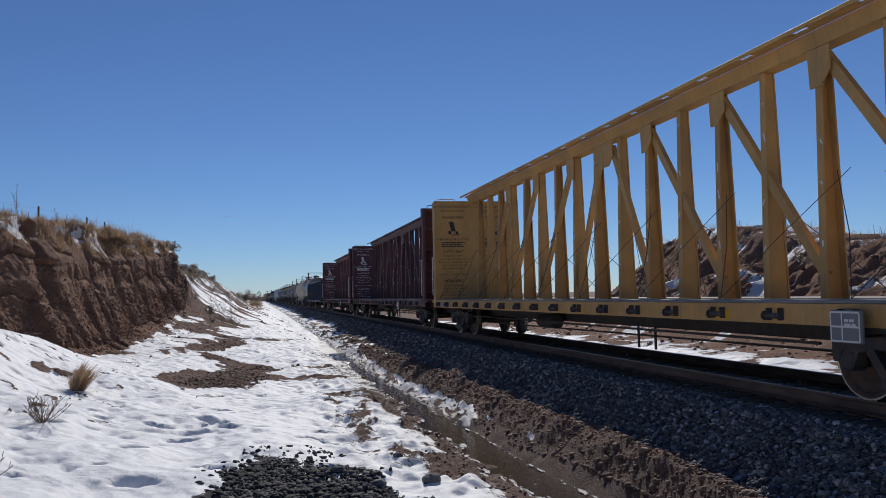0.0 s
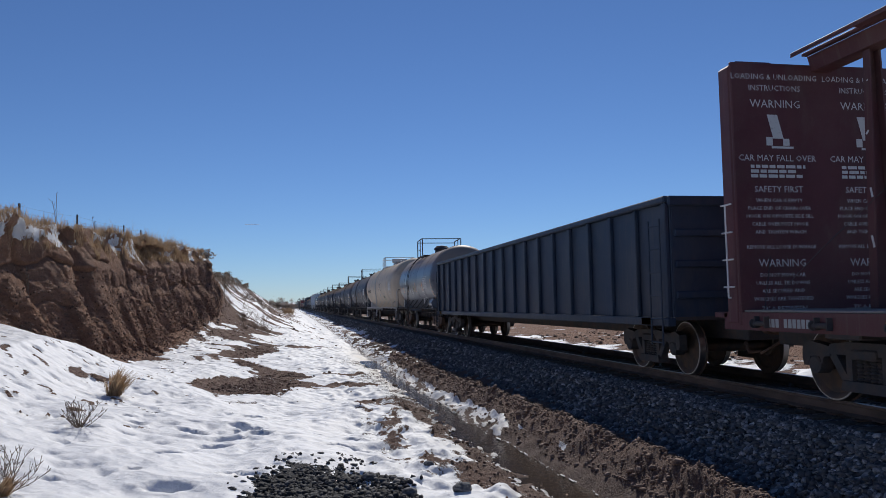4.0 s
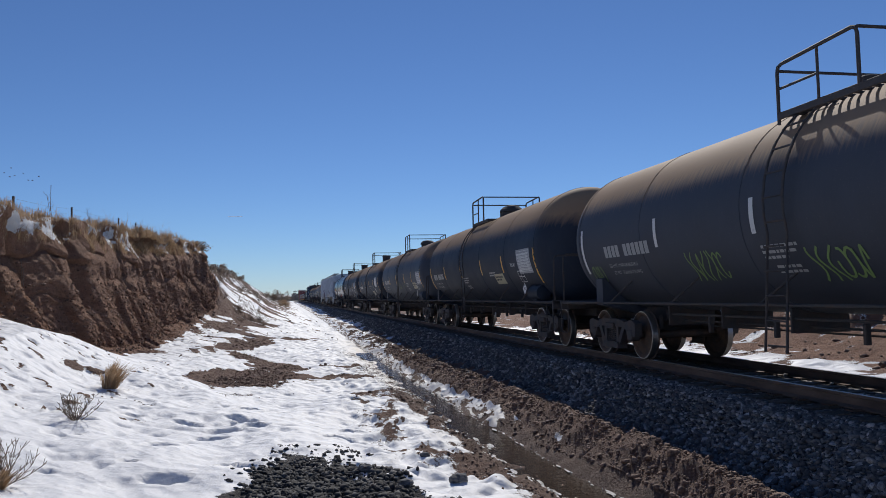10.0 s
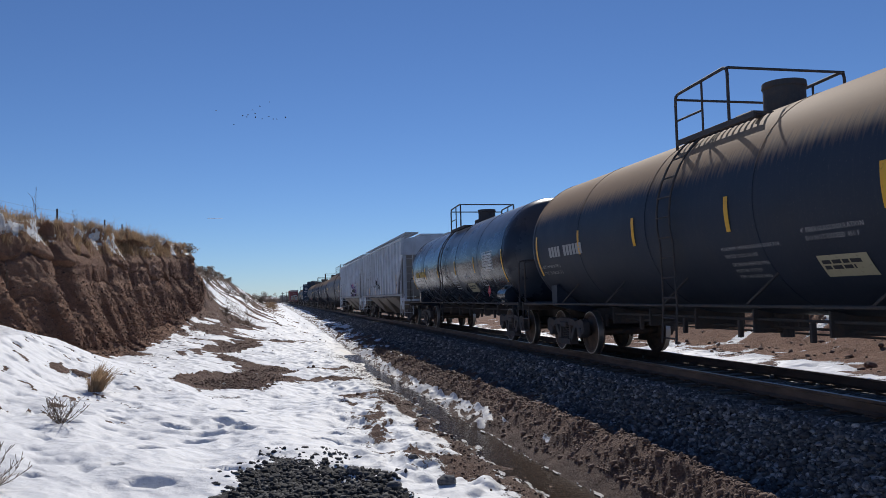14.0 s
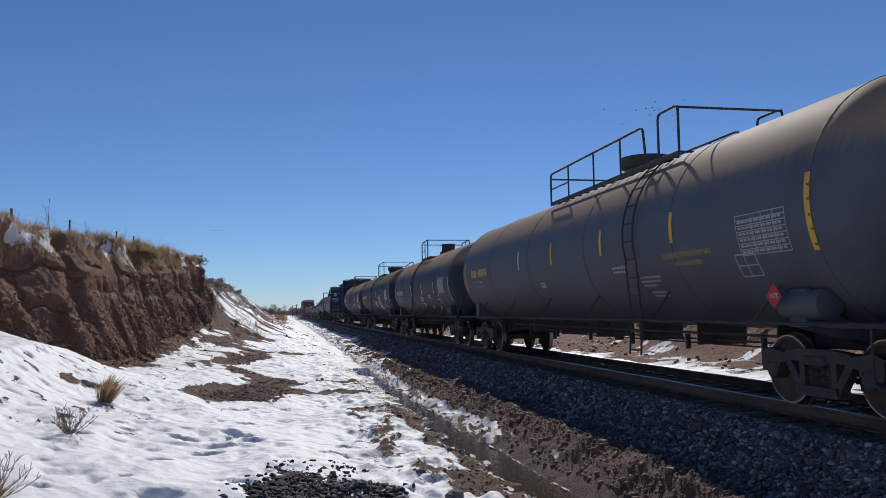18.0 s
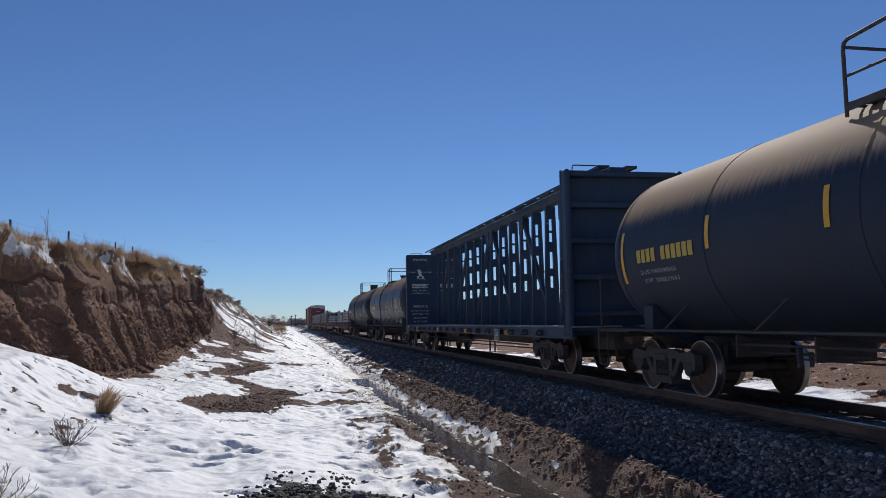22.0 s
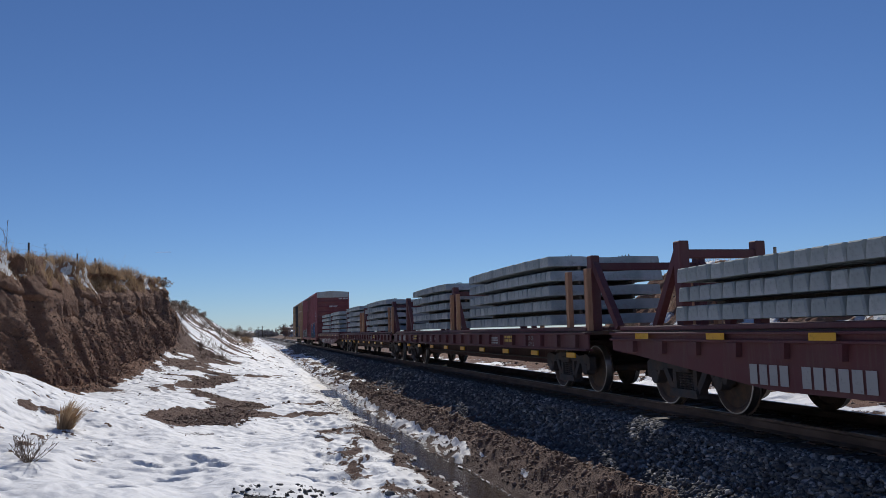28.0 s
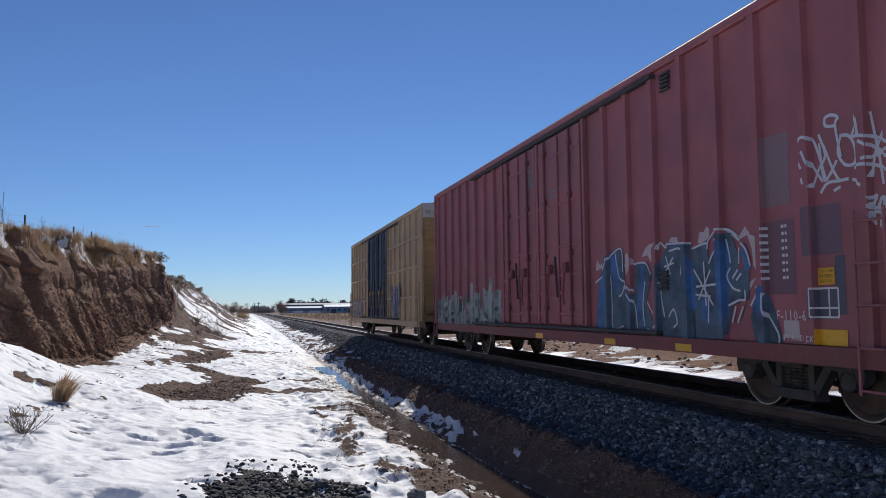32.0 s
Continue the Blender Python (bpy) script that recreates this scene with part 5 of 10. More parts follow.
def build_distance():
    rng = np.random.default_rng(55)
    g = Geo().tube([(0, 0, 0), (12, 0, 0.1), (34, 0, 0.2), (52, 0, 0.3)], 1.0, 6)
    DRIFTING.append(solid("contrail", g, leaf_mat("thin_ice_cloud", (0.75, 0.80, 0.88), (0.75, 0.80, 0.88), 0.8), "short white contrail low in the clear sky", "contrail", pose(-129, 3000, 307)))
    far_building(24.5, 49.5, 520, 3.6, 4.6, 18, M_FAR_WALL, M_FAR_ROOF, "long low grey-blue warehouse with a white roof", 9)
    far_building(49.0, 78.0, 505, 4.2, 5.6, 20, M_FAR_WALL, M_FAR_ROOF, "long low blue-grey shed with a white roof", 8)
    far_building(26.0, 88.0, 620, 6.4, 7.6, 24, M_FAR_GREY, M_FAR_GREY, "long grey industrial hall behind the sheds", 14)
    far_building(-6.5, 2.5, 560, 3.2, 4.6, 12, M_FAR_GREY, M_FAR_ROOF, "small far house with a pale roof", 3)
    # trees on the skyline
    spots = []
    for k in range(20):
        y = 640 + rng.uniform(-40, 120)
        q = -0.012 + 0.045 * k / 20
        spots.append((q * y, y, rng.uniform(3.5, 6.5), rng.uniform(8, 14)))
    for q, h, w in ((0.054, 11, 8), (0.068, 10.5, 15), (0.081, 9, 10), (0.094, 11.5, 12), (0.103, 9.5, 15), (0.112, 10, 18), (0.121, 9.5, 12), (0.131, 10.5, 12), (0.145, 9, 14), (0.16, 10, 16), (0.185, 9, 14), (0.21, 10, 15)):
        spots.append((q * 680, 680, h, w))
    for k, (x, y, h, w) in enumerate(spots):
        crown_tree("far_tree", x, y, -1.2, h, w, 200 + k, "dark far tree on the skyline", "far trees", 420, M_PINE, 0.34)
    crown_tree("bare_tree", 0.0425 * 330, 330, -0.9, 6.4, 6.6, 301, "bare reddish-brown tree beside the line", "near trees", 2200, M_TWIG, 0.09)
    for x, y, h in ((0.0105 * 420, 420, 6.3), (0.0155 * 420, 420, 6.6)):
        p = thing("utility_pole", "thin wooden utility pole far along the line", "pole", pose(x, y, -0.9), "far poles")
        part("pole", Geo().tube([(0, 0, 0), (0, 0, h)], 0.16, 8), M_TIE, p)
        part("cross_arm", Geo().box(-0.9, 0.9, -0.08, 0.08, h - 0.7, h - 0.5, 0.02), M_TIE, p)
    for k in range(7):
        x, y = 27 + 3.4 * k, 500 + rng.uniform(-3, 3)
        v = thing("parked_van", "pale van parked before a far warehouse", "van", pose(x, y, -0.95, 0, 0, rng.uniform(-15, 15)), "parked vans")
        part("body", Geo().plate([(-1.0, 0.4), (1.0, 0.4), (1.0, 2.0), (-1.0, 2.0)], -2.2, 1.4).box(1.4, 2.3, -0.95, 0.95, 0.4, 1.2, 0.1), M_FAR_ROOF if k % 3 else M_FAR_WALL, v)
        for a in (-1.4, 1.5):
            part("wheel", Geo().turn([(-1.0, 0.36), (1.0, 0.36)], 12, "y", x=a, z=0.36), M_UNDER, v)


M_FIELD = leaf_mat("brown_field_grass", (0.26, 0.18, 0.10), (0.42, 0.31, 0.19), 0.3)
M_TWIG = leaf_mat("reddish_twigs", (0.17, 0.12, 0.10), (0.32, 0.23, 0.19))
# blue-grey wall made paler, with the haze of distance painted in
M_FAR_WALL = paint("hazy_shed_wall", (0.34, 0.39, 0.45), 0.6, 0.2)
M_FAR_GREY = paint("far_hall_wall", (0.27, 0.29, 0.32), 0.6, 0.2)
M_FAR_ROOF = paint("far_white_roof", (0.74, 0.76, 0.80), 0.5, 0.1)
M_FAR_DARK = plain("far_dark_glass", (0.05, 0.06, 0.075), 0.3)
build_plants()
build_fence()
build_distance()


# ---- birds ----
BIRDS = []


def build_birds():
    rng = random.Random(9)
    n = Nodes("dark_feathers")
    feathers = n.set(color=n.mix(n.noise(20), (0.03, 0.028, 0.026), (0.07, 0.065, 0.06)), rough=0.8)
    body = Geo().turn([(-0.15, 0.007), (-0.10, 0.033), (0.0, 0.05), (0.08, 0.04), (0.13, 0.023), (0.165, 0.005)], 10, "y").mesh("body", True)
    for k in range(15):
        b = thing("bird", "small dark bird flying in a loose flock", "bird", group="flock")
        part("body", body, feathers, b)
        lift = rng.uniform(-0.15, 0.5)
        for s in (-1, 1):
            g = Geo().add([(0, -0.08, 0), (0, 0.08, 0), (s * 0.16, 0.07, 0.22 * lift), (s * 0.34, -0.04, 0.35 * lift), (s * 0.17, -0.09, 0.22 * lift),
                           (0, -0.06, 0.02), (0, 0.06, 0.02), (s * 0.16, 0.055, 0.22 * lift + 0.015), (s * 0.17, -0.07, 0.22 * lift + 0.015)],
                          [(0, 4, 2, 1), (4, 3, 2), (5, 6, 7, 8), (8, 7, 3), (0, 1, 6, 5), (1, 2, 7, 6), (2, 3, 7), (0, 5, 8, 4), (4, 8, 3)])
            part("wing", g, feathers, b)
        BIRDS.append((b, Vector((rng.gauss(0, 4.2), rng.gauss(0, 4), rng.gauss(0, 1.0))), rng.uniform(0, 6)))


build_birds()


# ---- writing ----
@functools.lru_cache(None)
def lettering(text, size):
    """Flat letters as a mesh in x and y, starting at 0, 0."""
    cu = bpy.data.curves.new("lettering", "FONT")
    cu.body, cu.size, cu.resolution_u, cu.space_line = text, size, 1, 1.05
    ob = bpy.data.objects.new("lettering", cu)
    me = bpy.data.meshes.new_from_object(ob)
    v = [tuple(p.co) for p in me.vertices]
    f = [tuple(p.vertices) for p in me.polygons]
    bpy.data.objects.remove(ob)
    bpy.data.meshes.remove(me)
    bpy.data.curves.remove(cu)
    return v, f


def bars(geo, u, v, size, pattern, put):
    """Plain bars in place of a mark that is not lettered: one for each character; a blank leaves a gap."""
    w = size * 0.62
    for k, c in enumerate(pattern):
        if c != " ":
            a, b = u + k * w * 1.28, u + k * w * 1.28 + w
            p = [(a, v), (b, v), (b, v + size), (a, v + size)]
            n = 4
            pts = [(a, v + size * i / n) for i in range(n + 1)] + [(b, v + size * i / n) for i in range(n, -1, -1)]
            geo.add([put(*q) for q in pts], [(i, 2 * n + 1 - i, 2 * n - i, i + 1) for i in range(n)])


def rows_of_bars(geo, u, v, widths, size, put, gap=1.5):
    """Lines of small writing that cannot be read, as short bars."""
    for j, w in enumerate(widths):
        rng = random.Random(int(1000 * abs(u)) + j)
        a = 0.0
        while a < w:
            b = min(w, a + size * rng.uniform(1.2, 3.4))
            y = v - j * size * gap
            geo.add([put(u + a, y), put(u + b, y), put(u + b, y + size), put(u + a, y + size)], [(0, 1, 2, 3)])
            a = b + size * 0.5


def letters(geo, u, v, text, size, put, center=False):
    vs, fs = lettering(text, size * 1.38)
    if not vs:
        return
    w = max(p[0] for p in vs) if center else 0
    geo.add([put(u + p[0] - w / 2, v + p[1]) for p in vs], fs)


def frame_lines(geo, u, v, w, h, t, put, ups=(), downs=()):
    """A box of painted lines, with inner lines across (ups) and down."""
    n = 6
    def strip(a, b, c, d):
        for i in range(n):
            e0, e1 = i / n, (i + 1) / n
            if b - a > d - c:
                q = [(a + (b - a) * e0, c), (a + (b - a) * e1, c), (a + (b - a) * e1, d), (a + (b - a) * e0, d)]
            else:
                q = [(a, c + (d - c) * e0), (b, c + (d - c) * e0), (b, c + (d - c) * e1), (a, c + (d - c) * e1)]
            geo.add([put(*p) for p in q], [(0, 1, 2, 3)])
    for y in (v, v + h, *(v + h * k for k in ups)):
        strip(u, u + w, y - t / 2, y + t / 2)
    for x in (u, u + w, *(u + w * k for k in downs)):
        strip(x - t / 2, x + t / 2, v, v + h)


def patch_on(geo, u, v, w, h, put, n=6):
    geo.add([put(u + w * i, v + h * k / n) for k in range(n + 1) for i in (0, 1)], [(2 * k, 2 * k + 1, 2 * k + 3, 2 * k + 2) for k in range(n)])


def diamond(geo, u, v, r, put):
    geo.add([put(u - r, v), put(u, v - r), put(u + r, v), put(u, v + r)], [(0, 1, 2, 3)])


STEP = [0.0]  # strokes of one colour that cross lie a hair apart


def on_tank(radius, zc, lift=0.007):
    """Puts a flat sign onto the near flank of a tank: u runs to the reader's right (towards -y), v up the flank from mid-height."""
    def put(u, v):
        a = v / radius
        r = radius + lift + STEP[0]
        return (-r * math.cos(a), -u, zc + r * math.sin(a))
    return put


def on_side(x, lift=0.006):
    return lambda u, v: (x - lift - STEP[0], -u, v)


def on_end(y, lift=0.006):
    return lambda u, v: (u, y - lift, v)


def scrawl(geo, u, v, w, h, t, put, seed, strokes=7, loops=True):
    """Sprayed scribble: bent strokes of even width."""
    rng = random.Random(seed)
    for k in range(strokes):
        cx = u + w * (k + 0.5) / strokes
        kind = rng.random()
        pts = []
        for j in range(13):
            e = j / 12
            if loops and kind < 0.4:
                a = 6.28 * e * rng.choice((0.8,)) + k
                pts.append((cx + 0.55 * w / strokes * math.cos(a), v + h * 0.5 + 0.42 * h * math.sin(a)))
            elif kind < 0.75:
                pts.append((cx + 0.5 * w / strokes * math.sin(5 * e + k), v + h * e))
            else:
                pts.append((cx + (e - 0.5) * 1.2 * w / strokes, v + h * (0.5 + 0.45 * math.sin(7 * e + k * 1.7))))
        for a, b in zip(pts, pts[1:]):
            d = Vector((b[0] - a[0], b[1] - a[1]))
            if d.length < 1e-4:
                continue
            d.normalize()
            s = Vector((-d.y, d.x)) * t / 2
            e = d * t * 0.25
            STEP[0] = (STEP[0] + 0.00031) % 0.0035
            geo.add([put(a[0] - s.x - e.x, a[1] - s.y - e.y), put(a[0] + s.x - e.x, a[1] + s.y - e.y), put(b[0] + s.x + e.x, b[1] + s.y + e.y), put(b[0] - s.x + e.x, b[1] - s.y + e.y)], [(0, 1, 2, 3)])


def drape(geo, cuts, depth, lift):
    """Lays flat shapes, given as (0, y, z), over a ribbed side: cut at the ribs' edges, then pushed out onto them."""
    me = bpy.data.meshes.new("sprayed")
    me.from_pydata(geo.v, [], geo.f)
    bm = bmesh.new()
    bm.from_mesh(me)
    for c in cuts:
        bmesh.ops.bisect_plane(bm, geom=bm.verts[:] + bm.edges[:] + bm.faces[:], plane_co=(0, c, 0), plane_no=(0, 1, 0))
    for v in bm.verts:
        v.co.x = -depth(v.co.y) - lift - v.co.x
    bm.to_mesh(me)
    bm.free()
    return me


def rib_profile(ribs, base, top, x0, x1):
    """Cuts and depth of a side with ribs at the given places."""
    cuts = [r + d for r in ribs for d in (-base, -top, top, base)]

    def depth(y):
        d = min(abs(y - r) for r in ribs)
        return x1 if d <= top else x0 if d >= base else x0 + (x1 - x0) * (base - d) / (base - top)
    return cuts, depth


FLAT = lambda u, v: (STEP[0], -u, v)


def stroke(geo, pts, t, side=0.0):
    """A painted line of width t through the points; side moves it off to one side."""
    for a, b in zip(pts, pts[1:]):
        d = Vector((b[0] - a[0], b[1] - a[1])).normalized()
        s, e, o = Vector((-d.y, d.x)) * t / 2, d * t * 0.45, Vector((-d.y, d.x)) * side
        q = [(a[0] - s.x - e.x, a[1] - s.y - e.y), (a[0] + s.x - e.x, a[1] + s.y - e.y), (b[0] + s.x + e.x, b[1] + s.y + e.y), (b[0] - s.x + e.x, b[1] - s.y + e.y)]
        STEP[0] = (STEP[0] + 0.00031) % 0.0035
        geo.add([FLAT(x + o.x, y + o.y) for x, y in q], [(0, 1, 2, 3)])


def flames(geo, places, w, h):
    """Pointed tongues of colour."""
    for u, v in places:
        for k in (-1, 0, 1):
            STEP[0] = (STEP[0] + 0.00031) % 0.0035
            geo.add([FLAT(u + k * w * 0.55 - w * 0.4, v - h * 0.45), FLAT(u + k * w * 0.55 + w * 0.4, v - h * 0.45), FLAT(u + k * w * 0.8, v + h * (0.55 - 0.25 * abs(k)))], [(0, 1, 2)])


# ---- running gear ----
WHEEL_R = 0.457


def gear_meshes():
    out = {}
    g = Geo()
    for s in (-1, 1):
        prof = [(-0.062, 0.07), (-0.062, 0.16), (-0.035, 0.20), (-0.025, 0.36), (-0.058, 0.395), (-0.068, 0.434), (-0.066, 0.450), (-0.06, 0.455), (0.045, 0.46), (0.058, 0.485), (0.072, 0.478), (0.072, 0.40), (0.03, 0.37), (0.02, 0.2), (0.05, 0.16), (0.05, 0.07)]
        g.turn([(-s * a * 1.0, r) for a, r in prof], 40, "x", x=s * 0.757 - s * 0.0)
    g.turn([(-0.98, 0.075), (0.98, 0.075)], 16, "x")
    me = g.mesh("wheelset", True)
    me.materials.append(M_WHEEL)
    me.materials.append(M_TREAD)
    for p in me.polygons:  # rolling surface and the rim's outer edge are worn bright
        r = max(math.hypot(me.vertices[i].co.y, me.vertices[i].co.z) for i in p.vertices)
        rmin = min(math.hypot(me.vertices[i].co.y, me.vertices[i].co.z) for i in p.vertices)
        p.material_index = 1 if rmin > 0.43 and r < 0.475 else 0
    out["wheelset"] = me
    g = Geo()
    for s in (-1, 1):
        g.turn([(s * 1.06, 0.085), (s * 1.13, 0.085), (s * 1.135, 0.07), (s * 1.13, 0.03)], 20, "x")
        for k in range(3):
            a = 2.094 * k
            g.turn([(s * 1.128, 0.018), (s * 1.15, 0.016)], 6, "x", y=0.048 * math.cos(a), z=0.048 * math.sin(a))
    out["axle_cap"] = g.mesh("axle_cap", True)
    for s in (-1, 1):
        g = Geo()
        x0, x1 = (s * 1.0 - 0.07, s * 1.0 + 0.07)
        o = lambda y, z: (y, z - WHEEL_R)
        # cast frame: arch bar, pedestals over the bearings, sloping struts and the lower chord, left open between
        for e in (-1, 1):
            g.plate([(e * 1.13, 0.06), (e * 1.12, 0.23), (e * 0.98, 0.29), (e * 0.62, 0.235), (e * 0.60, 0.12), (e * 0.72, 0.10), (e * 0.76, 0.0), (e * 0.80, 0.10), (e * 0.98, 0.10), (e * 1.02, -0.02), (e * 1.10, -0.02)][::e], x0, x1)
            g.plate([(e * 0.66, 0.16), (e * 0.56, 0.22), (e * 0.26, -0.20), (e * 0.36, -0.24)][::e], x0 + 0.012, x1 - 0.012)
            g.plate([(e * 0.34, 0.20), (e * 0.24, 0.20), (e * 0.24, -0.16), (e * 0.34, -0.16)][::e], x0 + 0.01, x1 - 0.01)
            g.turn([(s * 0.90, 0.115), (s * 1.07, 0.115), (s * 1.085, 0.09)], 18, "x", y=e * 0.89)
        g.plate([(-0.66, 0.145), (0.66, 0.145), (0.60, 0.265), (0.3, 0.30), (-0.3, 0.30), (-0.60, 0.265)], x0, x1)
        g.plate([(-0.40, -0.27), (0.40, -0.27), (0.36, -0.15), (-0.36, -0.15)], x0 - 0.03, x1 + 0.03)
        out["side_frame", s] = g.mesh("side_frame")
        coil = [(-0.15 + 0.0205 * j, 0.052 if j % 2 else 0.034) for j in range(15)]
        for k in range(4):
            out["spring", s, k] = Geo().turn(coil, 10, "z", x=s * 1.0, y=-0.165 + 0.11 * k).mesh("spring", True)
    g = Geo()
    g.box(-1.12, 1.12, -0.20, 0.20, 0.10, 0.22, 0.02)
    g.box(-0.8, 0.8, -0.16, 0.16, 0.0, 0.12, 0.02)
    g.turn([(0.2, 0.28), (0.33, 0.28)], 20, "z")
    for e in (-1, 1):
        g.tube([(-0.85, e * 0.42, -0.06), (0.85, e * 0.42, -0.06)], 0.04, 6)
        g.beam((-0.85, e * 0.42, -0.06), (0, e * 0.30, -0.06), 0.05, 0.05)
        g.beam((0.85, e * 0.42, -0.06), (0, e * 0.30, -0.06), 0.05, 0.05)
    out["truck"] = g.mesh("truck")
    for e in (-1, 1):
        for s in (-1, 1):
            a0 = math.pi if e > 0 else 0
            g = Geo()
            g.tube([(s * 0.757, e * 0.89 + 0.50 * math.cos(a0 + q), 0.50 * math.sin(a0 + q)) for q in (-0.35, -0.12, 0.12, 0.35)], 0.035, 5)
            out["brake_shoe", e, s] = g.mesh("brake_shoe")
    return out


GEAR = gear_meshes()
SPINNING = []  # wheelsets with the s-coordinate of their axle


def add_truck(car, y, s0, frame_mat):
    """A two-axle truck under a car; s0 is its place along the train."""
    tr = part("truck", GEAR["truck"], frame_mat, car, "two-axle freight truck with coil springs", pose(0, y, WHEEL_R))
    for s in (-1, 1):
        part("side_frame", GEAR["side_frame", s], frame_mat, tr, "cast steel side frame")
        for k in range(4):
            part("spring", GEAR["spring", s, k], M_UNDER, tr)
    for e, s in ((-1, -1), (-1, 1), (1, -1), (1, 1)):
        part("brake_shoe", GEAR["brake_shoe", e, s], M_UNDER, tr)
    for e in (-1, 1):
        w = part("wheelset", GEAR["wheelset"], M_WHEEL, tr, "brown steel wheels on an axle, treads polished bright", pose(0, e * 0.89, 0))
        SPINNING.append((w, e * 0.89, s0 + e * 0.89))
    return tr


def add_couplers(car, reach, z=0.86):
    for e in (-1, 1):
        g = Geo()
        g.box(-0.09, 0.09, min(e * (reach - 0.62), e * (reach - 0.1)), max(e * (reach - 0.62), e * (reach - 0.1)), z - 0.10, z + 0.10, 0.02)
        g.box(-0.17, 0.12, min(e * (reach - 0.16), e * (reach + 0.05)), max(e * (reach - 0.16), e * (reach + 0.05)), z - 0.14, z + 0.14, 0.04)
        g.tube([(-0.12, e * (reach - 0.5), z - 0.1), (-0.35, e * (reach - 0.32), z - 0.30), (-0.42, e * (reach - 0.1), z - 0.42), (-0.3, e * (reach + 0.0), z - 0.40)], 0.025, 6)
        part("coupler", g, M_BROWN_IRON, car, "knuckle coupler with its air hose")


@functools.lru_cache(None)
def tank_mesh(half, radius, depth, zc):
    prof = []
    for k in range(11):
        d = (1 - math.cos(math.pi / 2 * k / 10))
        prof.append((-half - depth * (1 - d), radius * (1 - (1 - d) ** 2.2) ** (1 / 2.2)))
    prof[0] = (-half - depth, 0.02)
    mid = [(-half + 2 * half * k / 14, radius) for k in range(1, 14)]
    back = [(-a, r) for a, r in prof[::-1]]
    return Geo().turn(prof + mid + back, 56, "y", z=zc).mesh("tank", "all")


def ring(half_w, radius, y, zc, lift=0.008, n=56):
    return Geo().turn([(y - half_w, radius - 0.01), (y - half_w * 0.8, radius + lift), (y + half_w * 0.8, radius + lift), (y + half_w, radius - 0.01)], n, "y", z=zc)


def rails_path(points, r, geo):
    """A bent pipe with small rounded corners."""
    pts = [Vector(p) for p in points]
    out = [pts[0]]
    for a, b, c in zip(pts, pts[1:], pts[2:]):
        k = min(0.10, 0.4 * (b - a).length, 0.4 * (c - b).length)
        p, q = b + (a - b).normalized() * k, b + (c - b).normalized() * k
        out += [p, (p + q) * 0.25 + b * 0.5, q]
    geo.tube(out + [pts[-1]], r, 6)


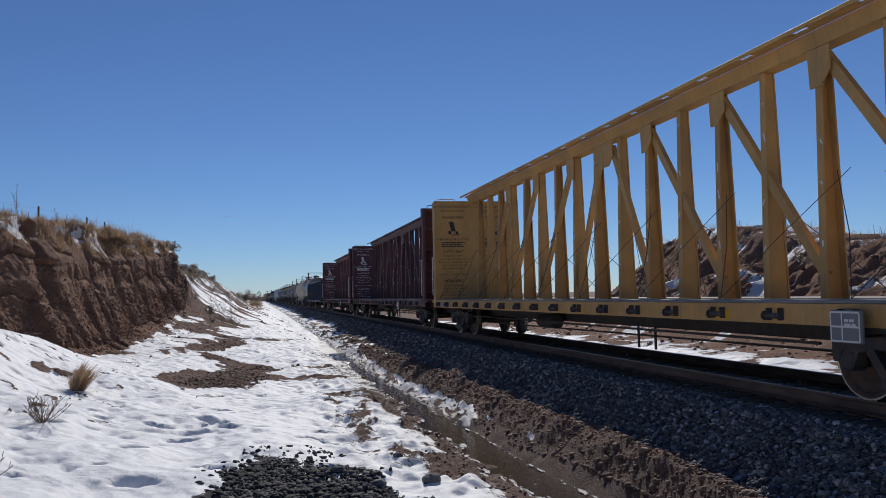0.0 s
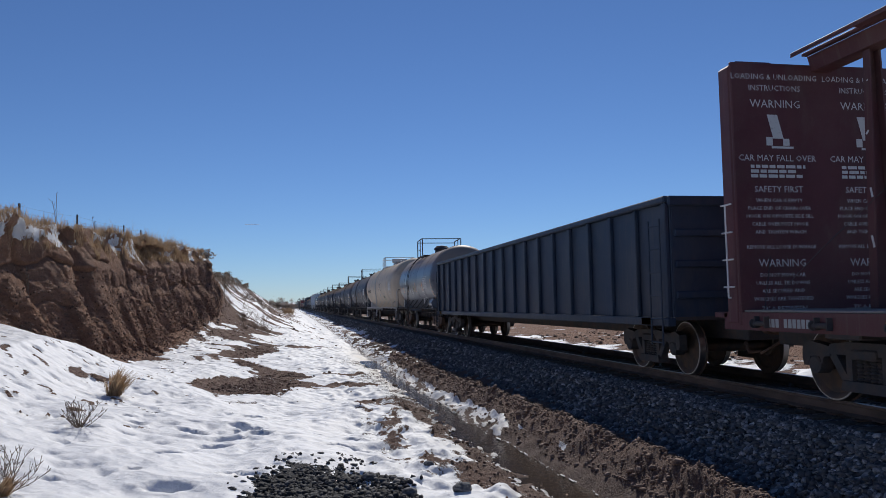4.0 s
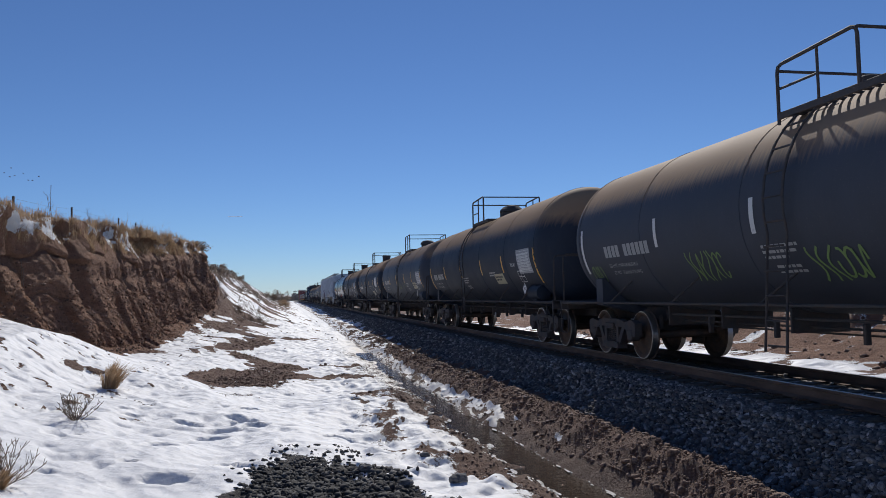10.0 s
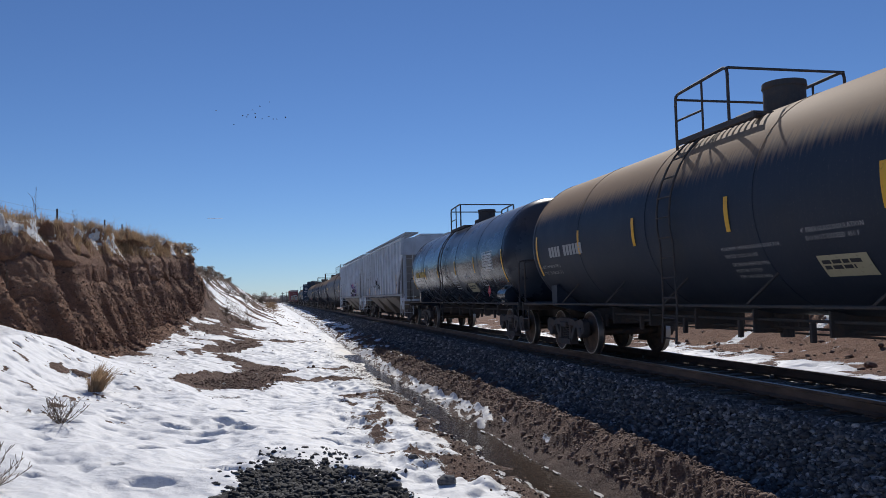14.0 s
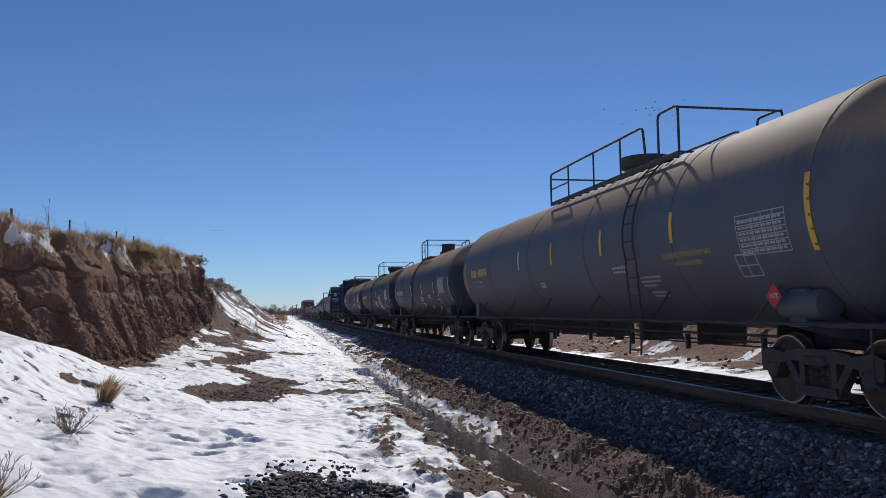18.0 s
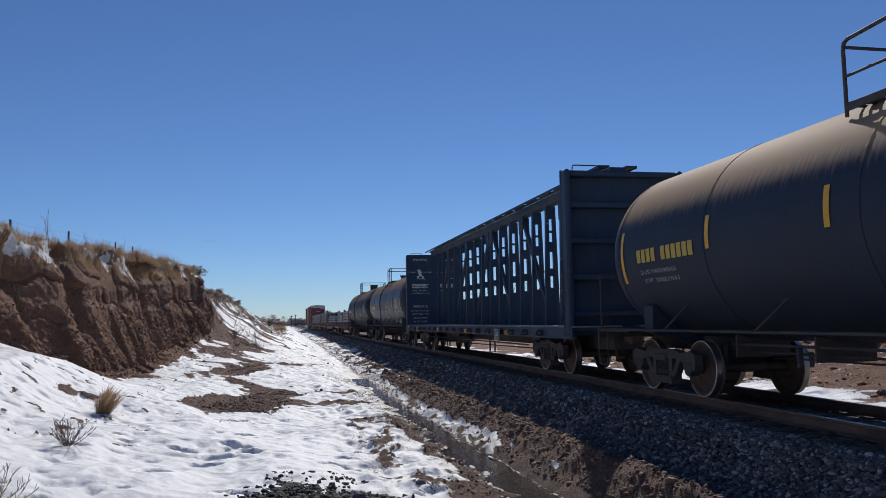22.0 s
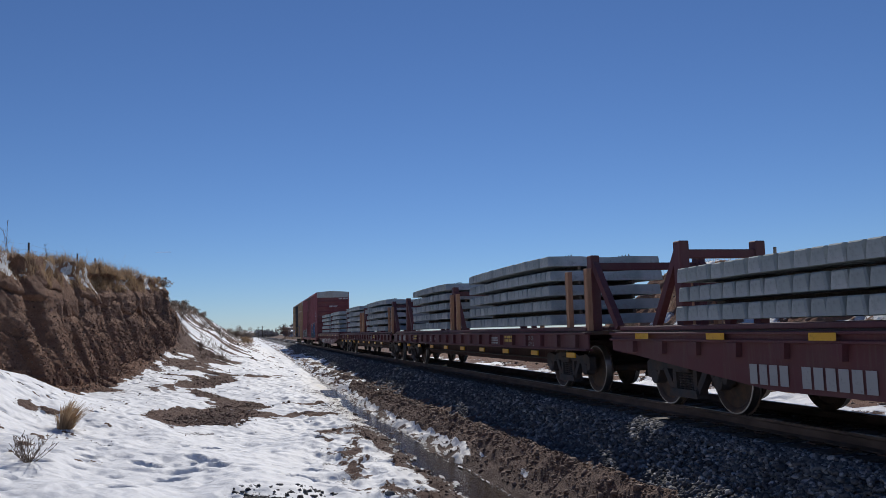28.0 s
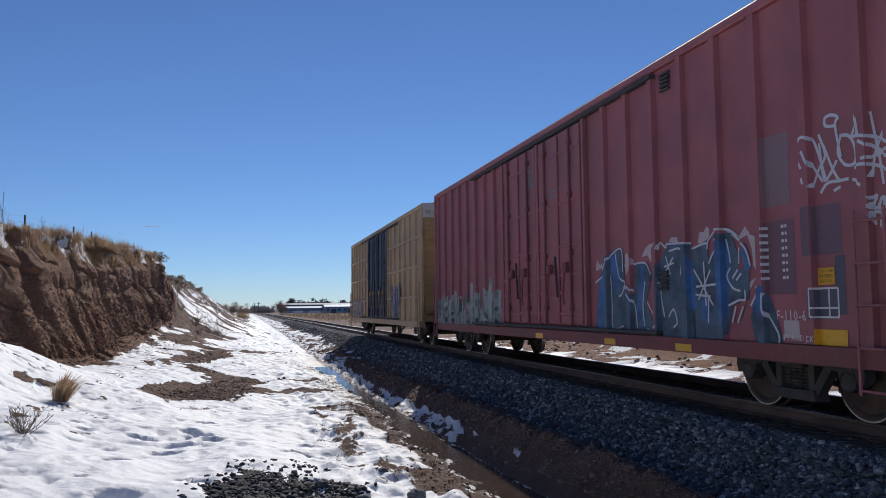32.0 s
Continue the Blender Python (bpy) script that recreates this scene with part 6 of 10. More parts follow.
def tank_car(name, label, near, far, color, rough=0.6, dirt=0.5, radius=1.50, zc=2.42, over=0.95, depth=0.56, dome="round", walk_len=1.25, rail=4.56,
             strips=M_YELLOW, far_strips=None, mark=M_WHITE, chart="lines", card="3082", slip=0.0, white_gear=False, shift=0.0, extra=None, gear=None, band=None, panel=None, bodytext=None, wide_rail=False, spots=None):
    """A tank car. near and far: places of its trucks along the train."""
    mid, hs = (near + far) / 2, (far - near) / 2
    spots = spots or {}
    reach = hs + 2.18
    car = thing(name, label, "tank car", group="train")
    color = tuple(min(0.72, c * k) for c, k in zip(color, (1.3, 1.38, 1.5))) if color[0] < 0.3 else color
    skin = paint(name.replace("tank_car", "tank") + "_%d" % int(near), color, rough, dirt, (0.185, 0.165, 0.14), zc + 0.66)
    frame_mat = gear or M_UNDER
    trim = paint("white_fittings", (0.62, 0.63, 0.62), 0.5, 0.5) if white_gear else M_UNDER
    half, depth = hs + over - 0.26, depth + 0.26
    part("tank", tank_mesh(round(half, 3), radius, depth, zc), skin, car, "", None)
    for y in (-half + 0.02, -half * 0.62, -half * 0.21, half * 0.21, half * 0.62, half - 0.02):
        part("weld_seam", ring(0.03, radius, y, zc), skin, car)
    put = on_tank(radius, zc)
    # sills, saddles, end decks
    for e in (-1, 1):
        g = Geo()
        lo, hi = sorted((e * (hs - 1.0), e * (reach - 0.42)))
        g.box(-0.34, 0.34, lo, hi, 0.72, 1.02, 0.02)
        part("stub_sill", g, M_UNDER, car)
        g = Geo()
        a0 = math.asin(min(0.98, 1.22 / (radius + 0.02)))
        out = [((radius + 0.02) * math.sin(a), zc - (radius + 0.02) * math.cos(a)) for a in np.linspace(-a0, a0, 15)]
        g.sweep(out + [(1.28, out[-1][1] - 0.02), (1.28, 1.04), (0.34, 0.80), (-0.34, 0.80), (-1.28, 1.04), (-1.28, out[0][1] - 0.02)], e * hs - 0.16, e * hs + 0.16)
        part("saddle", g, trim if white_gear else skin, car, "bolster that cradles the tank")
        g = Geo()
        lo, hi = sorted((e * (hs + 0.55), e * (reach - 0.30)))
        g.box(-1.42, 1.42, lo, hi, 1.04, 1.10, 0.01)
        g.box(-1.45, 1.45, e * (reach - 0.33) - 0.03, e * (reach - 0.33) + 0.03, 0.92, 1.12, 0.01)
        part("end_deck", g, trim, car, "narrow steel end platform")
        g = Geo()
        yy = e * (reach - 0.36)
        rails_path([(-1.38, yy, 1.1), (-1.38, yy, 2.16), (-0.2, yy, 2.16), (0.2, yy, 2.16), (1.38, yy, 2.16), (1.38, yy, 1.1)], 0.022, g)
        part("end_handrail", g, trim, car)
        for s in (-1, 1):
            g = Geo()
            yy = e * (reach - 0.55)
            rails_path([(s * 1.44, yy - 0.22, 1.05), (s * 1.44, yy - 0.22, 0.42), (s * 1.44, yy + 0.22, 0.42), (s * 1.44, yy + 0.22, 1.05)], 0.016, g)
            g.tube([(s * 1.44, yy - 0.22, 0.72), (s * 1.44, yy + 0.22, 0.72)], 0.014, 5)
            part("sill_step", g, trim, car)
    g = Geo()
    for s in (-1, 1):
        g.tube([(s * 1.42, -reach + 0.4, 1.08), (s * 1.42, reach - 0.4, 1.08)], 0.022, 6)
        for y in np.linspace(-hs + 0.8, hs - 0.8, 6):
            g.tube([(s * 1.42, y, 1.08), (s * (radius * 0.78), y - 0.42, zc - radius * 0.60)], 0.018, 5)
    part("side_rod", g, trim, car, "thin running rod along the flanks")
    # top platform with railings and fittings
    top = zc + radius
    w, lw = 0.98, walk_len
    zp = top - 0.20
    rail_to = spots.get("rail_to", -lw * 0.22)
    end = -lw * 1.12 if wide_rail else min(-lw * 0.72, rail_to - 0.1)
    for s in (-1, 1):
        plat = Geo()
        for x in (s * w, s * 0.62):
            plat.box(x - 0.02, x + 0.02, end, lw, zp - 0.05, zp + 0.04, 0.005)
        for y in (end * 0.8, lw * 0.8):
            plat.beam((s * 0.9, y, zp), (s * 0.72, y, zc + math.sqrt(radius**2 - 0.72**2) - 0.02), 0.05, 0.05)
        deck = part("top_platform", plat, trim, car, "steel grating platform beside the manway", m=pose(0, shift, 0))
        for y in np.linspace(end, lw, 15):
            g = Geo()
            g.box(s * 0.8 - 0.18, s * 0.8 + 0.18, y - 0.016, y + 0.016, zp, zp + 0.035)
            part("slat", g, trim, deck)
    def pipe(name, pts, r, parent, m=None):
        g = Geo()
        if len(pts) > 2:
            rails_path(pts, r, g)
        else:
            g.tube(pts, r, 6)
        return part(name, g, trim, parent, "bent pipe railing" if name == "safety_railing" else "", m=m)

    at = pose(0, shift, 0)
    for s in (-1, 1):
        x = s * w
        if wide_rail:
            side_rail = pipe("safety_railing", [(x, lw, zp), (x, lw, rail), (x, -lw * 0.68, rail), (x, -lw * 0.72, zp)], 0.024, car, at)
            pipe("mid_rail", [(x, lw, zp + 0.36), (x, lw * 0.6, zp + 0.36)], 0.018, side_rail)
            for q in (0.6, 0.1, -0.35):
                pipe("railing_post", [(x, lw * q, zp), (x, lw * q, rail)], 0.02, side_rail)
            pipe("safety_railing", [(x, -lw * 0.88, zp), (x, -lw * 0.88, rail + 0.08), (x, -lw * 1.12, rail + 0.08), (x, -lw * 1.12, zp)], 0.024, car, at)
        else:
            side_rail = pipe("safety_railing", [(x, lw, zp - 0.12), (x, lw, rail - 0.05), (x, rail_to, rail), (x, rail_to, zp)], 0.026, car, at)
            pipe("mid_rail", [(x, lw, zp + 0.36), (x, lw * 0.35, zp + 0.36)], 0.018, side_rail)
            pipe("railing_post", [(x, lw * 0.35, zp), (x, lw * 0.35, rail - 0.03)], 0.02, side_rail)
    for y, z in ((lw, rail - 0.12), (-lw * 1.12 if wide_rail else rail_to, rail + 0.04 if wide_rail else rail - 0.02)):
        pipe("end_rail", [(-w, y, z), (-0.3, y, z), (0.3, y, z), (w, y, z)], 0.02, car, at)
    g = Geo()
    fit = Geo()
    if dome == "round":
        g.turn([(top - 0.06, 0.34), (top + 0.10, 0.34), (top + 0.12, 0.40), (top + 0.20, 0.38), (top + 0.30, 0.26), (top + 0.34, 0.04)], 22, "z", y=-0.25)
        fit.turn([(top, 0.13), (top + 0.22, 0.13), (top + 0.24, 0.10)], 12, "z", y=0.75)
    elif dome == "tub":
        g.turn([(top - 0.05, 0.42), (top + 0.12, 0.42), (top + 0.14, 0.50), (top + 0.36, 0.52), (top + 0.38, 0.42)], 24, "z", y=-0.15)
        fit.turn([(top, 0.16), (top + 0.2, 0.16), (top + 0.22, 0.02)], 12, "z", y=-0.95)
    elif dome == "drum":
        g.turn([(top - 0.06, 0.30), (top + 0.34, 0.30), (top + 0.36, 0.32), (top + 0.44, 0.31), (top + 0.46, 0.05)], 22, "z", y=-0.2)
        fit.box(-0.2, 0.2, 0.35, 0.8, top - 0.05, top + 0.16, 0.02)
    else:
        g.turn([(top - 0.06, 0.28), (top + 0.12, 0.28), (top + 0.15, 0.33), (top + 0.20, 0.33), (top + 0.22, 0.05)], 20, "z", y=0.35)
        fit.box(-0.16, 0.16, -0.75, -0.35, top - 0.05, top + 0.18, 0.02)
        part("safety_valve", Geo().turn([(top, 0.10), (top + 0.28, 0.10), (top + 0.3, 0.02)], 10, "z", y=-0.9), trim, car, m=pose(0, shift, 0))
        for k in range(6):
            bolt = Geo().turn([(top + 0.1, 0.03), (top + 0.25, 0.03)], 6, "z", x=0.3 * math.cos(k), y=0.35 + 0.3 * math.sin(k))
            part("manway_bolt", bolt, trim, car, m=pose(0, shift, 0))
    part("valve_housing", fit, trim, car, m=pose(0, shift, 0))
    shift += spots.get("dome", 0.0)
    part("manway", g, trim if dome in ("tub", "drum") or not white_gear else skin, car, "round manway on the tank's top", m=pose(0, shift, 0))
    shift -= spots.get("dome", 0.0)
    # ladder on both flanks
    for s in (-1, 1):
        g = Geo()
        y0 = spots.get("ladder", lw * 0.55 if not slip else slip)
        for e in (-0.2, 0.2):
            arc = [(s * (radius + 0.09) * math.cos(a), y0 + e, zc + (radius + 0.09) * math.sin(a)) for a in np.linspace(1.0, -0.25, 9)]
            g.tube(arc + [(s * 1.52, y0 + e * 1.05, 1.1), (s * 1.56, y0 + e * 1.1, 0.50)], 0.018, 6)
        for k in range(11):
            z = 0.58 + 0.31 * k
            c = (z - zc) / (radius + 0.09)
            x = (radius + 0.09) * math.sqrt(max(0, 1 - c * c)) if z > zc - 0.4 else 1.53
            g.tube([(s * x, y0 - 0.2, z), (s * x, y0 + 0.2, z)], 0.014, 5)
        part("ladder", g, trim, car, m=pose(0, shift, 0))
    # brake gear, pipes and the bottom outlet below
    g = Geo()
    g.turn([(-0.4, 0.05), (-0.38, 0.19), (0.38, 0.19), (0.4, 0.05)], 14, "y", x=-1.18, y=-half + 0.62, z=1.31)
    part("air_reservoir", g, skin, car, "small cylindrical air reservoir", smooth=True)
    g = Geo()
    g.tube([(-0.5, -hs + 1.3, 0.86), (-0.5, hs - 1.3, 0.86)], 0.022, 6)
    g.tube([(-0.25, -hs + 1.2, 0.74), (-0.28, hs - 1.2, 0.74)], 0.018, 6)
    g.tube([(0.3, -hs + 1.2, 0.62), (0.3, hs - 1.2, 0.62)], 0.016, 6)
    for y in np.linspace(-hs + 1.5, hs - 1.5, 7):
        g.box(-0.56, 0.36, y - 0.02, y + 0.02, 0.66, zc - radius + 0.08, 0.005)
        g.box(-0.60, -0.52, y + 0.3, y + 0.36, 0.58, 0.84, 0.01)
    part("brake_piping", g, M_UNDER, car)
    g = Geo()
    g.turn([(0.58, 0.10), (0.72, 0.11), (0.74, 0.17), (0.80, 0.17), (0.82, 0.22), (zc - radius + 0.08, 0.26)], 16, "z")
    g.box(-0.4, 0.05, -0.03, 0.03, 0.66, 0.72, 0.01)
    part("outlet_valve", g, M_UNDER, car)
    add_couplers(car, reach)
    for e in (-1, 1):
        add_truck(car, e * hs, mid + e * hs, frame_mat)
    # tape, marks and placards on the near flank
    fs = far_strips or strips
    tape, tape_v = spots.get("tape", (-half * 0.57, -half * 0.22, half * 0.19, half * 0.56)), spots.get("tape_v", -0.18)
    for k, u in enumerate((-half + 0.2, *tape, half - 0.04)):
        g = Geo()
        at_end = k in (0, len(tape) + 1)
        patch_on(g, u - 0.05, tape_v - 0.62 if at_end else tape_v - 0.24, 0.10, 0.92 if at_end else 0.48, put, 8)
        part("reflective_strip", g, fs if k in spots.get("pale", (0, 1)) else strips, car, "upright strip of reflective tape")
    g = Geo()
    u0, mv = spots.get("mark", (-half + 1.0, -0.32))
    bars(g, u0, mv, 0.22, "XXXX XXXXXX", put)
    tagged(part("owner_mark", g, M_FADED if mark is M_WHITE else mark, car, "reporting mark painted on the flank"), kind="stuff")
    g = Geo()
    if bodytext:
        for (u, v, text, size) in bodytext:
            letters(g, u, v, text, size, put)
    else:
        letters(g, u0 + 0.05, mv - 0.2, "LD LMT 190400LB 86350KG", 0.075, put)
        letters(g, u0 + 0.12, mv - 0.35, "LT WT   72600LB 32950KG", 0.075, put)
        tu, tv = spots.get("text", (half * 0.09, -0.55))
        rows_of_bars(g, tu, tv, (0.75, 0.7, 0.5), 0.042, put, 1.9)
        rows_of_bars(g, tu + 0.15, tv - 0.30, (0.5, 0.55), 0.042, put, 1.9)
        if not slip:
            rows_of_bars(g, half * 0.35, -0.52, (0.7, 0.6), 0.042, put, 1.9)
    tagged(part("stencil", g, M_FADED, car), kind="stuff")
    g = Geo()
    uc, cv = spots.get("chart", (half - 1.52, -0.40))
    if panel is not None:
        pg = Geo()
        patch_on(pg, uc - 0.58, cv - 0.06, 1.16, 0.64, on_tank(radius, zc, 0.005))
        part("data_panel", pg, panel, car)
    frame_lines(g, uc - 0.53, cv, 1.06, 0.53, 0.014, put, (0.15, 0.3, 0.45, 0.6, 0.75, 0.88), (0.34, 0.55, 0.78))
    for k in range(6):
        rows_of_bars(g, uc - 0.49, cv + 0.03 + 0.079 * k, (0.95,), 0.035, put)
    frame_lines(g, uc - 1.1 if "chart" not in spots else half - 1.72, -0.86, 0.46, 0.32, 0.02, put, (0.5,), (0.45,))
    tagged(part("data_chart", g, {"lines": mark, "faded": M_FADED, "dull": M_PANEL}.get(chart, M_WHITE), car, "stencilled table of test dates"), kind="stuff")
    pu = half - (0.9 if "chart" in spots else 1.4)
    g = Geo()
    diamond(g, pu, 1.42, 0.165, on_side(-1.46))
    red = card in ("1075", "1993")
    part("placard", g, M_RED if red else M_WHITE, car, "red hazard placard" if red else "white hazard placard with a number")
    g = Geo()
    letters(g, pu, 1.39, card, 0.07, on_side(-1.463), True)
    if not red:
        for k in range(4):
            patch_on(g, pu - 0.12 + 0.07 * k, 1.49, 0.028, 0.04 if k in (0, 3) else 0.08, on_side(-1.463), 1)
    tagged(part("placard_writing", g, M_WHITE if red else M_BLACK, car), kind="stuff")
    g = Geo()
    lu, lv, lww, lh = (*spots.get("label", (half * 0.35, -1.08)), *spots.get("label_size", (0.98, 0.33))) if not slip else (-0.18, -0.5, 0.52, 0.26)
    patch_on(g, lu, lv, lww, lh, on_tank(radius, zc, 0.006))
    part("emergency_label", g, M_CREAM, car, "cream sticker with emergency lines")
    g = Geo()
    rows_of_bars(g, lu + 0.06 * lww, lv + lh * 0.62, (lww * 0.8, lww * 0.62), lh * 0.17, on_tank(radius, zc, 0.009))
    part("label_lines", g, M_BLACK, car)
    g = Geo()
    pe = lambda u, v: (u, -half - depth * max(0, 1 - (math.hypot(u, v - zc) / radius) ** 2.2) ** (1 / 2.2) - 0.012, v)
    bars(g, -0.55, zc + 0.42, 0.10, "XXXX XXXXXX", pe)
    rows_of_bars(g, -0.5, zc + 0.25, (0.6, 0.5), 0.05, pe)
    tagged(part("end_mark", g, M_FADED if mark is M_WHITE else mark, car), kind="stuff")
    if band:
        part("ladder_band", ring(0.11, radius, lw * 0.94, zc, 0.012), band, car, "paler steel band around the tank")
        g = Geo()
        patch_on(g, -half + 0.5, -0.78, 2 * half - 1.0, 0.74, on_tank(radius, zc, 0.004), 10)
        part("repainted_band", g, paint("repaint_grey", (0.058, 0.06, 0.066), 0.6, 0.35), car, "long strip of fresher grey paint")
    if extra:
        extra(car, half, radius, zc, put)
    return car, mid


def centre_beam_car(name, label, near, far, color, ink, slots=False, dirt=0.6, text="full", board_at=-6.5):
    mid, hs = (near + far) / 2, (far - near) / 2
    reach = hs + 3.15
    inner = 11.15 if slots else hs + 1.93
    slip = 0.31 if slots else 0.0  # the body lies off the middle of its trucks
    car = thing(name, label, "flat car", group="train")
    skin = paint("paint_" + name + "_%d" % int(near), color, 0.6, dirt)
    bays, step, centre = (17, 1.228, -0.28) if slots else (18, 1.215, -0.2)
    row = [centre + step * (k - (bays - 1) / 2) for k in range(bays)]
    # deck, sills and stake pockets
    for s in (-1, 1):
        g = Geo()
        g.sweep([(s * 1.40, 1.10), (s * 1.40, 0.86), (s * 1.30, 0.86), (s * 1.30, 0.885), (s * 1.365, 0.895), (s * 1.365, 1.06), (s * 1.2, 1.06), (s * 1.2, 1.10)][::s], -inner - 0.45, inner + 0.45)
        part("side_sill", g, skin, car, "long side sill")
        g = Geo()
        g.box(min(s * 0.22, s * 1.36), max(s * 0.22, s * 1.36), -inner - 0.4, inner + 0.4, 1.102, 1.13, 0.006)
        part("deck", g, paint("deck_grey_tan", (0.36, 0.33, 0.29), 0.75, 0.5), car, "pale worn steel deck")
        for k in range(bays):
            y = row[k] + step * 0.42
            g = Geo()
            lo, hi = sorted((s * 1.40, s * 1.48))
            for e in (-0.12, 0.10):
                g.box(lo, hi, y + e, y + e + 0.02, 0.90, 1.05, 0.004)
            g.turn([(y - 0.10, 0.035), (y + 0.16, 0.035), (y + 0.162, 0.062), (y + 0.185, 0.062), (y + 0.187, 0.01)], 10, "y", x=s * 1.445, z=0.955)
            part("winch", g, M_UNDER, car, "small strap winch bolted to the sill")
    g = Geo()
    g.box(-0.35, 0.35, -reach + 0.45, reach - 0.45, 0.60, 1.08, 0.02)
    for e in (-1, 1):
        g.box(-1.36, 1.36, e * hs - slip - 0.3, e * hs - slip + 0.3, 0.80, 1.08, 0.02)
    part("centre_sill", g, M_UNDER, car)
    # posts
    for k in range(bays):
        y = row[k]
        g = Geo()
        if slots:
            # two legs tied by battens, so that the sky shows between
            levels = ((1.12, 2.18), (2.50, 2.72), (3.19, 3.47), (3.74, 3.80), (4.13, 4.48))
            wide = lambda z: 2 * (0.21 - 0.08 * (z - 1.12) / 3.36)
            g.beam((0, y, 1.12), (0, y, 2.18), wide(1.12), wide(2.18), (1, 0, 0), 0.09, 0.09)
            post = part("post", g, skin, car, "tapered slotted post")
            for e in (-1, 1):
                g = Geo()
                g.beam((e * 0.135, y, 1.12), (e * 0.098, y, 4.48), 0.155, 0.078, (1, 0, 0), 0.12, 0.12)
                part("leg", g, skin, post)
            for z0, z1 in levels[1:]:
                g = Geo()
                g.beam((0, y, z0), (0, y, z1), wide(z0), wide(z1), (1, 0, 0), 0.09, 0.09)
                part("batten", g, skin, post)
        else:
            back = 0.055 if k % 2 else 0.0  # every other post is a channel that opens to the front
            g.beam((0, y + back, 1.12), (0, y + back, 4.49), 0.30, 0.13, (1, 0, 0), 0.02 if k % 2 else 0.10, 0.02 if k % 2 else 0.08)
            post = part("post", g, skin, car, "tapered beam post")
            for e in (-1, 1):
                g = Geo()
                g.beam((e * 0.158, y, 1.12), (e * 0.073, y, 4.49), 0.022, 0.022, (1, 0, 0), 0.145, 0.125)
                part("flange", g, skin, post)
        g = Geo()
        rng = random.Random(k)
        for j in range(4):
            z = 1.9 + 0.72 * j + rng.uniform(-0.15, 0.15)
            x = -(0.19 if slots else 0.165) + 0.09 * (z - 1.12) / 3.24
            g.beam((x, y - rng.uniform(-0.06, 0.06), z), (x, y, z + rng.uniform(0.04, 0.16)), 0.02, 0.02, (1, 0, 0), 0.035, 0.03)
        tagged(part("worn_patch", g, M_WHITE, car, "bare scuffed spots on a post"), kind="stuff")
    # diagonals, their tops towards the car's middle
    for e in (-1, 1):
        for k0, k1 in ((0.25 if e > 0 else 0, 2), (3, 5), (6, 8)) if slots else ((0.1, 1.5), (1.5, 3.5), (3.5, 5.5), (5.5, 7.5)):
            y0, y1 = centre + e * step * k0, centre + e * step * k1
            g = Geo()
            g.beam((-0.06, y0 + e * 0.14, 4.36), (-0.06, y1 - e * 0.05, 1.45), 0.09, 0.09, (1, 0, 0), 0.15, 0.15)
            g.plate([(y0 - e * 0.13, 4.48), (y0 + e * 0.30, 4.48), (y0 + e * 0.30, 4.15), (y0 + e * 0.1, 3.96), (y0 - e * 0.10, 3.96)][::e], -0.155, -0.13)
            part("diagonal_brace", g, skin, car)
    # top chord with slotted flanges
    g = Geo()
    g.sweep([(-0.14, 4.50), (0.14, 4.50), (0.20, 4.71), (-0.20, 4.71)], -inner, inner)
    part("top_chord", g, skin, car, "heavy top chord")
    for s in (-1, 1):
        g = Geo()
        for x0, x1 in ((0.20, 0.29), (0.42, 0.47)):
            g.box(min(s * x0, s * x1), max(s * x0, s * x1), -inner, inner, 4.712, 4.752, 0.006)
        for k in range(bays):
            y = row[k] - step / 2
            g.box(min(s * 0.285, s * 0.425), max(s * 0.285, s * 0.425), y - step / 2 + 0.17 if k else -inner, y + step / 2 - 0.17, 4.715, 4.749, 0.004)
        g.box(min(s * 0.45, s * 0.47), max(s * 0.45, s * 0.47), -inner, inner, 4.69, 4.715, 0.004)
        part("chord_flange", g, skin, car)
    # tie-down cables in crosses
    for k in range(1, bays, 2):
        y = row[k] + step * 0.42
        g = Geo()
        for e in (-1, 1):
            g.tube([(-1.38, y, 1.16), (-0.9, y + e * step * 0.45, 1.9), (-0.36, y + e * step * 1.1, 2.75)], 0.0065, 4, False)
            g.tube([(1.38, y, 1.16), (0.9, y + e * step * 0.45, 1.9), (0.36, y + e * step * 1.1, 2.75)], 0.0065, 4, False)
        part("tie_down_cable", g, M_UNDER, car)
    # bulkheads
    for e in (-1, 1):
        yi, yo = e * inner, e * (inner + 0.36)
        bulk = Geo()
        bulk.box(-1.415, 1.415, min(yi, yi + e * 0.05), max(yi, yi + e * 0.05), 0.92, 4.60, 0.02)
        head = part("bulkhead", bulk, skin, car, "tall end bulkhead")
        for s in (-1, 1):
            g = Geo()
            g.box(min(s * 1.41, s * 1.28), max(s * 1.41, s * 1.28), min(yi + e * 0.052, yo), max(yi + e * 0.052, yo), 0.92, 4.58, 0.04)
            part("corner_post", g, skin, head)
            g = Geo()
            rails_path([(s * 1.43, yi + e * 0.2, 1.3), (s * 1.47, yi + e * 0.2, 1.3), (s * 1.47, yi + e * 0.2, 2.6), (s * 1.43, yi + e * 0.2, 2.6)], 0.014, g)
            for z in (1.45, 1.83, 2.21, 2.6):
                g.tube([(s * 1.46, yi + e * 0.06, z), (s * 1.46, yi + e * 0.32, z)], 0.013, 5)
            part("grab_iron", g, M_WHITE if text == "full" and not slots else skin, head)
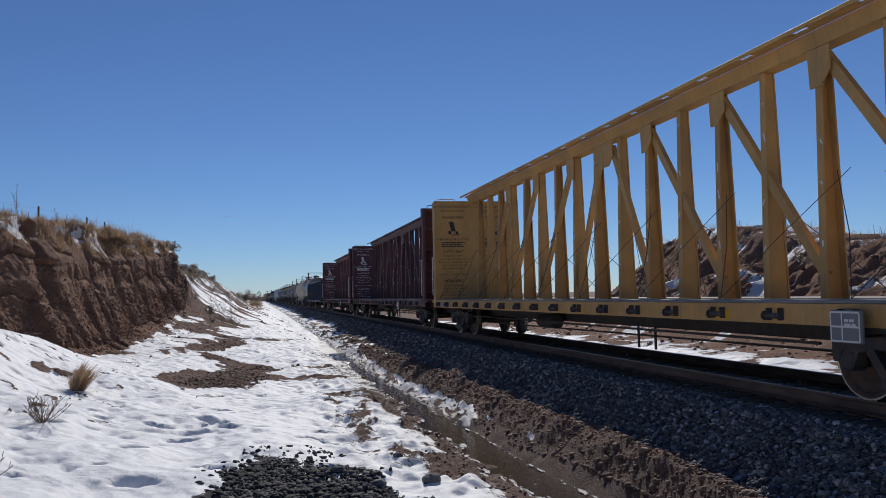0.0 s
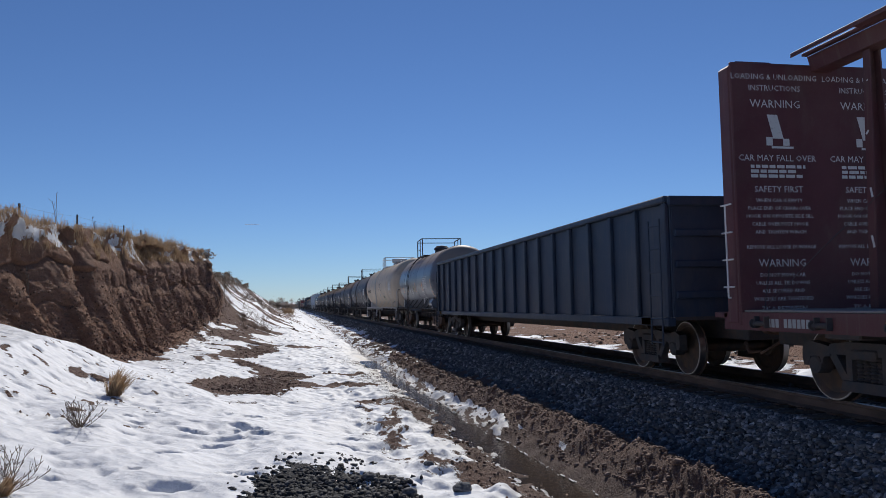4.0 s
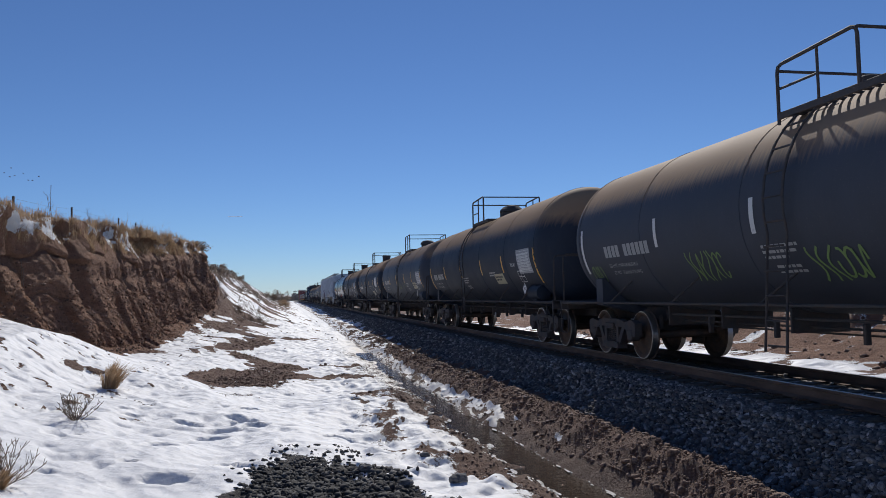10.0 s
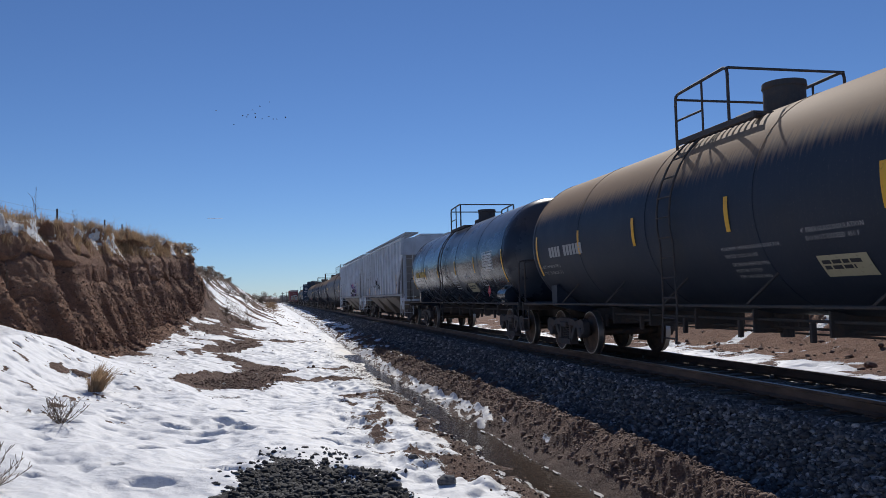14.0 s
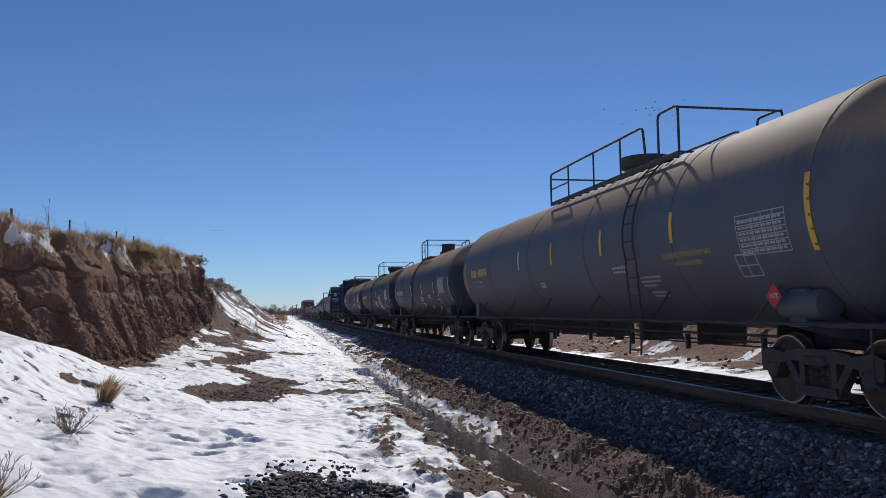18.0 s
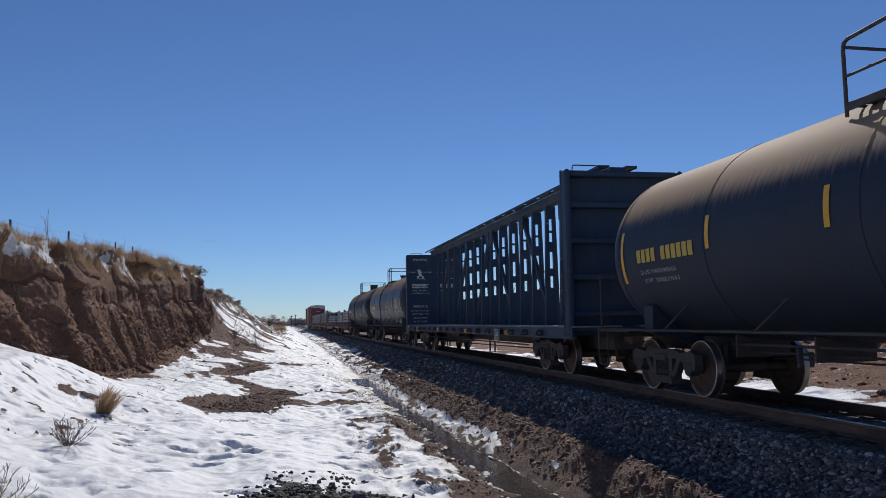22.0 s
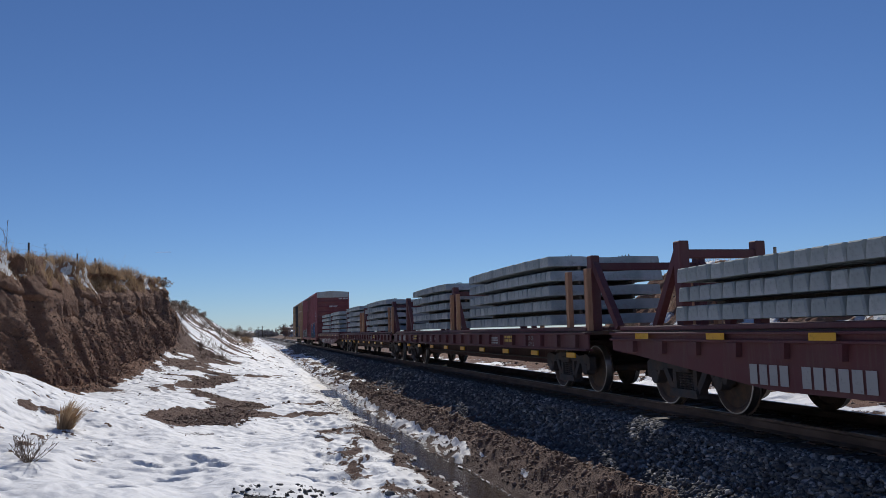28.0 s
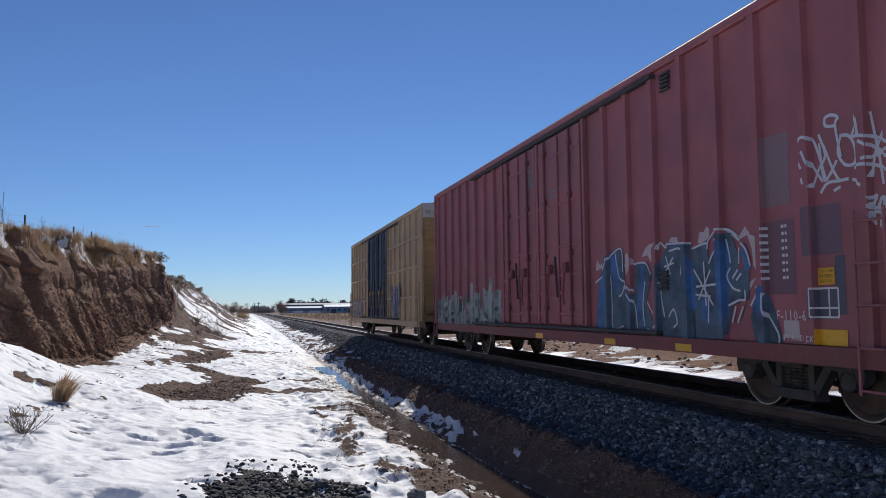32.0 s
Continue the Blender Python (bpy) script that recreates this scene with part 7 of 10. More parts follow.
        for z in (1.4, 2.2, 3.0, 3.8, 4.5):
            g = Geo()
            g.box(-1.28, 1.28, min(yi + e * 0.052, yo - e * 0.06), max(yi + e * 0.052, yo - e * 0.06), z - 0.06, z + 0.06, 0.02)
            part("stiffener", g, skin, head)
        g = Geo()
        rails_path([(-1.2, yo - e * 0.1, 4.58), (-1.2, yo - e * 0.1, 4.68), (-0.6, yo - e * 0.1, 4.68), (-0.6, yo - e * 0.1, 4.58)], 0.014, g)
        part("top_grab_iron", g, skin, head)
        g = Geo()
        g.box(-1.40, 1.40, min(yo, e * (reach - 0.5)), max(yo, e * (reach - 0.5)), 1.02, 1.10, 0.01)
        part("end_sill", g, skin, car)
    # instructions on the inner face of the bulkhead that faces the reader
    put = on_end(inner)
    g = Geo()
    lines = ([(4.36, "LOADING & UNLOADING", 0.10), (4.20, "INSTRUCTIONS", 0.10), (3.96, "WARNING", 0.14), (3.20, "CAR MAY FALL OVER", 0.11),
              (2.76, "SAFETY FIRST", 0.11), (2.62, "WHEN CAR IS EMPTY", 0.065), (2.51, "PLACE END OF CHAIN OVER", 0.065), (2.40, "HOOK ON OPPOSITE SIDE SILL", 0.065),
              (2.29, "CABLE OVER POST HOOK", 0.065), (2.18, "AND TIGHTEN WINCH", 0.065), (1.97, "REMOVE ALL LOOSE DUNNAGE", 0.065), (1.72, "WARNING", 0.13),
              (1.58, "DO NOT MOVE CAR", 0.065), (1.47, "UNLESS ALL TIE DOWNS", 0.065), (1.36, "ARE SECURED AND", 0.065), (1.25, "WINCHES ARE TIGHTENED", 0.065),
              (1.10, "73'-0 BETWEEN", 0.09), (0.97, "BULKHEADS", 0.09)] if text == "full" else
             [(4.30, "WARNING", 0.13), (3.70, "TO AVOID TIPPING ACCIDENT", 0.075), (2.92, "SAFETY FIRST", 0.10), (2.78, "WHEN CAR IS EMPTY", 0.075), (2.65, "PLACE ENDS THROUGH", 0.075),
              (1.98, "WARNING!", 0.13), (1.78, "DO NOT MOVE CAR", 0.085), (1.62, "UNLESS TIEDOWNS", 0.085), (1.42, "ARE SECURED", 0.10), (1.24, "IN KEYSLOTS!", 0.10)])
    for c in (-0.75, 0.68):
        for z, t, size in lines:
            letters(g, c, z, t, 0.84 * size, put, True)
        rows_of_bars(g, c - 0.42, 3.10, (0.85, 0.7, 0.8), 0.045, put)
        # a tilting car drawn as plain shapes
        for dx, dz, w, h in ((-0.05, 3.52, 0.16, 0.34), (-0.16, 3.42, 0.10, 0.12), (0.10, 3.42, 0.10, 0.10), (-0.08, 3.38, 0.34, 0.03)):
            k = 0.25 if h > 0.3 else 0
            g.add([put(c + dx, dz), put(c + dx + w, dz), put(c + dx + w - k * h, dz + h), put(c + dx - k * h, dz + h)], [(0, 1, 2, 3)])
    tagged(part("instruction_text", g, ink, car, "stencilled loading instructions"), kind="stuff")
    # sill panels, yellow tape, hanging placard
    side = on_side(-1.40)
    for k in range(2, bays, 4):
        g = Geo()
        u = -inner + step * k + 0.14
        patch_on(g, u + 0.1, 0.89, 0.50, 0.12, side, 1)
        part("reflective_strip", g, M_YELLOW, car, "yellow reflective tape on the sill")
    g = Geo()
    bars(g, -inner + 0.5, 0.91, 0.11, "XXXX XXXXXX", side)
    tagged(part("owner_mark", g, M_FADED, car), kind="stuff")
    g = Geo()
    letters(g, -inner + 4.55, 0.99, "LD LMT 225", 0.06, side)
    letters(g, -inner + 4.55, 0.91, "LT WT  607", 0.06, side)
    tagged(part("stencil", g, M_FADED, car), kind="stuff")
    if board_at is not None:
        bw, by = 0.225, board_at
        pb = part("route_board", Geo().box(-1.56, -1.515, by - bw, by + bw, 0.70, 1.04, 0.01), M_PANEL, car, "grey route board in a white frame")
        g = Geo()
        frame_lines(g, -by - bw + 0.02, 0.72, 2 * bw - 0.04, 0.30, 0.02, on_side(-1.562), (0.5,), (0.4,))
        rows_of_bars(g, -by - bw + 0.22, 0.92, (0.14, 0.16), 0.03, on_side(-1.563))
        tagged(part("board_marking", g, M_WHITE, pb), kind="stuff")
    g = Geo()
    g.turn([(-0.55, 0.05), (-0.52, 0.16), (0.52, 0.16), (0.55, 0.05)], 16, "y", x=-0.6, y=2.2, z=0.60)
    part("air_reservoir", g, M_UNDER, car, smooth=True)
    g = Geo()
    g.tube([(-1.0, -hs + 1.4, 0.62), (-1.0, hs - 1.4, 0.62)], 0.02, 6)
    g.tube([(-0.6, -hs + 1.4, 0.50), (-0.6, hs - 1.4, 0.42)], 0.018, 6)
    for y in (-3.8, -3.2, 3.0, 3.5):
        g.tube([(-1.0, y, 0.74), (-1.0, y, 0.30)], 0.025, 6)
    part("brake_piping", g, M_UNDER, car)
    add_couplers(car, reach)
    for e in (-1, 1):
        add_truck(car, e * hs - slip, mid + e * hs, M_UNDER)
    return car, mid + slip


def hopper_car(near, far, label, tag_seed):
    mid, hs = (near + far) / 2, (far - near) / 2
    end = hs + 1.40
    reach = hs + 2.18
    pitch = (2 * end - 0.12) / 16
    car = thing("hopper_car", label, "hopper car", group="train")
    skin = paint("paint_hopper_%d" % int(near), (0.60, 0.645, 0.70), 0.5, 0.35)
    tan = paint("paint_hopper_bays", (0.27, 0.24, 0.21), 0.65, 0.8)
    dark = paint("paint_hopper_ends", (0.36, 0.375, 0.39), 0.6, 0.7)
    for s in (-1, 1):
        x0, x1 = sorted((s * 1.50, s * 1.54))
        g = Geo().plate([(-end, 4.02), (-end, 3.34), (-end + 1.45, 2.26), (-end + 1.8, 1.48), (end - 1.8, 1.48), (end - 1.45, 2.26), (end, 3.34), (end, 4.02)], x0, x1)
        part("side_sheet", g, skin, car, "flat pale grey side sheet")
        for k in range(17):
            y = -end + 0.06 + (2 * end - 0.12) * k / 16
            d = end - abs(y)
            z0 = 1.48 if d > 1.8 else 3.34 - d * 0.745 if d < 1.45 else 2.2
            g = Geo()
            g.add([(s * 1.538, y - 0.062, z0), (s * 1.62, y - 0.05, z0), (s * 1.62, y + 0.05, z0), (s * 1.538, y + 0.062, z0),
                   (s * 1.538, y - 0.062, 4.02), (s * 1.62, y - 0.05, 4.02), (s * 1.62, y + 0.05, 4.02), (s * 1.538, y + 0.062, 4.02)],
                  [(0, 1, 5, 4), (1, 2, 6, 5), (2, 3, 7, 6), (0, 3, 2, 1), (4, 5, 6, 7), (3, 0, 4, 7)])
            part("side_rib", g, skin, car)
        g = Geo()
        g.box(min(s * 1.46, s * 1.60), max(s * 1.46, s * 1.60), -end, end, 1.37, 1.475, 0.012)
        part("side_sill", g, dark, car)
        g = Geo()
        g.box(min(s * 1.44, s * 1.61), max(s * 1.44, s * 1.61), -end, end, 4.022, 4.12, 0.02)
        part("top_rail", g, skin, car)
    # sloping end sheets and the end frame with its ladders
    for e in (-1, 1):
        g = Geo()
        g.add([(-1.5, e * end, 3.9), (1.5, e * end, 3.9), (1.5, e * (end - 3.0), 1.35), (-1.5, e * (end - 3.0), 1.35),
               (-1.5, e * (end - 0.1), 3.95), (1.5, e * (end - 0.1), 3.95), (1.5, e * (end - 3.1), 1.40), (-1.5, e * (end - 3.1), 1.40)],
              [(0, 1, 2, 3), (7, 6, 5, 4), (0, 4, 5, 1), (1, 5, 6, 2), (2, 6, 7, 3), (3, 7, 4, 0)])
        part("end_slope_sheet", g, dark, car)
        g = Geo()
        g.box(-1.5, 1.5, min(e * end, e * (end + 0.04)), max(e * end, e * (end + 0.04)), 3.3, 4.05, 0.01)
        part("end_sheet", g, skin, car)
        for x in (-1.42, -0.45, 0.45, 1.42):
            g = Geo()
            g.box(x - 0.06, x + 0.06, min(e * (end - 0.02), e * (end - 0.14)), max(e * (end - 0.02), e * (end - 0.14)), 1.2, 3.3, 0.012)
            part("end_post", g, skin, car)
        g = Geo()
        g.box(-1.52, 1.52, min(e * (end - 0.9), e * (reach - 0.42)), max(e * (end - 0.9), e * (reach - 0.42)), 1.12, 1.22, 0.015)
        part("end_deck", g, skin, car)
        for s in (-1, 1):
            g = Geo()
            g.plate([(e * (end - 0.1), 1.3), (e * (end - 1.0), 1.3), (e * (end - 1.0), 1.0), (e * (end - 0.6), 0.78), (e * (end - 0.3), 0.72), (e * (end - 0.1), 0.78)], *sorted((s * 1.47, s * 1.50)))
            gus = part("corner_gusset", g, skin, car, "punched steel corner plate")
            part("punched_hole", Geo().turn([(s * 1.496, 0.10), (s * 1.502, 0.10)], 18, "x", y=e * (end - 0.42), z=1.12), M_UNDER, gus)
            g = Geo()
            yy = e * (end + 0.06)
            for d in (-0.22, 0.22):
                g.tube([(s * 1.30 + d, yy, 0.5), (s * 1.30 + d, yy, 3.9)], 0.017, 6)
            for k in range(10):
                g.tube([(s * 1.30 - 0.22, yy, 0.6 + 0.36 * k), (s * 1.30 + 0.22, yy, 0.6 + 0.36 * k)], 0.014, 5)
            part("end_ladder", g, skin, car)
            g = Geo()
            yy = e * (end - 0.28)
            for d in (-0.2, 0.2):
                g.tube([(s * 1.60, yy + d, 0.5), (s * 1.60, yy + d, 3.0)], 0.017, 6)
            for k in range(7):
                g.tube([(s * 1.60, yy - 0.2, 0.6 + 0.37 * k), (s * 1.60, yy + 0.2, 0.6 + 0.37 * k)], 0.014, 5)
            part("side_ladder", g, skin, car)
    add_couplers(car, reach)
    for e in (-1, 1):
        add_truck(car, e * hs, mid + e * hs, M_UNDER)
    # discharge bays: inverted pyramids that open between the sills
    inner = hs - 1.35
    for k in range(3):
        y0, y1 = -inner + 2 * inner * k / 3, -inner + 2 * inner * (k + 1) / 3
        m, w = (y0 + y1) / 2, (y1 - y0) / 2
        g = Geo()
        top = [(-1.46, y0, 1.32), (1.46, y0, 1.32), (1.46, y1, 1.32), (-1.46, y1, 1.32)]
        low = [(-0.62, m - 0.34, 0.42), (0.62, m - 0.34, 0.42), (0.62, m + 0.34, 0.42), (-0.62, m + 0.34, 0.42)]
        g.add(top + low, [(0, 4, 5, 1), (1, 5, 6, 2), (2, 6, 7, 3), (3, 7, 4, 0), (0, 1, 2, 3), (7, 6, 5, 4)])
        bay = part("discharge_bay", g, tan, car, "dusty tan sloping hopper bay")
        g = Geo()
        g.box(-0.7, 0.7, m - 0.42, m + 0.42, 0.33, 0.43, 0.02)
        g.tube([(-1.1, m, 0.40), (1.1, m, 0.40)], 0.03, 6)
        part("outlet_gate", g, M_UNDER, bay)
    g = Geo()
    g.box(-0.32, 0.32, -reach + 0.45, reach - 0.45, 0.72, 1.0, 0.02)
    part("centre_sill", g, M_UNDER, car)
    # roof, running board and hatches
    g = Geo()
    g.sweep([(-1.5, 3.98), (-1.5, 4.05), (-0.8, 4.18), (0, 4.24), (0.8, 4.18), (1.5, 4.05), (1.5, 3.98)], -end, end)
    part("roof", g, skin, car)
    for s in (-1, 1):
        g = Geo()
        for k in range(40):
            y = -end + 0.2 + (2 * end - 0.4) * k / 39
            g.box(min(s * 0.75, s * 1.35), max(s * 0.75, s * 1.35), y - 0.03, y + 0.03, 4.36, 4.39, 0.004)
        for x in (0.76, 1.05, 1.34):
            g.box(s * x - 0.015, s * x + 0.015, -end + 0.1, end - 0.1, 4.32, 4.39, 0.003)
        for k in range(9):
            y = -end + 0.5 + (2 * end - 1) * k / 8
            g.beam((s * 1.3, y, 4.12), (s * 1.3, y, 4.34), 0.04, 0.04)
        part("running_board", g, dark, car, "grated roof walkway")
    for k in range(8):
        y = -end + 1.2 + (2 * end - 2.4) * k / 7
        g = Geo().box(-0.6, 0.6, y - 0.75, y + 0.75, 4.25, 4.34, 0.03)
        part("roof_hatch", g, skin, car)
    # marks and sprayed pieces
    put = on_side(-1.622)
    for u in (-4.12, -1.37, 1.36, 6.9):
        g = Geo()
        patch_on(g, u - 0.06, 1.46, 0.12, 0.95 if u > 5 else 0.48, put, 1)
        part("reflective_strip", g, M_YELLOW, car)
    g = Geo()
    sheet = on_side(-1.54)
    for k in range(3):
        bars(g, -end + 2.36 + pitch * k, 2.74, 0.19, "X", sheet)
        bars(g, -end + 2.24 + pitch * k, 2.42, 0.17, "XX", sheet)
        rows_of_bars(g, -end + 2.16 + pitch * k, 2.0, (0.5, 0.45), 0.05, sheet)
    rows_of_bars(g, 6.25, 1.95, (0.5, 0.45, 0.4), 0.045, sheet)
    tagged(part("owner_mark", g, M_INK, car, "dark mark lettered between the ribs"), kind="stuff")
    g = Geo()
    frame_lines(g, -end + 4.3, 2.9, 0.28, 0.36, 0.02, sheet)
    frame_lines(g, -end + 3.4, 1.56, 0.22, 0.16, 0.03, sheet, (0.5,))
    part("plate_mark", g, M_BLACK, car)
    side = rib_profile([-end + 0.06 + (2 * end - 0.12) * k / 16 for k in range(17)], 0.064, 0.048, 1.54, 1.62)
    return car, mid, side, end


def gondola_car(near, far):
    mid, hs = 88.65, (far - near) / 2
    half = 10.15
    car = thing("gondola_car", "dark blue ribbed steel gondola car with open top", "gondola car", group="train")
    skin = paint("paint_gondola", (0.030, 0.050, 0.085), 0.5, 0.35)
    for s in (-1, 1):
        g = Geo()
        g.box(min(s * 1.42, s * 1.45), max(s * 1.42, s * 1.45), -half, half, 1.0, 2.86, 0.01)
        part("side_sheet", g, skin, car)
        for k in range(19):
            y = -half + 0.08 + (2 * half - 0.16) * k / 18
            g = Geo()
            g.box(min(s * 1.45, s * 1.53), max(s * 1.45, s * 1.53), y - 0.055, y + 0.055, 1.0, 2.86, 0.015)
            part("side_rib", g, skin, car)
        g = Geo()
        g.box(min(s * 1.38, s * 1.55), max(s * 1.38, s * 1.55), -half, half, 2.862, 2.97, 0.02)
        part("top_rail", g, skin, car)
        g = Geo()
        g.box(min(s * 1.40, s * 1.55), max(s * 1.40, s * 1.55), -half, half, 0.86, 0.998, 0.015)
        part("side_sill", g, skin, car)
        for e in (-1, 1):
            g = Geo()
            for d in (0.12, 0.52):
                g.tube([(s * 1.58, e * (half - d), 0.55), (s * 1.58, e * (half - d), 2.6)], 0.016, 6)
            for k in range(6):
                g.tube([(s * 1.58, e * (half - 0.12), 0.6 + 0.38 * k), (s * 1.58, e * (half - 0.52), 0.6 + 0.38 * k)], 0.014, 5)
            part("ladder", g, skin, car)
            g = Geo()
            patch_on(g, -e * (half - 0.75) - 0.2, 0.88, 0.4, 0.11, on_side(-1.552), 1)
            part("reflective_strip", g, M_YELLOW, car)
    for e in (-1, 1):
        g = Geo()
        g.box(-1.42, 1.42, min(e * half, e * (half - 0.04)), max(e * half, e * (half - 0.04)), 1.0, 2.86, 0.01)
        g.box(-1.5, 1.5, min(e * half, e * (half + 0.09)), max(e * half, e * (half + 0.09)), 2.80, 2.96, 0.02)
        for z in (1.3, 1.8, 2.3):
            g.box(-1.4, 1.4, min(e * half, e * (half + 0.07)), max(e * half, e * (half + 0.07)), z, z + 0.12, 0.02)
        part("end_wall", g, skin, car, "ribbed end wall")
    g = Geo()
    g.box(-1.4, 1.4, -half, half, 0.95, 1.02, 0.01)
    g.box(-0.33, 0.33, -half - 0.3, half + 0.3, 0.62, 0.95, 0.02)
    part("floor_frame", g, M_UNDER, car)
    add_couplers(car, half + 0.55)
    for y, s0 in ((near - mid, near), (far - mid, far)):
        add_truck(car, y, s0, M_UNDER)
    return car, mid


def box_car(near, far, mid, half, label, color, roof_color, end_color, ribs, door, horizontal):
    """door: (from, to) along the car, seen from its near side as y."""
    car = thing("box_car", label, "box car", group="train")
    skin = paint("paint_box_%d" % int(near), color, 0.6, 0.45)
    pale = paint("paint_box_top_%d" % int(near), roof_color, 0.55, 0.7, (0.30, 0.19, 0.11))
    endm = paint("paint_box_end_%d" % int(near), end_color, 0.6, 0.5)
    z0, z1, xs = 0.86, 4.96, 1.43
    for s in (-1, 1):
        g = Geo().box(min(s * (xs - 0.04), s * xs), max(s * (xs - 0.04), s * xs), -half, half, z0, z1, 0.006)
        part("side_wall", g, skin, car)
        for y in ribs:
            g = Geo()
            g.add([(s * (xs - 0.005), y - 0.072, z0 + 0.02), (s * (xs + 0.075), y - 0.06, z0 + 0.02), (s * (xs + 0.075), y + 0.06, z0 + 0.02), (s * (xs - 0.005), y + 0.072, z0 + 0.02),
                   (s * (xs - 0.005), y - 0.072, z1 - 0.1), (s * (xs + 0.075), y - 0.06, z1 - 0.1), (s * (xs + 0.075), y + 0.06, z1 - 0.1), (s * (xs - 0.005), y + 0.072, z1 - 0.1)],
                  [(0, 1, 5, 4), (1, 2, 6, 5), (2, 3, 7, 6), (0, 3, 2, 1), (4, 5, 6, 7), (3, 0, 4, 7)])
            part("side_post", g, skin, car)
        for z in horizontal:
            for a, b in ((-half, door[0]), (door[1], half)):
                g = Geo().box(min(s * xs, s * (xs + 0.07)), max(s * xs, s * (xs + 0.07)), a, b, z - 0.045, z + 0.045, 0.012)
                part("side_girt", g, skin, car)
        # two sliding plug doors with lock bars
        dm = (door[0] + door[1]) / 2
        for a, b, colr in ((door[0] + 0.03, dm - 0.015, 0), (dm + 0.015, door[1] - 0.03, 1)):
            dg = Geo().box(min(s * (xs + 0.01), s * (xs + 0.075)), max(s * (xs + 0.01), s * (xs + 0.075)), a, b, z0 + 0.12, z1 - 0.22, 0.015)
            d = part("door", dg, skin if not horizontal else paint("paint_door_dark", (0.045, 0.085, 0.16), 0.55, 0.6), car, "sliding plug door with lock bars")
            for e in (0.22, 0.78):
                g = Geo().tube([(s * (xs + 0.115), a + (b - a) * e, z0 + 0.1), (s * (xs + 0.115), a + (b - a) * e, z1 - 0.25)], 0.028, 6)
                part("lock_bar", g, endm if not horizontal else M_UNDER, d)
                for zz in (1.25, 2.3, 3.4, 4.4):
                    q = a + (b - a) * e
                    part("bar_guide", Geo().box(min(s * (xs + 0.07), s * (xs + 0.15)), max(s * (xs + 0.07), s * (xs + 0.15)), q - 0.06, q + 0.06, zz, zz + 0.09, 0.01), endm if not horizontal else M_UNDER, d)
            for q in (a + 0.05, b - 0.05, (a + b) / 2):
                part("door_stile", Geo().box(min(s * (xs + 0.076), s * (xs + 0.115)), max(s * (xs + 0.076), s * (xs + 0.115)), q - 0.04, q + 0.04, z0 + 0.14, z1 - 0.26, 0.01), skin if not horizontal else M_UNDER, d)
            for e in (0.32, 0.68):
                q = a + (b - a) * e
                part("lock_box", Geo().box(min(s * (xs + 0.076), s * (xs + 0.17)), max(s * (xs + 0.076), s * (xs + 0.17)), q - 0.09, q + 0.09, 1.98, 2.16, 0.02), endm, d)
                part("lock_handle", Geo().tube([(s * (xs + 0.15), q, 2.0), (s * (xs + 0.17), q + 0.05, 1.5), (s * (xs + 0.14), q + 0.05, 1.36)], 0.018, 6), endm, d)
            for zz in (1.15, 1.55, 1.9, 2.45, 3.3, 4.3):
                g = Geo().box(min(s * (xs + 0.076), s * (xs + 0.10)), max(s * (xs + 0.076), s * (xs + 0.10)), a + 0.10, b - 0.10, zz, zz + 0.07, 0.01)
                part("door_rib", g, skin if not horizontal else M_UNDER, d)
            g = Geo()
            g.tube([(s * (xs + 0.13), (a + b) / 2, 1.5), (s * (xs + 0.16), (a + b) / 2, 2.0), (s * (xs + 0.13), (a + b) / 2 + 0.1, 2.3)], 0.022, 6)
            part("door_lever", g, M_UNDER, d)
        for yy in (door[0] - 0.04, dm, door[1] + 0.04):
            g = Geo().box(min(s * xs, s * (xs + 0.10)), max(s * xs, s * (xs + 0.10)), yy - 0.045, yy + 0.045, z0 + 0.1, z1 - 0.2, 0.012)
            part("door_post", g, skin, car)
        if not horizontal:
            for yy, zz in ((-5.19, 4.5), (-5.0, 1.55)):
                for k in range(5):
                    g = Geo().box(min(s * xs, s * (xs + 0.05)), max(s * xs, s * (xs + 0.05)), yy - 0.13, yy + 0.13, zz + 0.06 * k, zz + 0.06 * k + 0.035, 0.006)
                    part("louvre", g, M_UNDER, car)
        for z in (z0 + 0.05, z1 - 0.16):
            g = Geo().box(min(s * xs, s * (xs + 0.12)), max(s * xs, s * (xs + 0.12)), door[0] - 2.6, door[1] + 2.6, z - 0.03, z + 0.035, 0.01)
            part("door_rail", g, M_UNDER, car)
        g = Geo().sweep([(s * (xs + 0.09), 0.86), (s * (xs + 0.09), 0.66), (s * (xs - 0.1), 0.66), (s * (xs - 0.1), 0.86)][::s], -half + 0.2, half - 0.2)
        part("side_sill", g, endm if not horizontal else skin, car)
        g = Geo().box(min(s * (xs - 0.1), s * (xs + 0.08)), max(s * (xs - 0.1), s * (xs + 0.08)), -half, half, z1 - 0.09, z1 + 0.04, 0.02)
        part("eave", g, skin, car)
        for e in (-1, 1):
            g = Geo()
            for d in (0.1, 0.5):
                g.tube([(s * (xs + 0.13), e * (half - d), 0.4), (s * (xs + 0.13), e * (half - d), 2.25)], 0.018, 6)
            for k in range(5):
                g.tube([(s * (xs + 0.13), e * (half - 0.1), 0.45 + 0.42 * k), (s * (xs + 0.13), e * (half - 0.5), 0.45 + 0.42 * k)], 0.015, 5)
            part("ladder", g, skin, car)
            g = Geo().box(min(s * 0.7, s * 1.3), max(s * 0.7, s * 1.3), min(e * half, e * (half + 0.3)), max(e * half, e * (half + 0.3)), 1.08, 1.12, 0.008)
            part("crossover_step", g, M_UNDER, car)
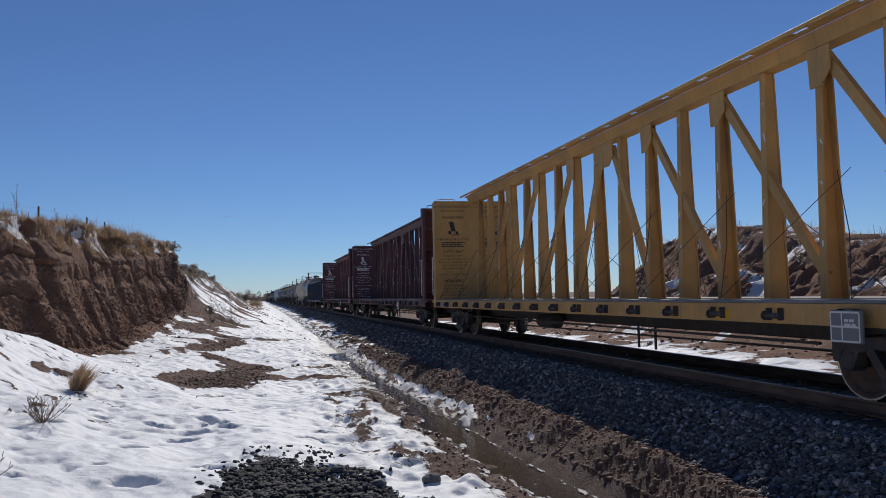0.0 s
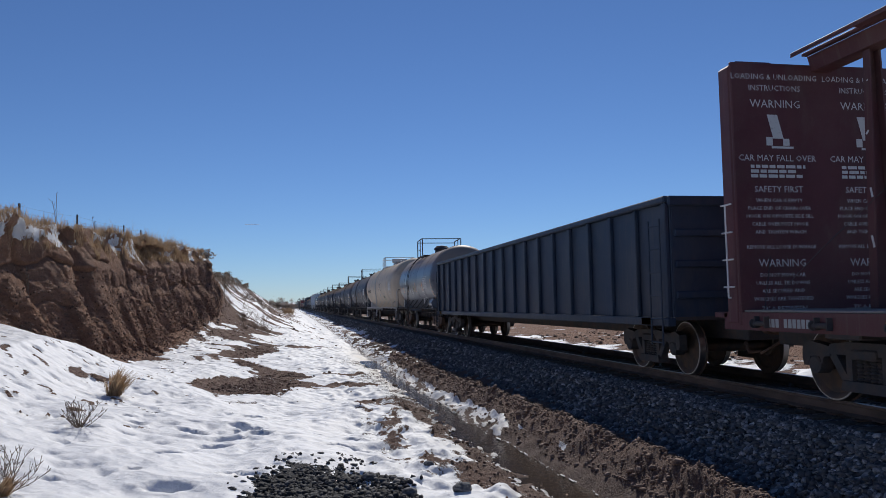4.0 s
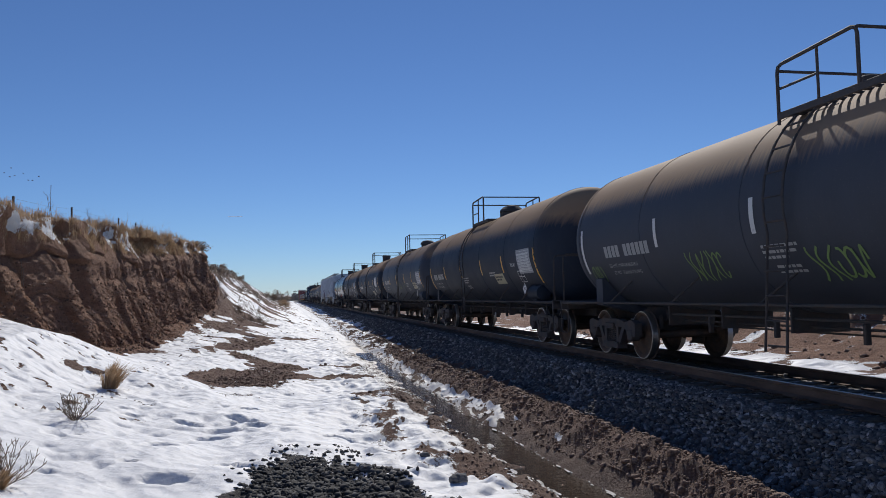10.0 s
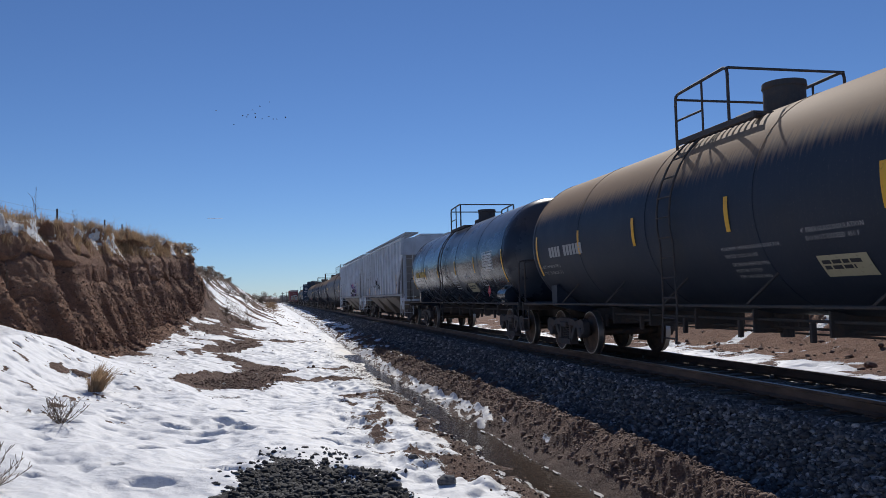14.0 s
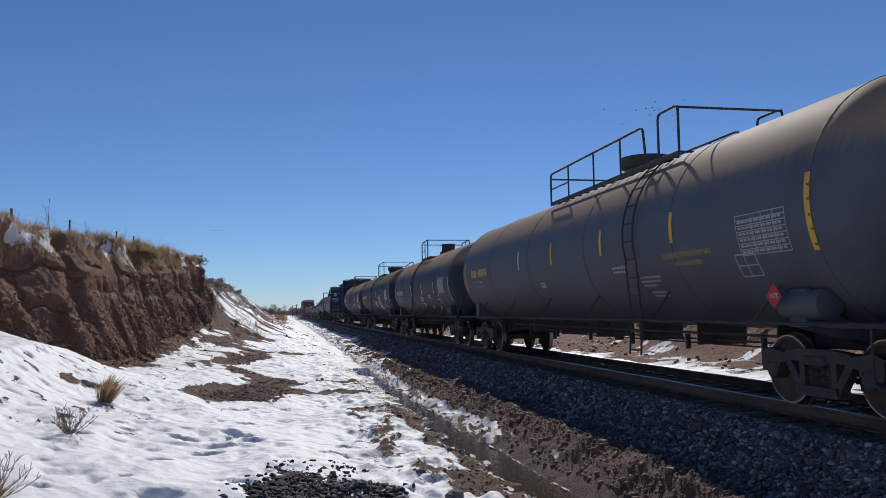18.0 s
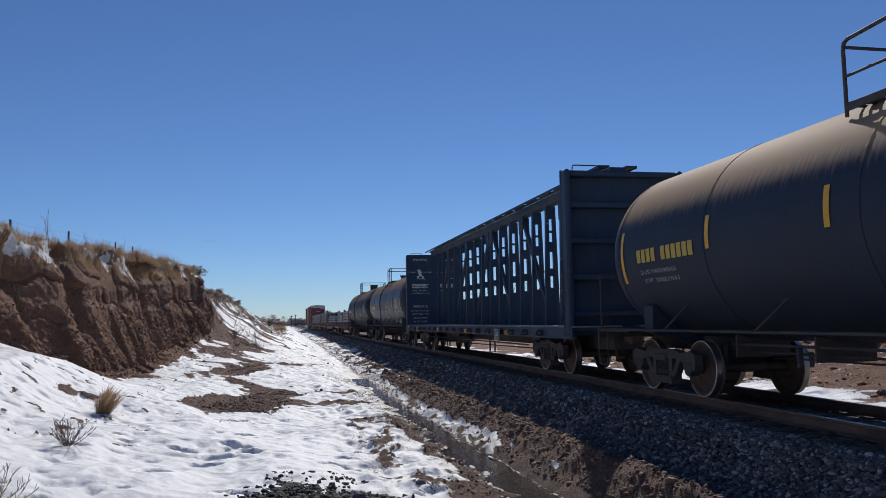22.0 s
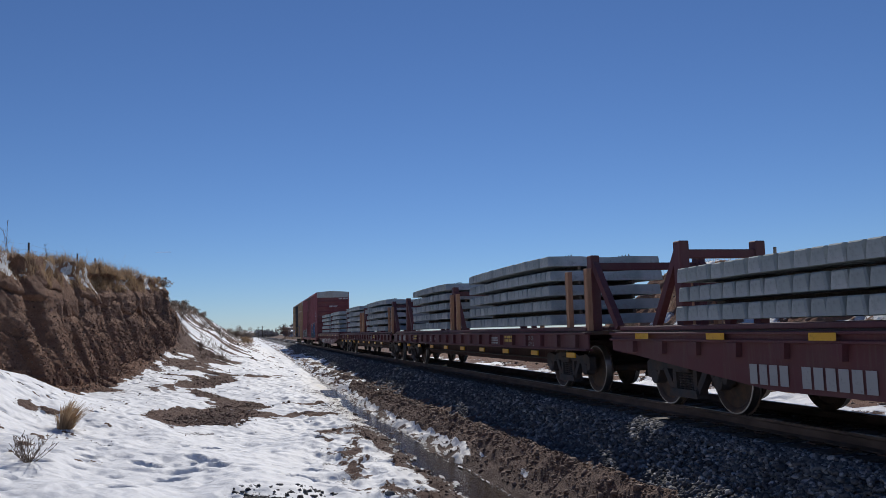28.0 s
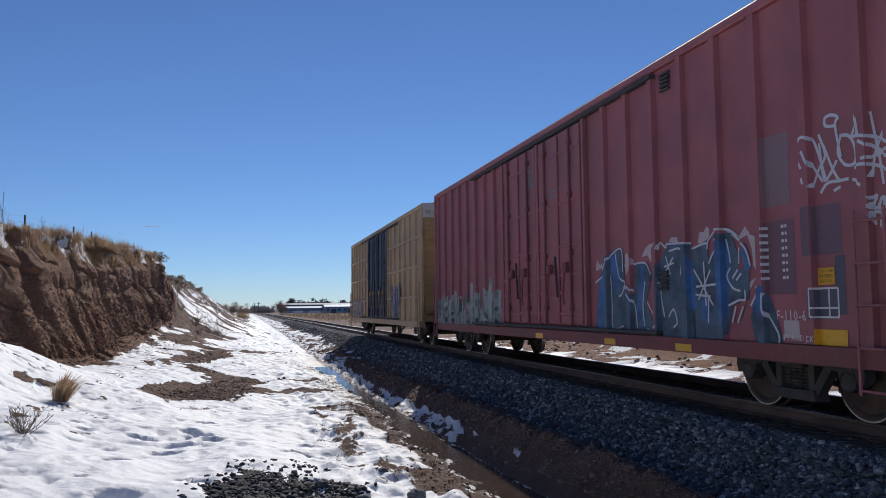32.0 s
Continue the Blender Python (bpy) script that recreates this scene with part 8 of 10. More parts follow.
    for e in (-1, 1):
        g = Geo().box(-xs, xs, min(e * half, e * (half - 0.05)), max(e * half, e * (half - 0.05)), z0, 4.52, 0.01)
        ew = part("end_wall", g, endm, car, "corrugated end wall")
        for k in range(7):
            z = 1.25 + 0.48 * k
            g = Geo()
            g.add([(-xs + 0.1, e * half, z - 0.13), (xs - 0.1, e * half, z - 0.13), (xs - 0.1, e * (half + 0.07), z - 0.03), (-xs + 0.1, e * (half + 0.07), z - 0.03),
                   (-xs + 0.1, e * (half + 0.07), z + 0.03), (xs - 0.1, e * (half + 0.07), z + 0.03), (xs - 0.1, e * half, z + 0.13), (-xs + 0.1, e * half, z + 0.13)],
                  [(0, 1, 2, 3), (3, 2, 5, 4), (4, 5, 6, 7), (0, 3, 4, 7), (1, 6, 5, 2), (0, 7, 6, 1)])
            part("corrugation", g, endm, ew)
        g = Geo().box(-xs - 0.02, xs + 0.02, min(e * (half - 0.05), e * (half + 0.02)), max(e * (half - 0.05), e * (half + 0.02)), 4.522, 5.02, 0.012)
        cap = part("end_cap", g, pale, car, "dirty white panel above the end wall")
    g = Geo().sweep([(-xs - 0.03, 4.98), (-xs - 0.03, 5.03), (0, 5.14), (xs + 0.03, 5.03), (xs + 0.03, 4.98)], -half, half)
    part("roof", g, pale, car)
    g = Geo().box(-0.34, 0.34, -half - 0.3, half + 0.3, 0.62, 0.86, 0.02)
    for y in np.linspace(-half + 1, half - 1, 9):
        g.box(-xs + 0.05, xs - 0.05, y - 0.05, y + 0.05, 0.7, 0.86, 0.01)
    part("underframe", g, M_UNDER, car)
    add_couplers(car, half + 0.9)
    for y, s0 in ((near - mid, near), (far - mid, far)):
        add_truck(car, y, s0, M_UNDER)
    return car


def flat_car(near, far, lo, hi, belly, label, frames, spread=1.12):
    """lo, hi: ends of the deck along the train; frames: places of its stanchions."""
    mid = (lo + hi) / 2
    half = (hi - lo) / 2
    car = thing("flat_car", label, "flat car", group="train")
    skin = paint("paint_flat_%d" % int(near), (0.145, 0.050, 0.055), 0.6, 0.55)
    # the car's red darkened: the recessed centre sill's shade is put into its colour
    under = paint("paint_flat_under", (0.055, 0.026, 0.027), 0.75, 0.5)
    n0, n1 = near - mid, far - mid
    for s in (-1, 1):
        if belly:
            out = [(-half, 1.16), (half, 1.16), (half, 0.88), (n1 + 0.6, 0.80), (n1 - 2.6, 0.48), (n0 + 2.6, 0.48), (n0 - 0.6, 0.80), (-half, 0.88)]
        else:
            out = [(-half, 1.16), (half, 1.16), (half, 0.84), (-half, 0.84)]
        part("side_sill", Geo().plate(out, *sorted((s * 1.44, s * 1.47))), skin, car, "deep red-brown side sill")
        for z in (1.06, 1.16) if belly else (0.86, 1.16):
            part("sill_flange", Geo().box(min(s * 1.38, s * 1.53), max(s * 1.38, s * 1.53), -half, half, z - 0.02, z + 0.015, 0.006), skin, car)
        for k in range(int(half * 2 / 0.92)):
            y = -half + 0.5 + 0.92 * k
            g = Geo().plate([(y - 0.10, 1.14), (y + 0.10, 1.14), (y + 0.08, 0.90), (y - 0.08, 0.90)] if not belly else [(y - 0.11, 1.04), (y + 0.11, 1.04), (y + 0.09, 0.86), (y - 0.09, 0.86)], *sorted((s * 1.472, s * 1.55)))
            part("stake_pocket", g, skin, car)
    part("deck", Geo().box(-1.42, 1.42, -half, half, 1.13, 1.20, 0.01), M_BROWN_IRON, car)
    for x in (-1.36, -0.9, 0.9, 1.36):
        part("deck_runner", Geo().box(x - 0.06, x + 0.06, -half + 0.2, half - 0.2, 1.202, 1.27, 0.01), skin, car)
    g = Geo()
    if belly:
        g.plate([(n0 + 0.8, 0.9), (n1 - 0.8, 0.9), (n1 - 2.8, 0.42), (n0 + 2.8, 0.42)], -0.34, 0.34)
    else:
        g.plate([(n0 + 0.8, 0.9), (n1 - 0.8, 0.9), (n1 - 1.8, 0.46), (n0 + 1.8, 0.46)], -0.72, 0.72)
    g.box(-0.34, 0.34, -half - 0.1, half + 0.1, 0.72, 1.0, 0.02)
    part("centre_sill", g, under, car)
    for k in range(int(half)):
        g = Geo()
        u = -half + 1.0 + 2.0 * k
        patch_on(g, u, 1.075 if belly else 0.74, 0.42, 0.085, on_side(-1.552), 1)
        if not belly:
            g = Geo().box(-1.50, -1.47, -u - 0.42, -u, 0.70, 0.80, 0.006)
        part("reflective_strip", g, M_YELLOW, car, "yellow reflective tape")
    g = Geo()
    side = on_side(-1.475)
    if belly:
        bars(g, -half + 3.8, 0.54, 0.24, "XXXX XXXXXX", side)
        letters(g, -half + 6.2, 0.84, "LT WT   69700", 0.08, side)
        frame_lines(g, 0.6, 0.60, 0.52, 0.36, 0.035, side, (0.45,), (0.5,))
        rows_of_bars(g, 2.8, 0.66, (0.9, 0.6), 0.06, side)
        patch_on(g, -1.5, 0.84, 0.12, 0.12, side, 1)
        patch_on(g, 1.9, 0.84, 0.16, 0.12, side, 1)
    else:
        bars(g, -half + 1.1, 0.92, 0.19, "XXXX XXXXXX", side)
        letters(g, -half + 3.6, 1.02, "LD LMT 21400", 0.075, side)
        letters(g, -half + 3.6, 0.91, "LT WT    7860", 0.075, side)
        letters(g, -half + 5.2, 0.94, "MWF", 0.12, side)
        letters(g, half - 3.4, 1.02, "EMPTY CG", 0.085, side)
        letters(g, half - 3.4, 0.90, "GRAVITY 2", 0.085, side)
        rows_of_bars(g, half - 6.0, 1.04, (0.7, 0.8, 0.6), 0.04, side)
        rows_of_bars(g, -half + 7.0, 1.04, (0.7, 0.8, 0.6), 0.04, side)
    tagged(part("sill_mark", g, M_FADED, car, "white stencilled mark and load lines"), kind="stuff")
    if not belly:
        for u in (-half + 4.6, half - 4.6):
            g = Geo()
            rows_of_bars(g, u, 1.06, (0.55, 0.55), 0.055, on_side(-1.56))
            part("yellow_stencil", g, M_GOLD, car)
    # braced stanchions of the rack, with a bar across
    for y in [p - mid for p in frames]:
        for s in (-1, 1):
            g = Geo()
            g.box(s * spread - 0.09, s * spread + 0.09, y - 0.10, y + 0.10, 1.20, 2.62, 0.015)
            part("stanchion", g, skin, car, "dark red steel stanchion")
            part("stanchion_brace", Geo().beam((s * spread, y + (0.08 if spread < 1 and y > 0 else -0.08), 2.45), (s * spread, y + (0.9 if spread < 1 and y > 0 else -1.0), 1.25), 0.12, 0.12, (1, 0, 0), 0.13, 0.13), skin, car)
        part("cross_bar", Geo().box(0.09 - spread, spread - 0.09, y - 0.07, y + 0.07, 2.34, 2.48, 0.01), skin, car)
    g = Geo()
    g.tube([(-0.9, n0 + 1.4, 0.6), (-0.9, n1 - 1.4, 0.6)], 0.02, 6)
    part("brake_piping", g, M_UNDER, car)
    add_couplers(car, half + 0.55)
    for y, s0 in ((n0, near), (n1, far)):
        add_truck(car, y, s0, M_UNDER)
    return car, mid


@functools.lru_cache(None)
def sleeper_mesh():
    """A concrete sleeper: deeper ends, a waist in the middle, bevelled top."""
    g = Geo()
    rows = []
    for x, w, h in ((-1.30, 0.122, 0.192), (-1.275, 0.137, 0.21), (-0.55, 0.137, 0.215), (-0.2, 0.13, 0.19), (0.2, 0.13, 0.19), (0.55, 0.137, 0.215), (1.275, 0.137, 0.21), (1.30, 0.122, 0.192)):
        rows.append([(x, -w, 0), (x, w, 0), (x, w * 0.985, h * 0.3), (x, w * 0.77, h), (x, -w * 0.77, h), (x, -w * 0.985, h * 0.3)])
    v = [p for r in rows for p in r]
    f = [(i * 6 + k, i * 6 + (k + 1) % 6, i * 6 + 6 + (k + 1) % 6, i * 6 + 6 + k) for i in range(len(rows) - 1) for k in range(6)]
    return g.add(v, f + [tuple(range(6))[::-1], tuple(range(42, 48))]).mesh("sleeper")


def sleeper_stack(lo, hi, layers, seed, pitch=0.31):
    """A stack of concrete sleepers laid across a flat car, with wooden dunnage and a chain on top."""
    rng = random.Random(seed)
    mid = (lo + hi) / 2
    st = thing("concrete_sleeper_stack", "pale concrete sleepers stacked in %s layers on timber" % ("", "one", "two", "three", "four", "five")[layers], "sleeper stack", group="stacked sleepers")
    n = int((hi - lo) / 0.288)
    me = sleeper_mesh()
    dun = Geo().box(-0.035, 0.035, -0.5 * (hi - lo) + 0.1, 0.5 * (hi - lo) - 0.1, 0, pitch - 0.217, 0.006).mesh("dunnage")
    for j in range(layers):
        z = 1.335 + pitch * j
        off = rng.uniform(-0.05, 0.05)
        for k in range(n):
            y = (k - (n - 1) / 2) * 0.288
            arch = 0.03 * (y / (hi - lo)) ** 2 * j
            part("sleeper", me, M_CONCRETE, st, "", pose(off + rng.uniform(-0.02, 0.02), y + rng.uniform(-0.006, 0.006) + 0.04 * off, z - arch, 0, 0, rng.uniform(-0.5, 0.5)))
        if j < layers - 1:
            for x in (-0.62, 0.62):
                part("dunnage", dun, M_DUNNAGE, st, "sawn timber between the layers", pose(x, 0, z + 0.2145))
    g = Geo()
    top = 1.335 + pitch * (layers - 1) + 0.212
    for x in (-0.75, 0.6):
        for k in range(int((hi - lo) / 0.16)):
            y = -(hi - lo) / 2 + 0.2 + 0.16 * k
            if k % 5 > 3:
                continue
            r = 0.022 + 0.015 * rng.random()
            g.tube([(x + 0.03 * math.cos(a), y + r * 1.5 * math.cos(a), top - 0.03 * (y / (hi - lo)) ** 2 * (layers - 1) + 0.6 * r + r * math.sin(a)) for a in np.linspace(0, 6.28, 9)], 0.010, 4, False)
    part("binding_chain", g, M_UNDER, st, "rusty chain along the top")
    return st, mid


def lumber_stakes(car, mid, places, tall=2.45):
    for s0 in places:
        for x in (-1.34, 1.34):
            g = Geo().box(x - 0.05, x + 0.05, s0 - mid - 0.07, s0 - mid + 0.07, 1.2, tall, 0.008)
            part("timber_stake", g, M_LUMBER, car, "upright orange lumber stake")


# ---- the train, in running order; numbers are places of the trucks along it ----
TRAIN = []  # (thing, its middle along the train)
BLACK, DEEP, GREY = (0.038, 0.041, 0.049), (0.019, 0.025, 0.036), (0.12, 0.127, 0.14)
M_CHART = plain("dark_chart", (0.028, 0.03, 0.034), 0.6)
M_DULL = plain("dull_panel", (0.055, 0.057, 0.064), 0.5)
M_WHITE_PANEL = plain("pale_panel", (0.34, 0.35, 0.36), 0.5)


def graffiti(name, material, label, strokes):
    """A sprayed piece on a car; strokes: (u, v, w, h, thickness, seed, number)."""
    def put_on(car, put):
        g = Geo()
        for u, v, w, h, t, seed, n in strokes:
            scrawl(g, u, v, w, h, t, put, seed, n)
        part(name, g, material, car, label)
    return put_on


def tag_extra(material, strokes):
    fn = graffiti("sprayed_tag", material, "sprayed scribble", strokes)
    return lambda car, half, radius, zc, put: fn(car, put)


HAND = {  # strokes of hand-sprayed capitals
    "A": [[(0, 0), (0.45, 1), (0.95, 0)], [(0.15, 0.4), (0.85, 0.35)]], "B": [[(0.05, 0), (0.1, 1), (0.7, 0.85), (0.6, 0.55), (0.15, 0.5), (0.8, 0.4), (0.75, 0.05), (0, 0)]],
    "H": [[(0.1, 0), (0.05, 1)], [(0.85, 1.05), (0.8, -0.05)], [(0.05, 0.5), (0.85, 0.55)]], "I": [[(0.5, 1), (0.5, 0)], [(0.2, 1), (0.8, 1)], [(0.2, 0), (0.8, 0)]]}
HAND.update({
    "K": [[(0.1, 1.05), (0.05, -0.05)], [(0.9, 1), (0.1, 0.45), (0.95, -0.1)]], "O": [[(0.5, 1), (0.1, 0.75), (0.1, 0.25), (0.5, 0), (0.9, 0.3), (0.85, 0.8), (0.5, 1)], [(0.4, 0.6), (0.6, 0.45)]],
    "R": [[(0.05, 0), (0.1, 1), (0.75, 0.85), (0.7, 0.55), (0.1, 0.5), (0.9, -0.05)]], "W": [[(0, 1), (0.25, 0), (0.5, 0.7), (0.75, 0), (1.05, 1.1)]], "Y": [[(0, 1), (0.45, 0.5), (0.95, 1.1)], [(0.45, 0.5), (0.35, -0.2)]]})


def hand_tag(material, words, strokes=(), faint=None):
    """Sprayed words (text, u, v, width, height, line) and scribbles on a tank."""
    def fn(car, half, radius, zc, put):
        for text, u, v, w, h, t in words:
            g = Geo()
            rng = random.Random(len(text))
            for k, c in enumerate(text):
                x0, y0, lean = u + w * k / len(text), v + h * rng.uniform(-0.06, 0.08), rng.uniform(-0.1, 0.2)
                for line in HAND[c]:
                    corners = [(x0 + w / len(text) * 0.86 * (x + lean * y), y0 + h * y) for x, y in line]
                    pts = [corners[0]] + [(a[0] + (b[0] - a[0]) * e / 4, a[1] + (b[1] - a[1]) * e / 4) for a, b in zip(corners, corners[1:]) for e in (1, 2, 3, 4)]
                    for a, b in zip(pts, pts[1:]):
                        d = Vector((b[0] - a[0], b[1] - a[1])).normalized()
                        s, e = Vector((-d.y, d.x)) * t / 2, d * t * 0.4
                        STEP[0] = (STEP[0] + 0.00031) % 0.0035
                        g.add([put(a[0] - s.x - e.x, a[1] - s.y - e.y), put(a[0] + s.x - e.x, a[1] + s.y - e.y), put(b[0] + s.x + e.x, b[1] + s.y + e.y), put(b[0] - s.x + e.x, b[1] - s.y + e.y)], [(0, 1, 2, 3)])
            part("sprayed_word", g, material, car, "hand-sprayed word")
        for u, v, w, h, t, seed, n in strokes:
            g = Geo()
            scrawl(g, u, v, w, h, t, put, seed, n)
            part("sprayed_tag", g, material, car, "sprayed scribble")
        if faint:
            g = Geo()
            end = lambda u, v: (u, -half - 0.86 + 0.60 * (math.hypot(u, v - zc) / radius) ** 2.4 - STEP[0], v)
            for u, v, w, h, t, seed, n in faint:
                scrawl(g, u, v, w, h, t, end, seed, n)
            part("end_tag", g, M_FADED, car, "faint sprayed letters on the tank's end")
    return fn


def petroleum(car, half, radius, zc, put):
    g = Geo()
    letters(g, half - 3.75, -0.46, "LIQUEFIED PETROLEUM GAS", 0.085, put)
    letters(g, half - 3.4, -0.60, "NON-ODORIZED", 0.075, put)
    part("cargo_name", g, M_GOLD, car, "gold stencilled cargo name")


def air_text(words, u, v, size):
    def fn(car, half, radius, zc, put):
        g = Geo()
        letters(g, u, v, words, size, put)
        part("stencil_words", g, M_WHITE, car)
    return fn


TRAIN.append(centre_beam_car("centre_beam_car", "mustard yellow centre-beam lumber car, empty, scuffed paint", 6.75, 25.17, (0.62, 0.36, 0.12), M_BLACK, board_at=-8.9))
TRAIN.append(centre_beam_car("centre_beam_car", "dark maroon centre-beam lumber car, empty, white stencils", 31.40, 49.80, (0.115, 0.046, 0.054), M_WHITE))
TRAIN.append(centre_beam_car("centre_beam_car", "red-brown centre-beam lumber car, empty, white stencils", 56.24, 74.68, (0.13, 0.046, 0.052), M_WHITE))
TRAIN.append(gondola_car(80.19, 97.61))
M_ORANGE = plain("orange_tape", (0.75, 0.30, 0.03), 0.4)
TRAIN.append(tank_car("tank_car", "short grey tank car with orange tape, glossy sunlit top", 101.50, 110.30, GREY, 0.32, 0.4, 1.46, 2.40, 0.80, 0.5, "round", 1.25,
                      strips=M_ORANGE, card="1824", gear=M_BROWN_IRON, slip=1.3, spots=dict(mark=(-4.5, -0.32), tape=(-3.51, -1.98, 0.6, 2.6), tape_v=-0.32)))
TRAIN.append(tank_car("tank_car", "cream white tank car with scribbles along its flank", 114.46, 128.60, (0.66, 0.555, 0.425), 0.62, 0.2, 1.56, 2.50, 0.95, 0.62, "tub", 1.3, mark=M_BLACK,
                      white_gear=True, chart="dark", card="1824", spots=dict(mark=(-6.6, -0.32), tape=(-5.0, -2.3, 0.42, 5.53), tape_v=0.0, chart=(6.6, -0.35), label=(2.4, -0.95)), extra=tag_extra(M_BLACK, [(0.4, -0.3, 1.5, 0.55, 0.025, 3, 9), (-2.1, -0.55, 0.7, 0.5, 0.03, 5, 5)])))
TRAIN.append(tank_car("tank_car", "glossy black tank car with chalk-white scribbles", 132.89, 145.58, BLACK, 0.50, 0.22, dome="valves", strips=M_ORANGE,
                      spots=dict(tape=(-4.2, -1.46, 1.39, 4.25), tape_v=-0.3, chart=(6.35, -0.3), label=(-2.36, -0.80), label_size=(0.55, 0.27), text=(1.95, -0.55)), panel=M_CHART,
                      extra=hand_tag(M_FADED, [("RIB", 2.26, -0.1, 0.72, 0.45, 0.028), ("KOOK", 3.15, -0.22, 1.35, 0.62, 0.03)], [(1.0, 0.0, 0.85, 0.45, 0.012, 8, 6), (-5.26, 0.0, 1.9, 0.42, 0.012, 9, 6), (3.2, -0.48, 1.3, 0.24, 0.02, 10, 9)],
                                     [(-1.3, 2.38, 2.0, 0.5, 0.04, 12, 6)])))
TRAIN.append(tank_car("tank_car", "black tank car with a dusty brown top", 149.94, 163.43, (0.062, 0.067, 0.077), 0.62, 0.5, shift=0.3, spots=dict(tape=(-4.0, -1.3, 1.5, 4.3), tape_v=-0.45, mark=(-6.65, -0.47), ladder=-0.3), dome="valves", extra=air_text("FRA AIP", 3.0, 0.05, 0.15)))
TRAIN.append(tank_car("tank_car", "matt black tank car with pale tape and green tags", 167.82, 181.63, (0.047, 0.050, 0.058), 0.64, 0.55, 1.43, 2.36, dome="round", rail=4.32, strips=M_WHITE, panel=M_PANEL,
                      spots=dict(tape=(-4.1, -1.29, 1.5, 4.3), tape_v=-0.1, text=(-1.25, -0.55), mark=(-6.3, -0.42)),
                      extra=hand_tag(plain("spray_green", (0.20, 0.30, 0.10)), [], [(-3.28, -1.0, 1.0, 0.5, 0.03, 11, 8), (-0.4, -1.08, 0.95, 0.48, 0.035, 12, 6), (-7.2, -0.95, 0.5, 0.4, 0.025, 13, 4)])))
TRAIN.append(tank_car("tank_car", "black tank car with yellow tape and dusty top", 185.91, 198.90, DEEP, 0.64, 0.55, dome="round", panel=M_WHITE_PANEL, extra=air_text("FRA AIP", 4.95, -0.40, 0.10), 
                      spots=dict(mark=(-6.4, -0.52), tape=(-4.1, -1.3, 1.66, 4.15), tape_v=-0.3, chart=(6.23, -0.56), label=(3.0, -0.88), text=(-1.2, -0.6))))
TRAIN.append(tank_car("tank_car", "black tank car with yellow tape and a faint tag", 202.94, 215.77, (0.043, 0.050, 0.062), 0.60, 0.4, shift=-0.8, dome="round", panel=M_PANEL,
                      spots=dict(mark=(-5.85, -0.42), tape=(-3.77, -0.91, 2.03, 4.42), tape_v=-0.22, chart=(6.45, -0.56), label=(4.43, -0.82), text=(2.42, -0.52)), bodytext=None,
                      extra=hand_tag(plain("spray_olive", (0.15, 0.17, 0.05)), [], [(-0.35, -0.8, 0.8, 0.4, 0.03, 14, 5), (1.2, -0.72, 1.1, 0.3, 0.014, 15, 7)])))
TRAIN.append(tank_car("tank_car", "black insulated tank car with stencilled heater notes", 219.97, 232.73, DEEP, 0.62, 0.6, shift=-0.75, dome="drum", panel=M_WHITE_PANEL, spots=dict(dome=0.75, mark=(-5.7, -0.52)),
                      bodytext=[(-6.9, -0.55, "LD LMT 192300LB", 0.075), (-6.85, -0.70, "LT WT   70700LB", 0.075), (1.55, -0.42, "MAXIMUM OPERATING PRESSURE FOR", 0.06),
                                (1.55, -0.52, "HEATER COILS 150 PSI", 0.06), (1.72, -0.68, "EXTERIOR HEATER PIPES", 0.06), (1.72, -0.78, "NO INLET OR OUTLET", 0.06), (1.72, -0.88, "PIPE CAPS REQUIRED", 0.06),
                                (3.35, -0.42, "4\" FIBERGLASS INSULATION", 0.06), (3.35, -0.52, "DO NOT EXCEED 450 F", 0.06)]))
TRAIN.append(tank_car("tank_car", "black tank car with a dusty, sunlit tan top", 237.09, 250.00, DEEP, 0.58, 0.7, dome="drum", spots=dict(tape=(-4.4, -1.93, 0.92, 3.76), tape_v=-0.1, label=(2.43, -1.08), label_size=(0.8, 0.30)),
                      bodytext=[(-6.9, -0.55, "LD LMT 190400LB 86350KG", 0.075), (-6.85, -0.70, "LT WT   72600LB 32950KG", 0.075), (0.6, -0.60, "MAXIMUM OPERATING PRESSURE FOR", 0.055),
                                (0.62, -0.71, "HEATER COILS 150 PSI", 0.055), (0.7, -0.84, "EXTERIOR HEATER PIPES", 0.055), (0.7, -0.94, "MUST BE OUTLET", 0.055), (0.7, -1.04, "PIPE CAPS REQUIRED", 0.055),
                                (2.35, -0.48, "4\" FIBERGLASS INSULATION", 0.06), (2.4, -0.58, "DO NOT EXCEED 450 F", 0.06)]))
TRAIN.append(tank_car("tank_car", "new glossy blue-black tank car reflecting the sky", 254.11, 266.78, (0.020, 0.026, 0.036), 0.24, 0.08, dome="drum", mark=M_GOLD, chart="white", card="1075"))
H1 = hopper_car(271.19, 285.38, "light grey covered hopper car with tan discharge bays", 1)
H2 = hopper_car(289.76, 303.87, "light grey covered hopper car with purple and pink graffiti", 2)
TRAIN += [H1[:2], H2[:2]]
M_PURPLE, M_PINK = plain("spray_purple", (0.20, 0.14, 0.30)), plain("spray_pink", (0.52, 0.17, 0.28))


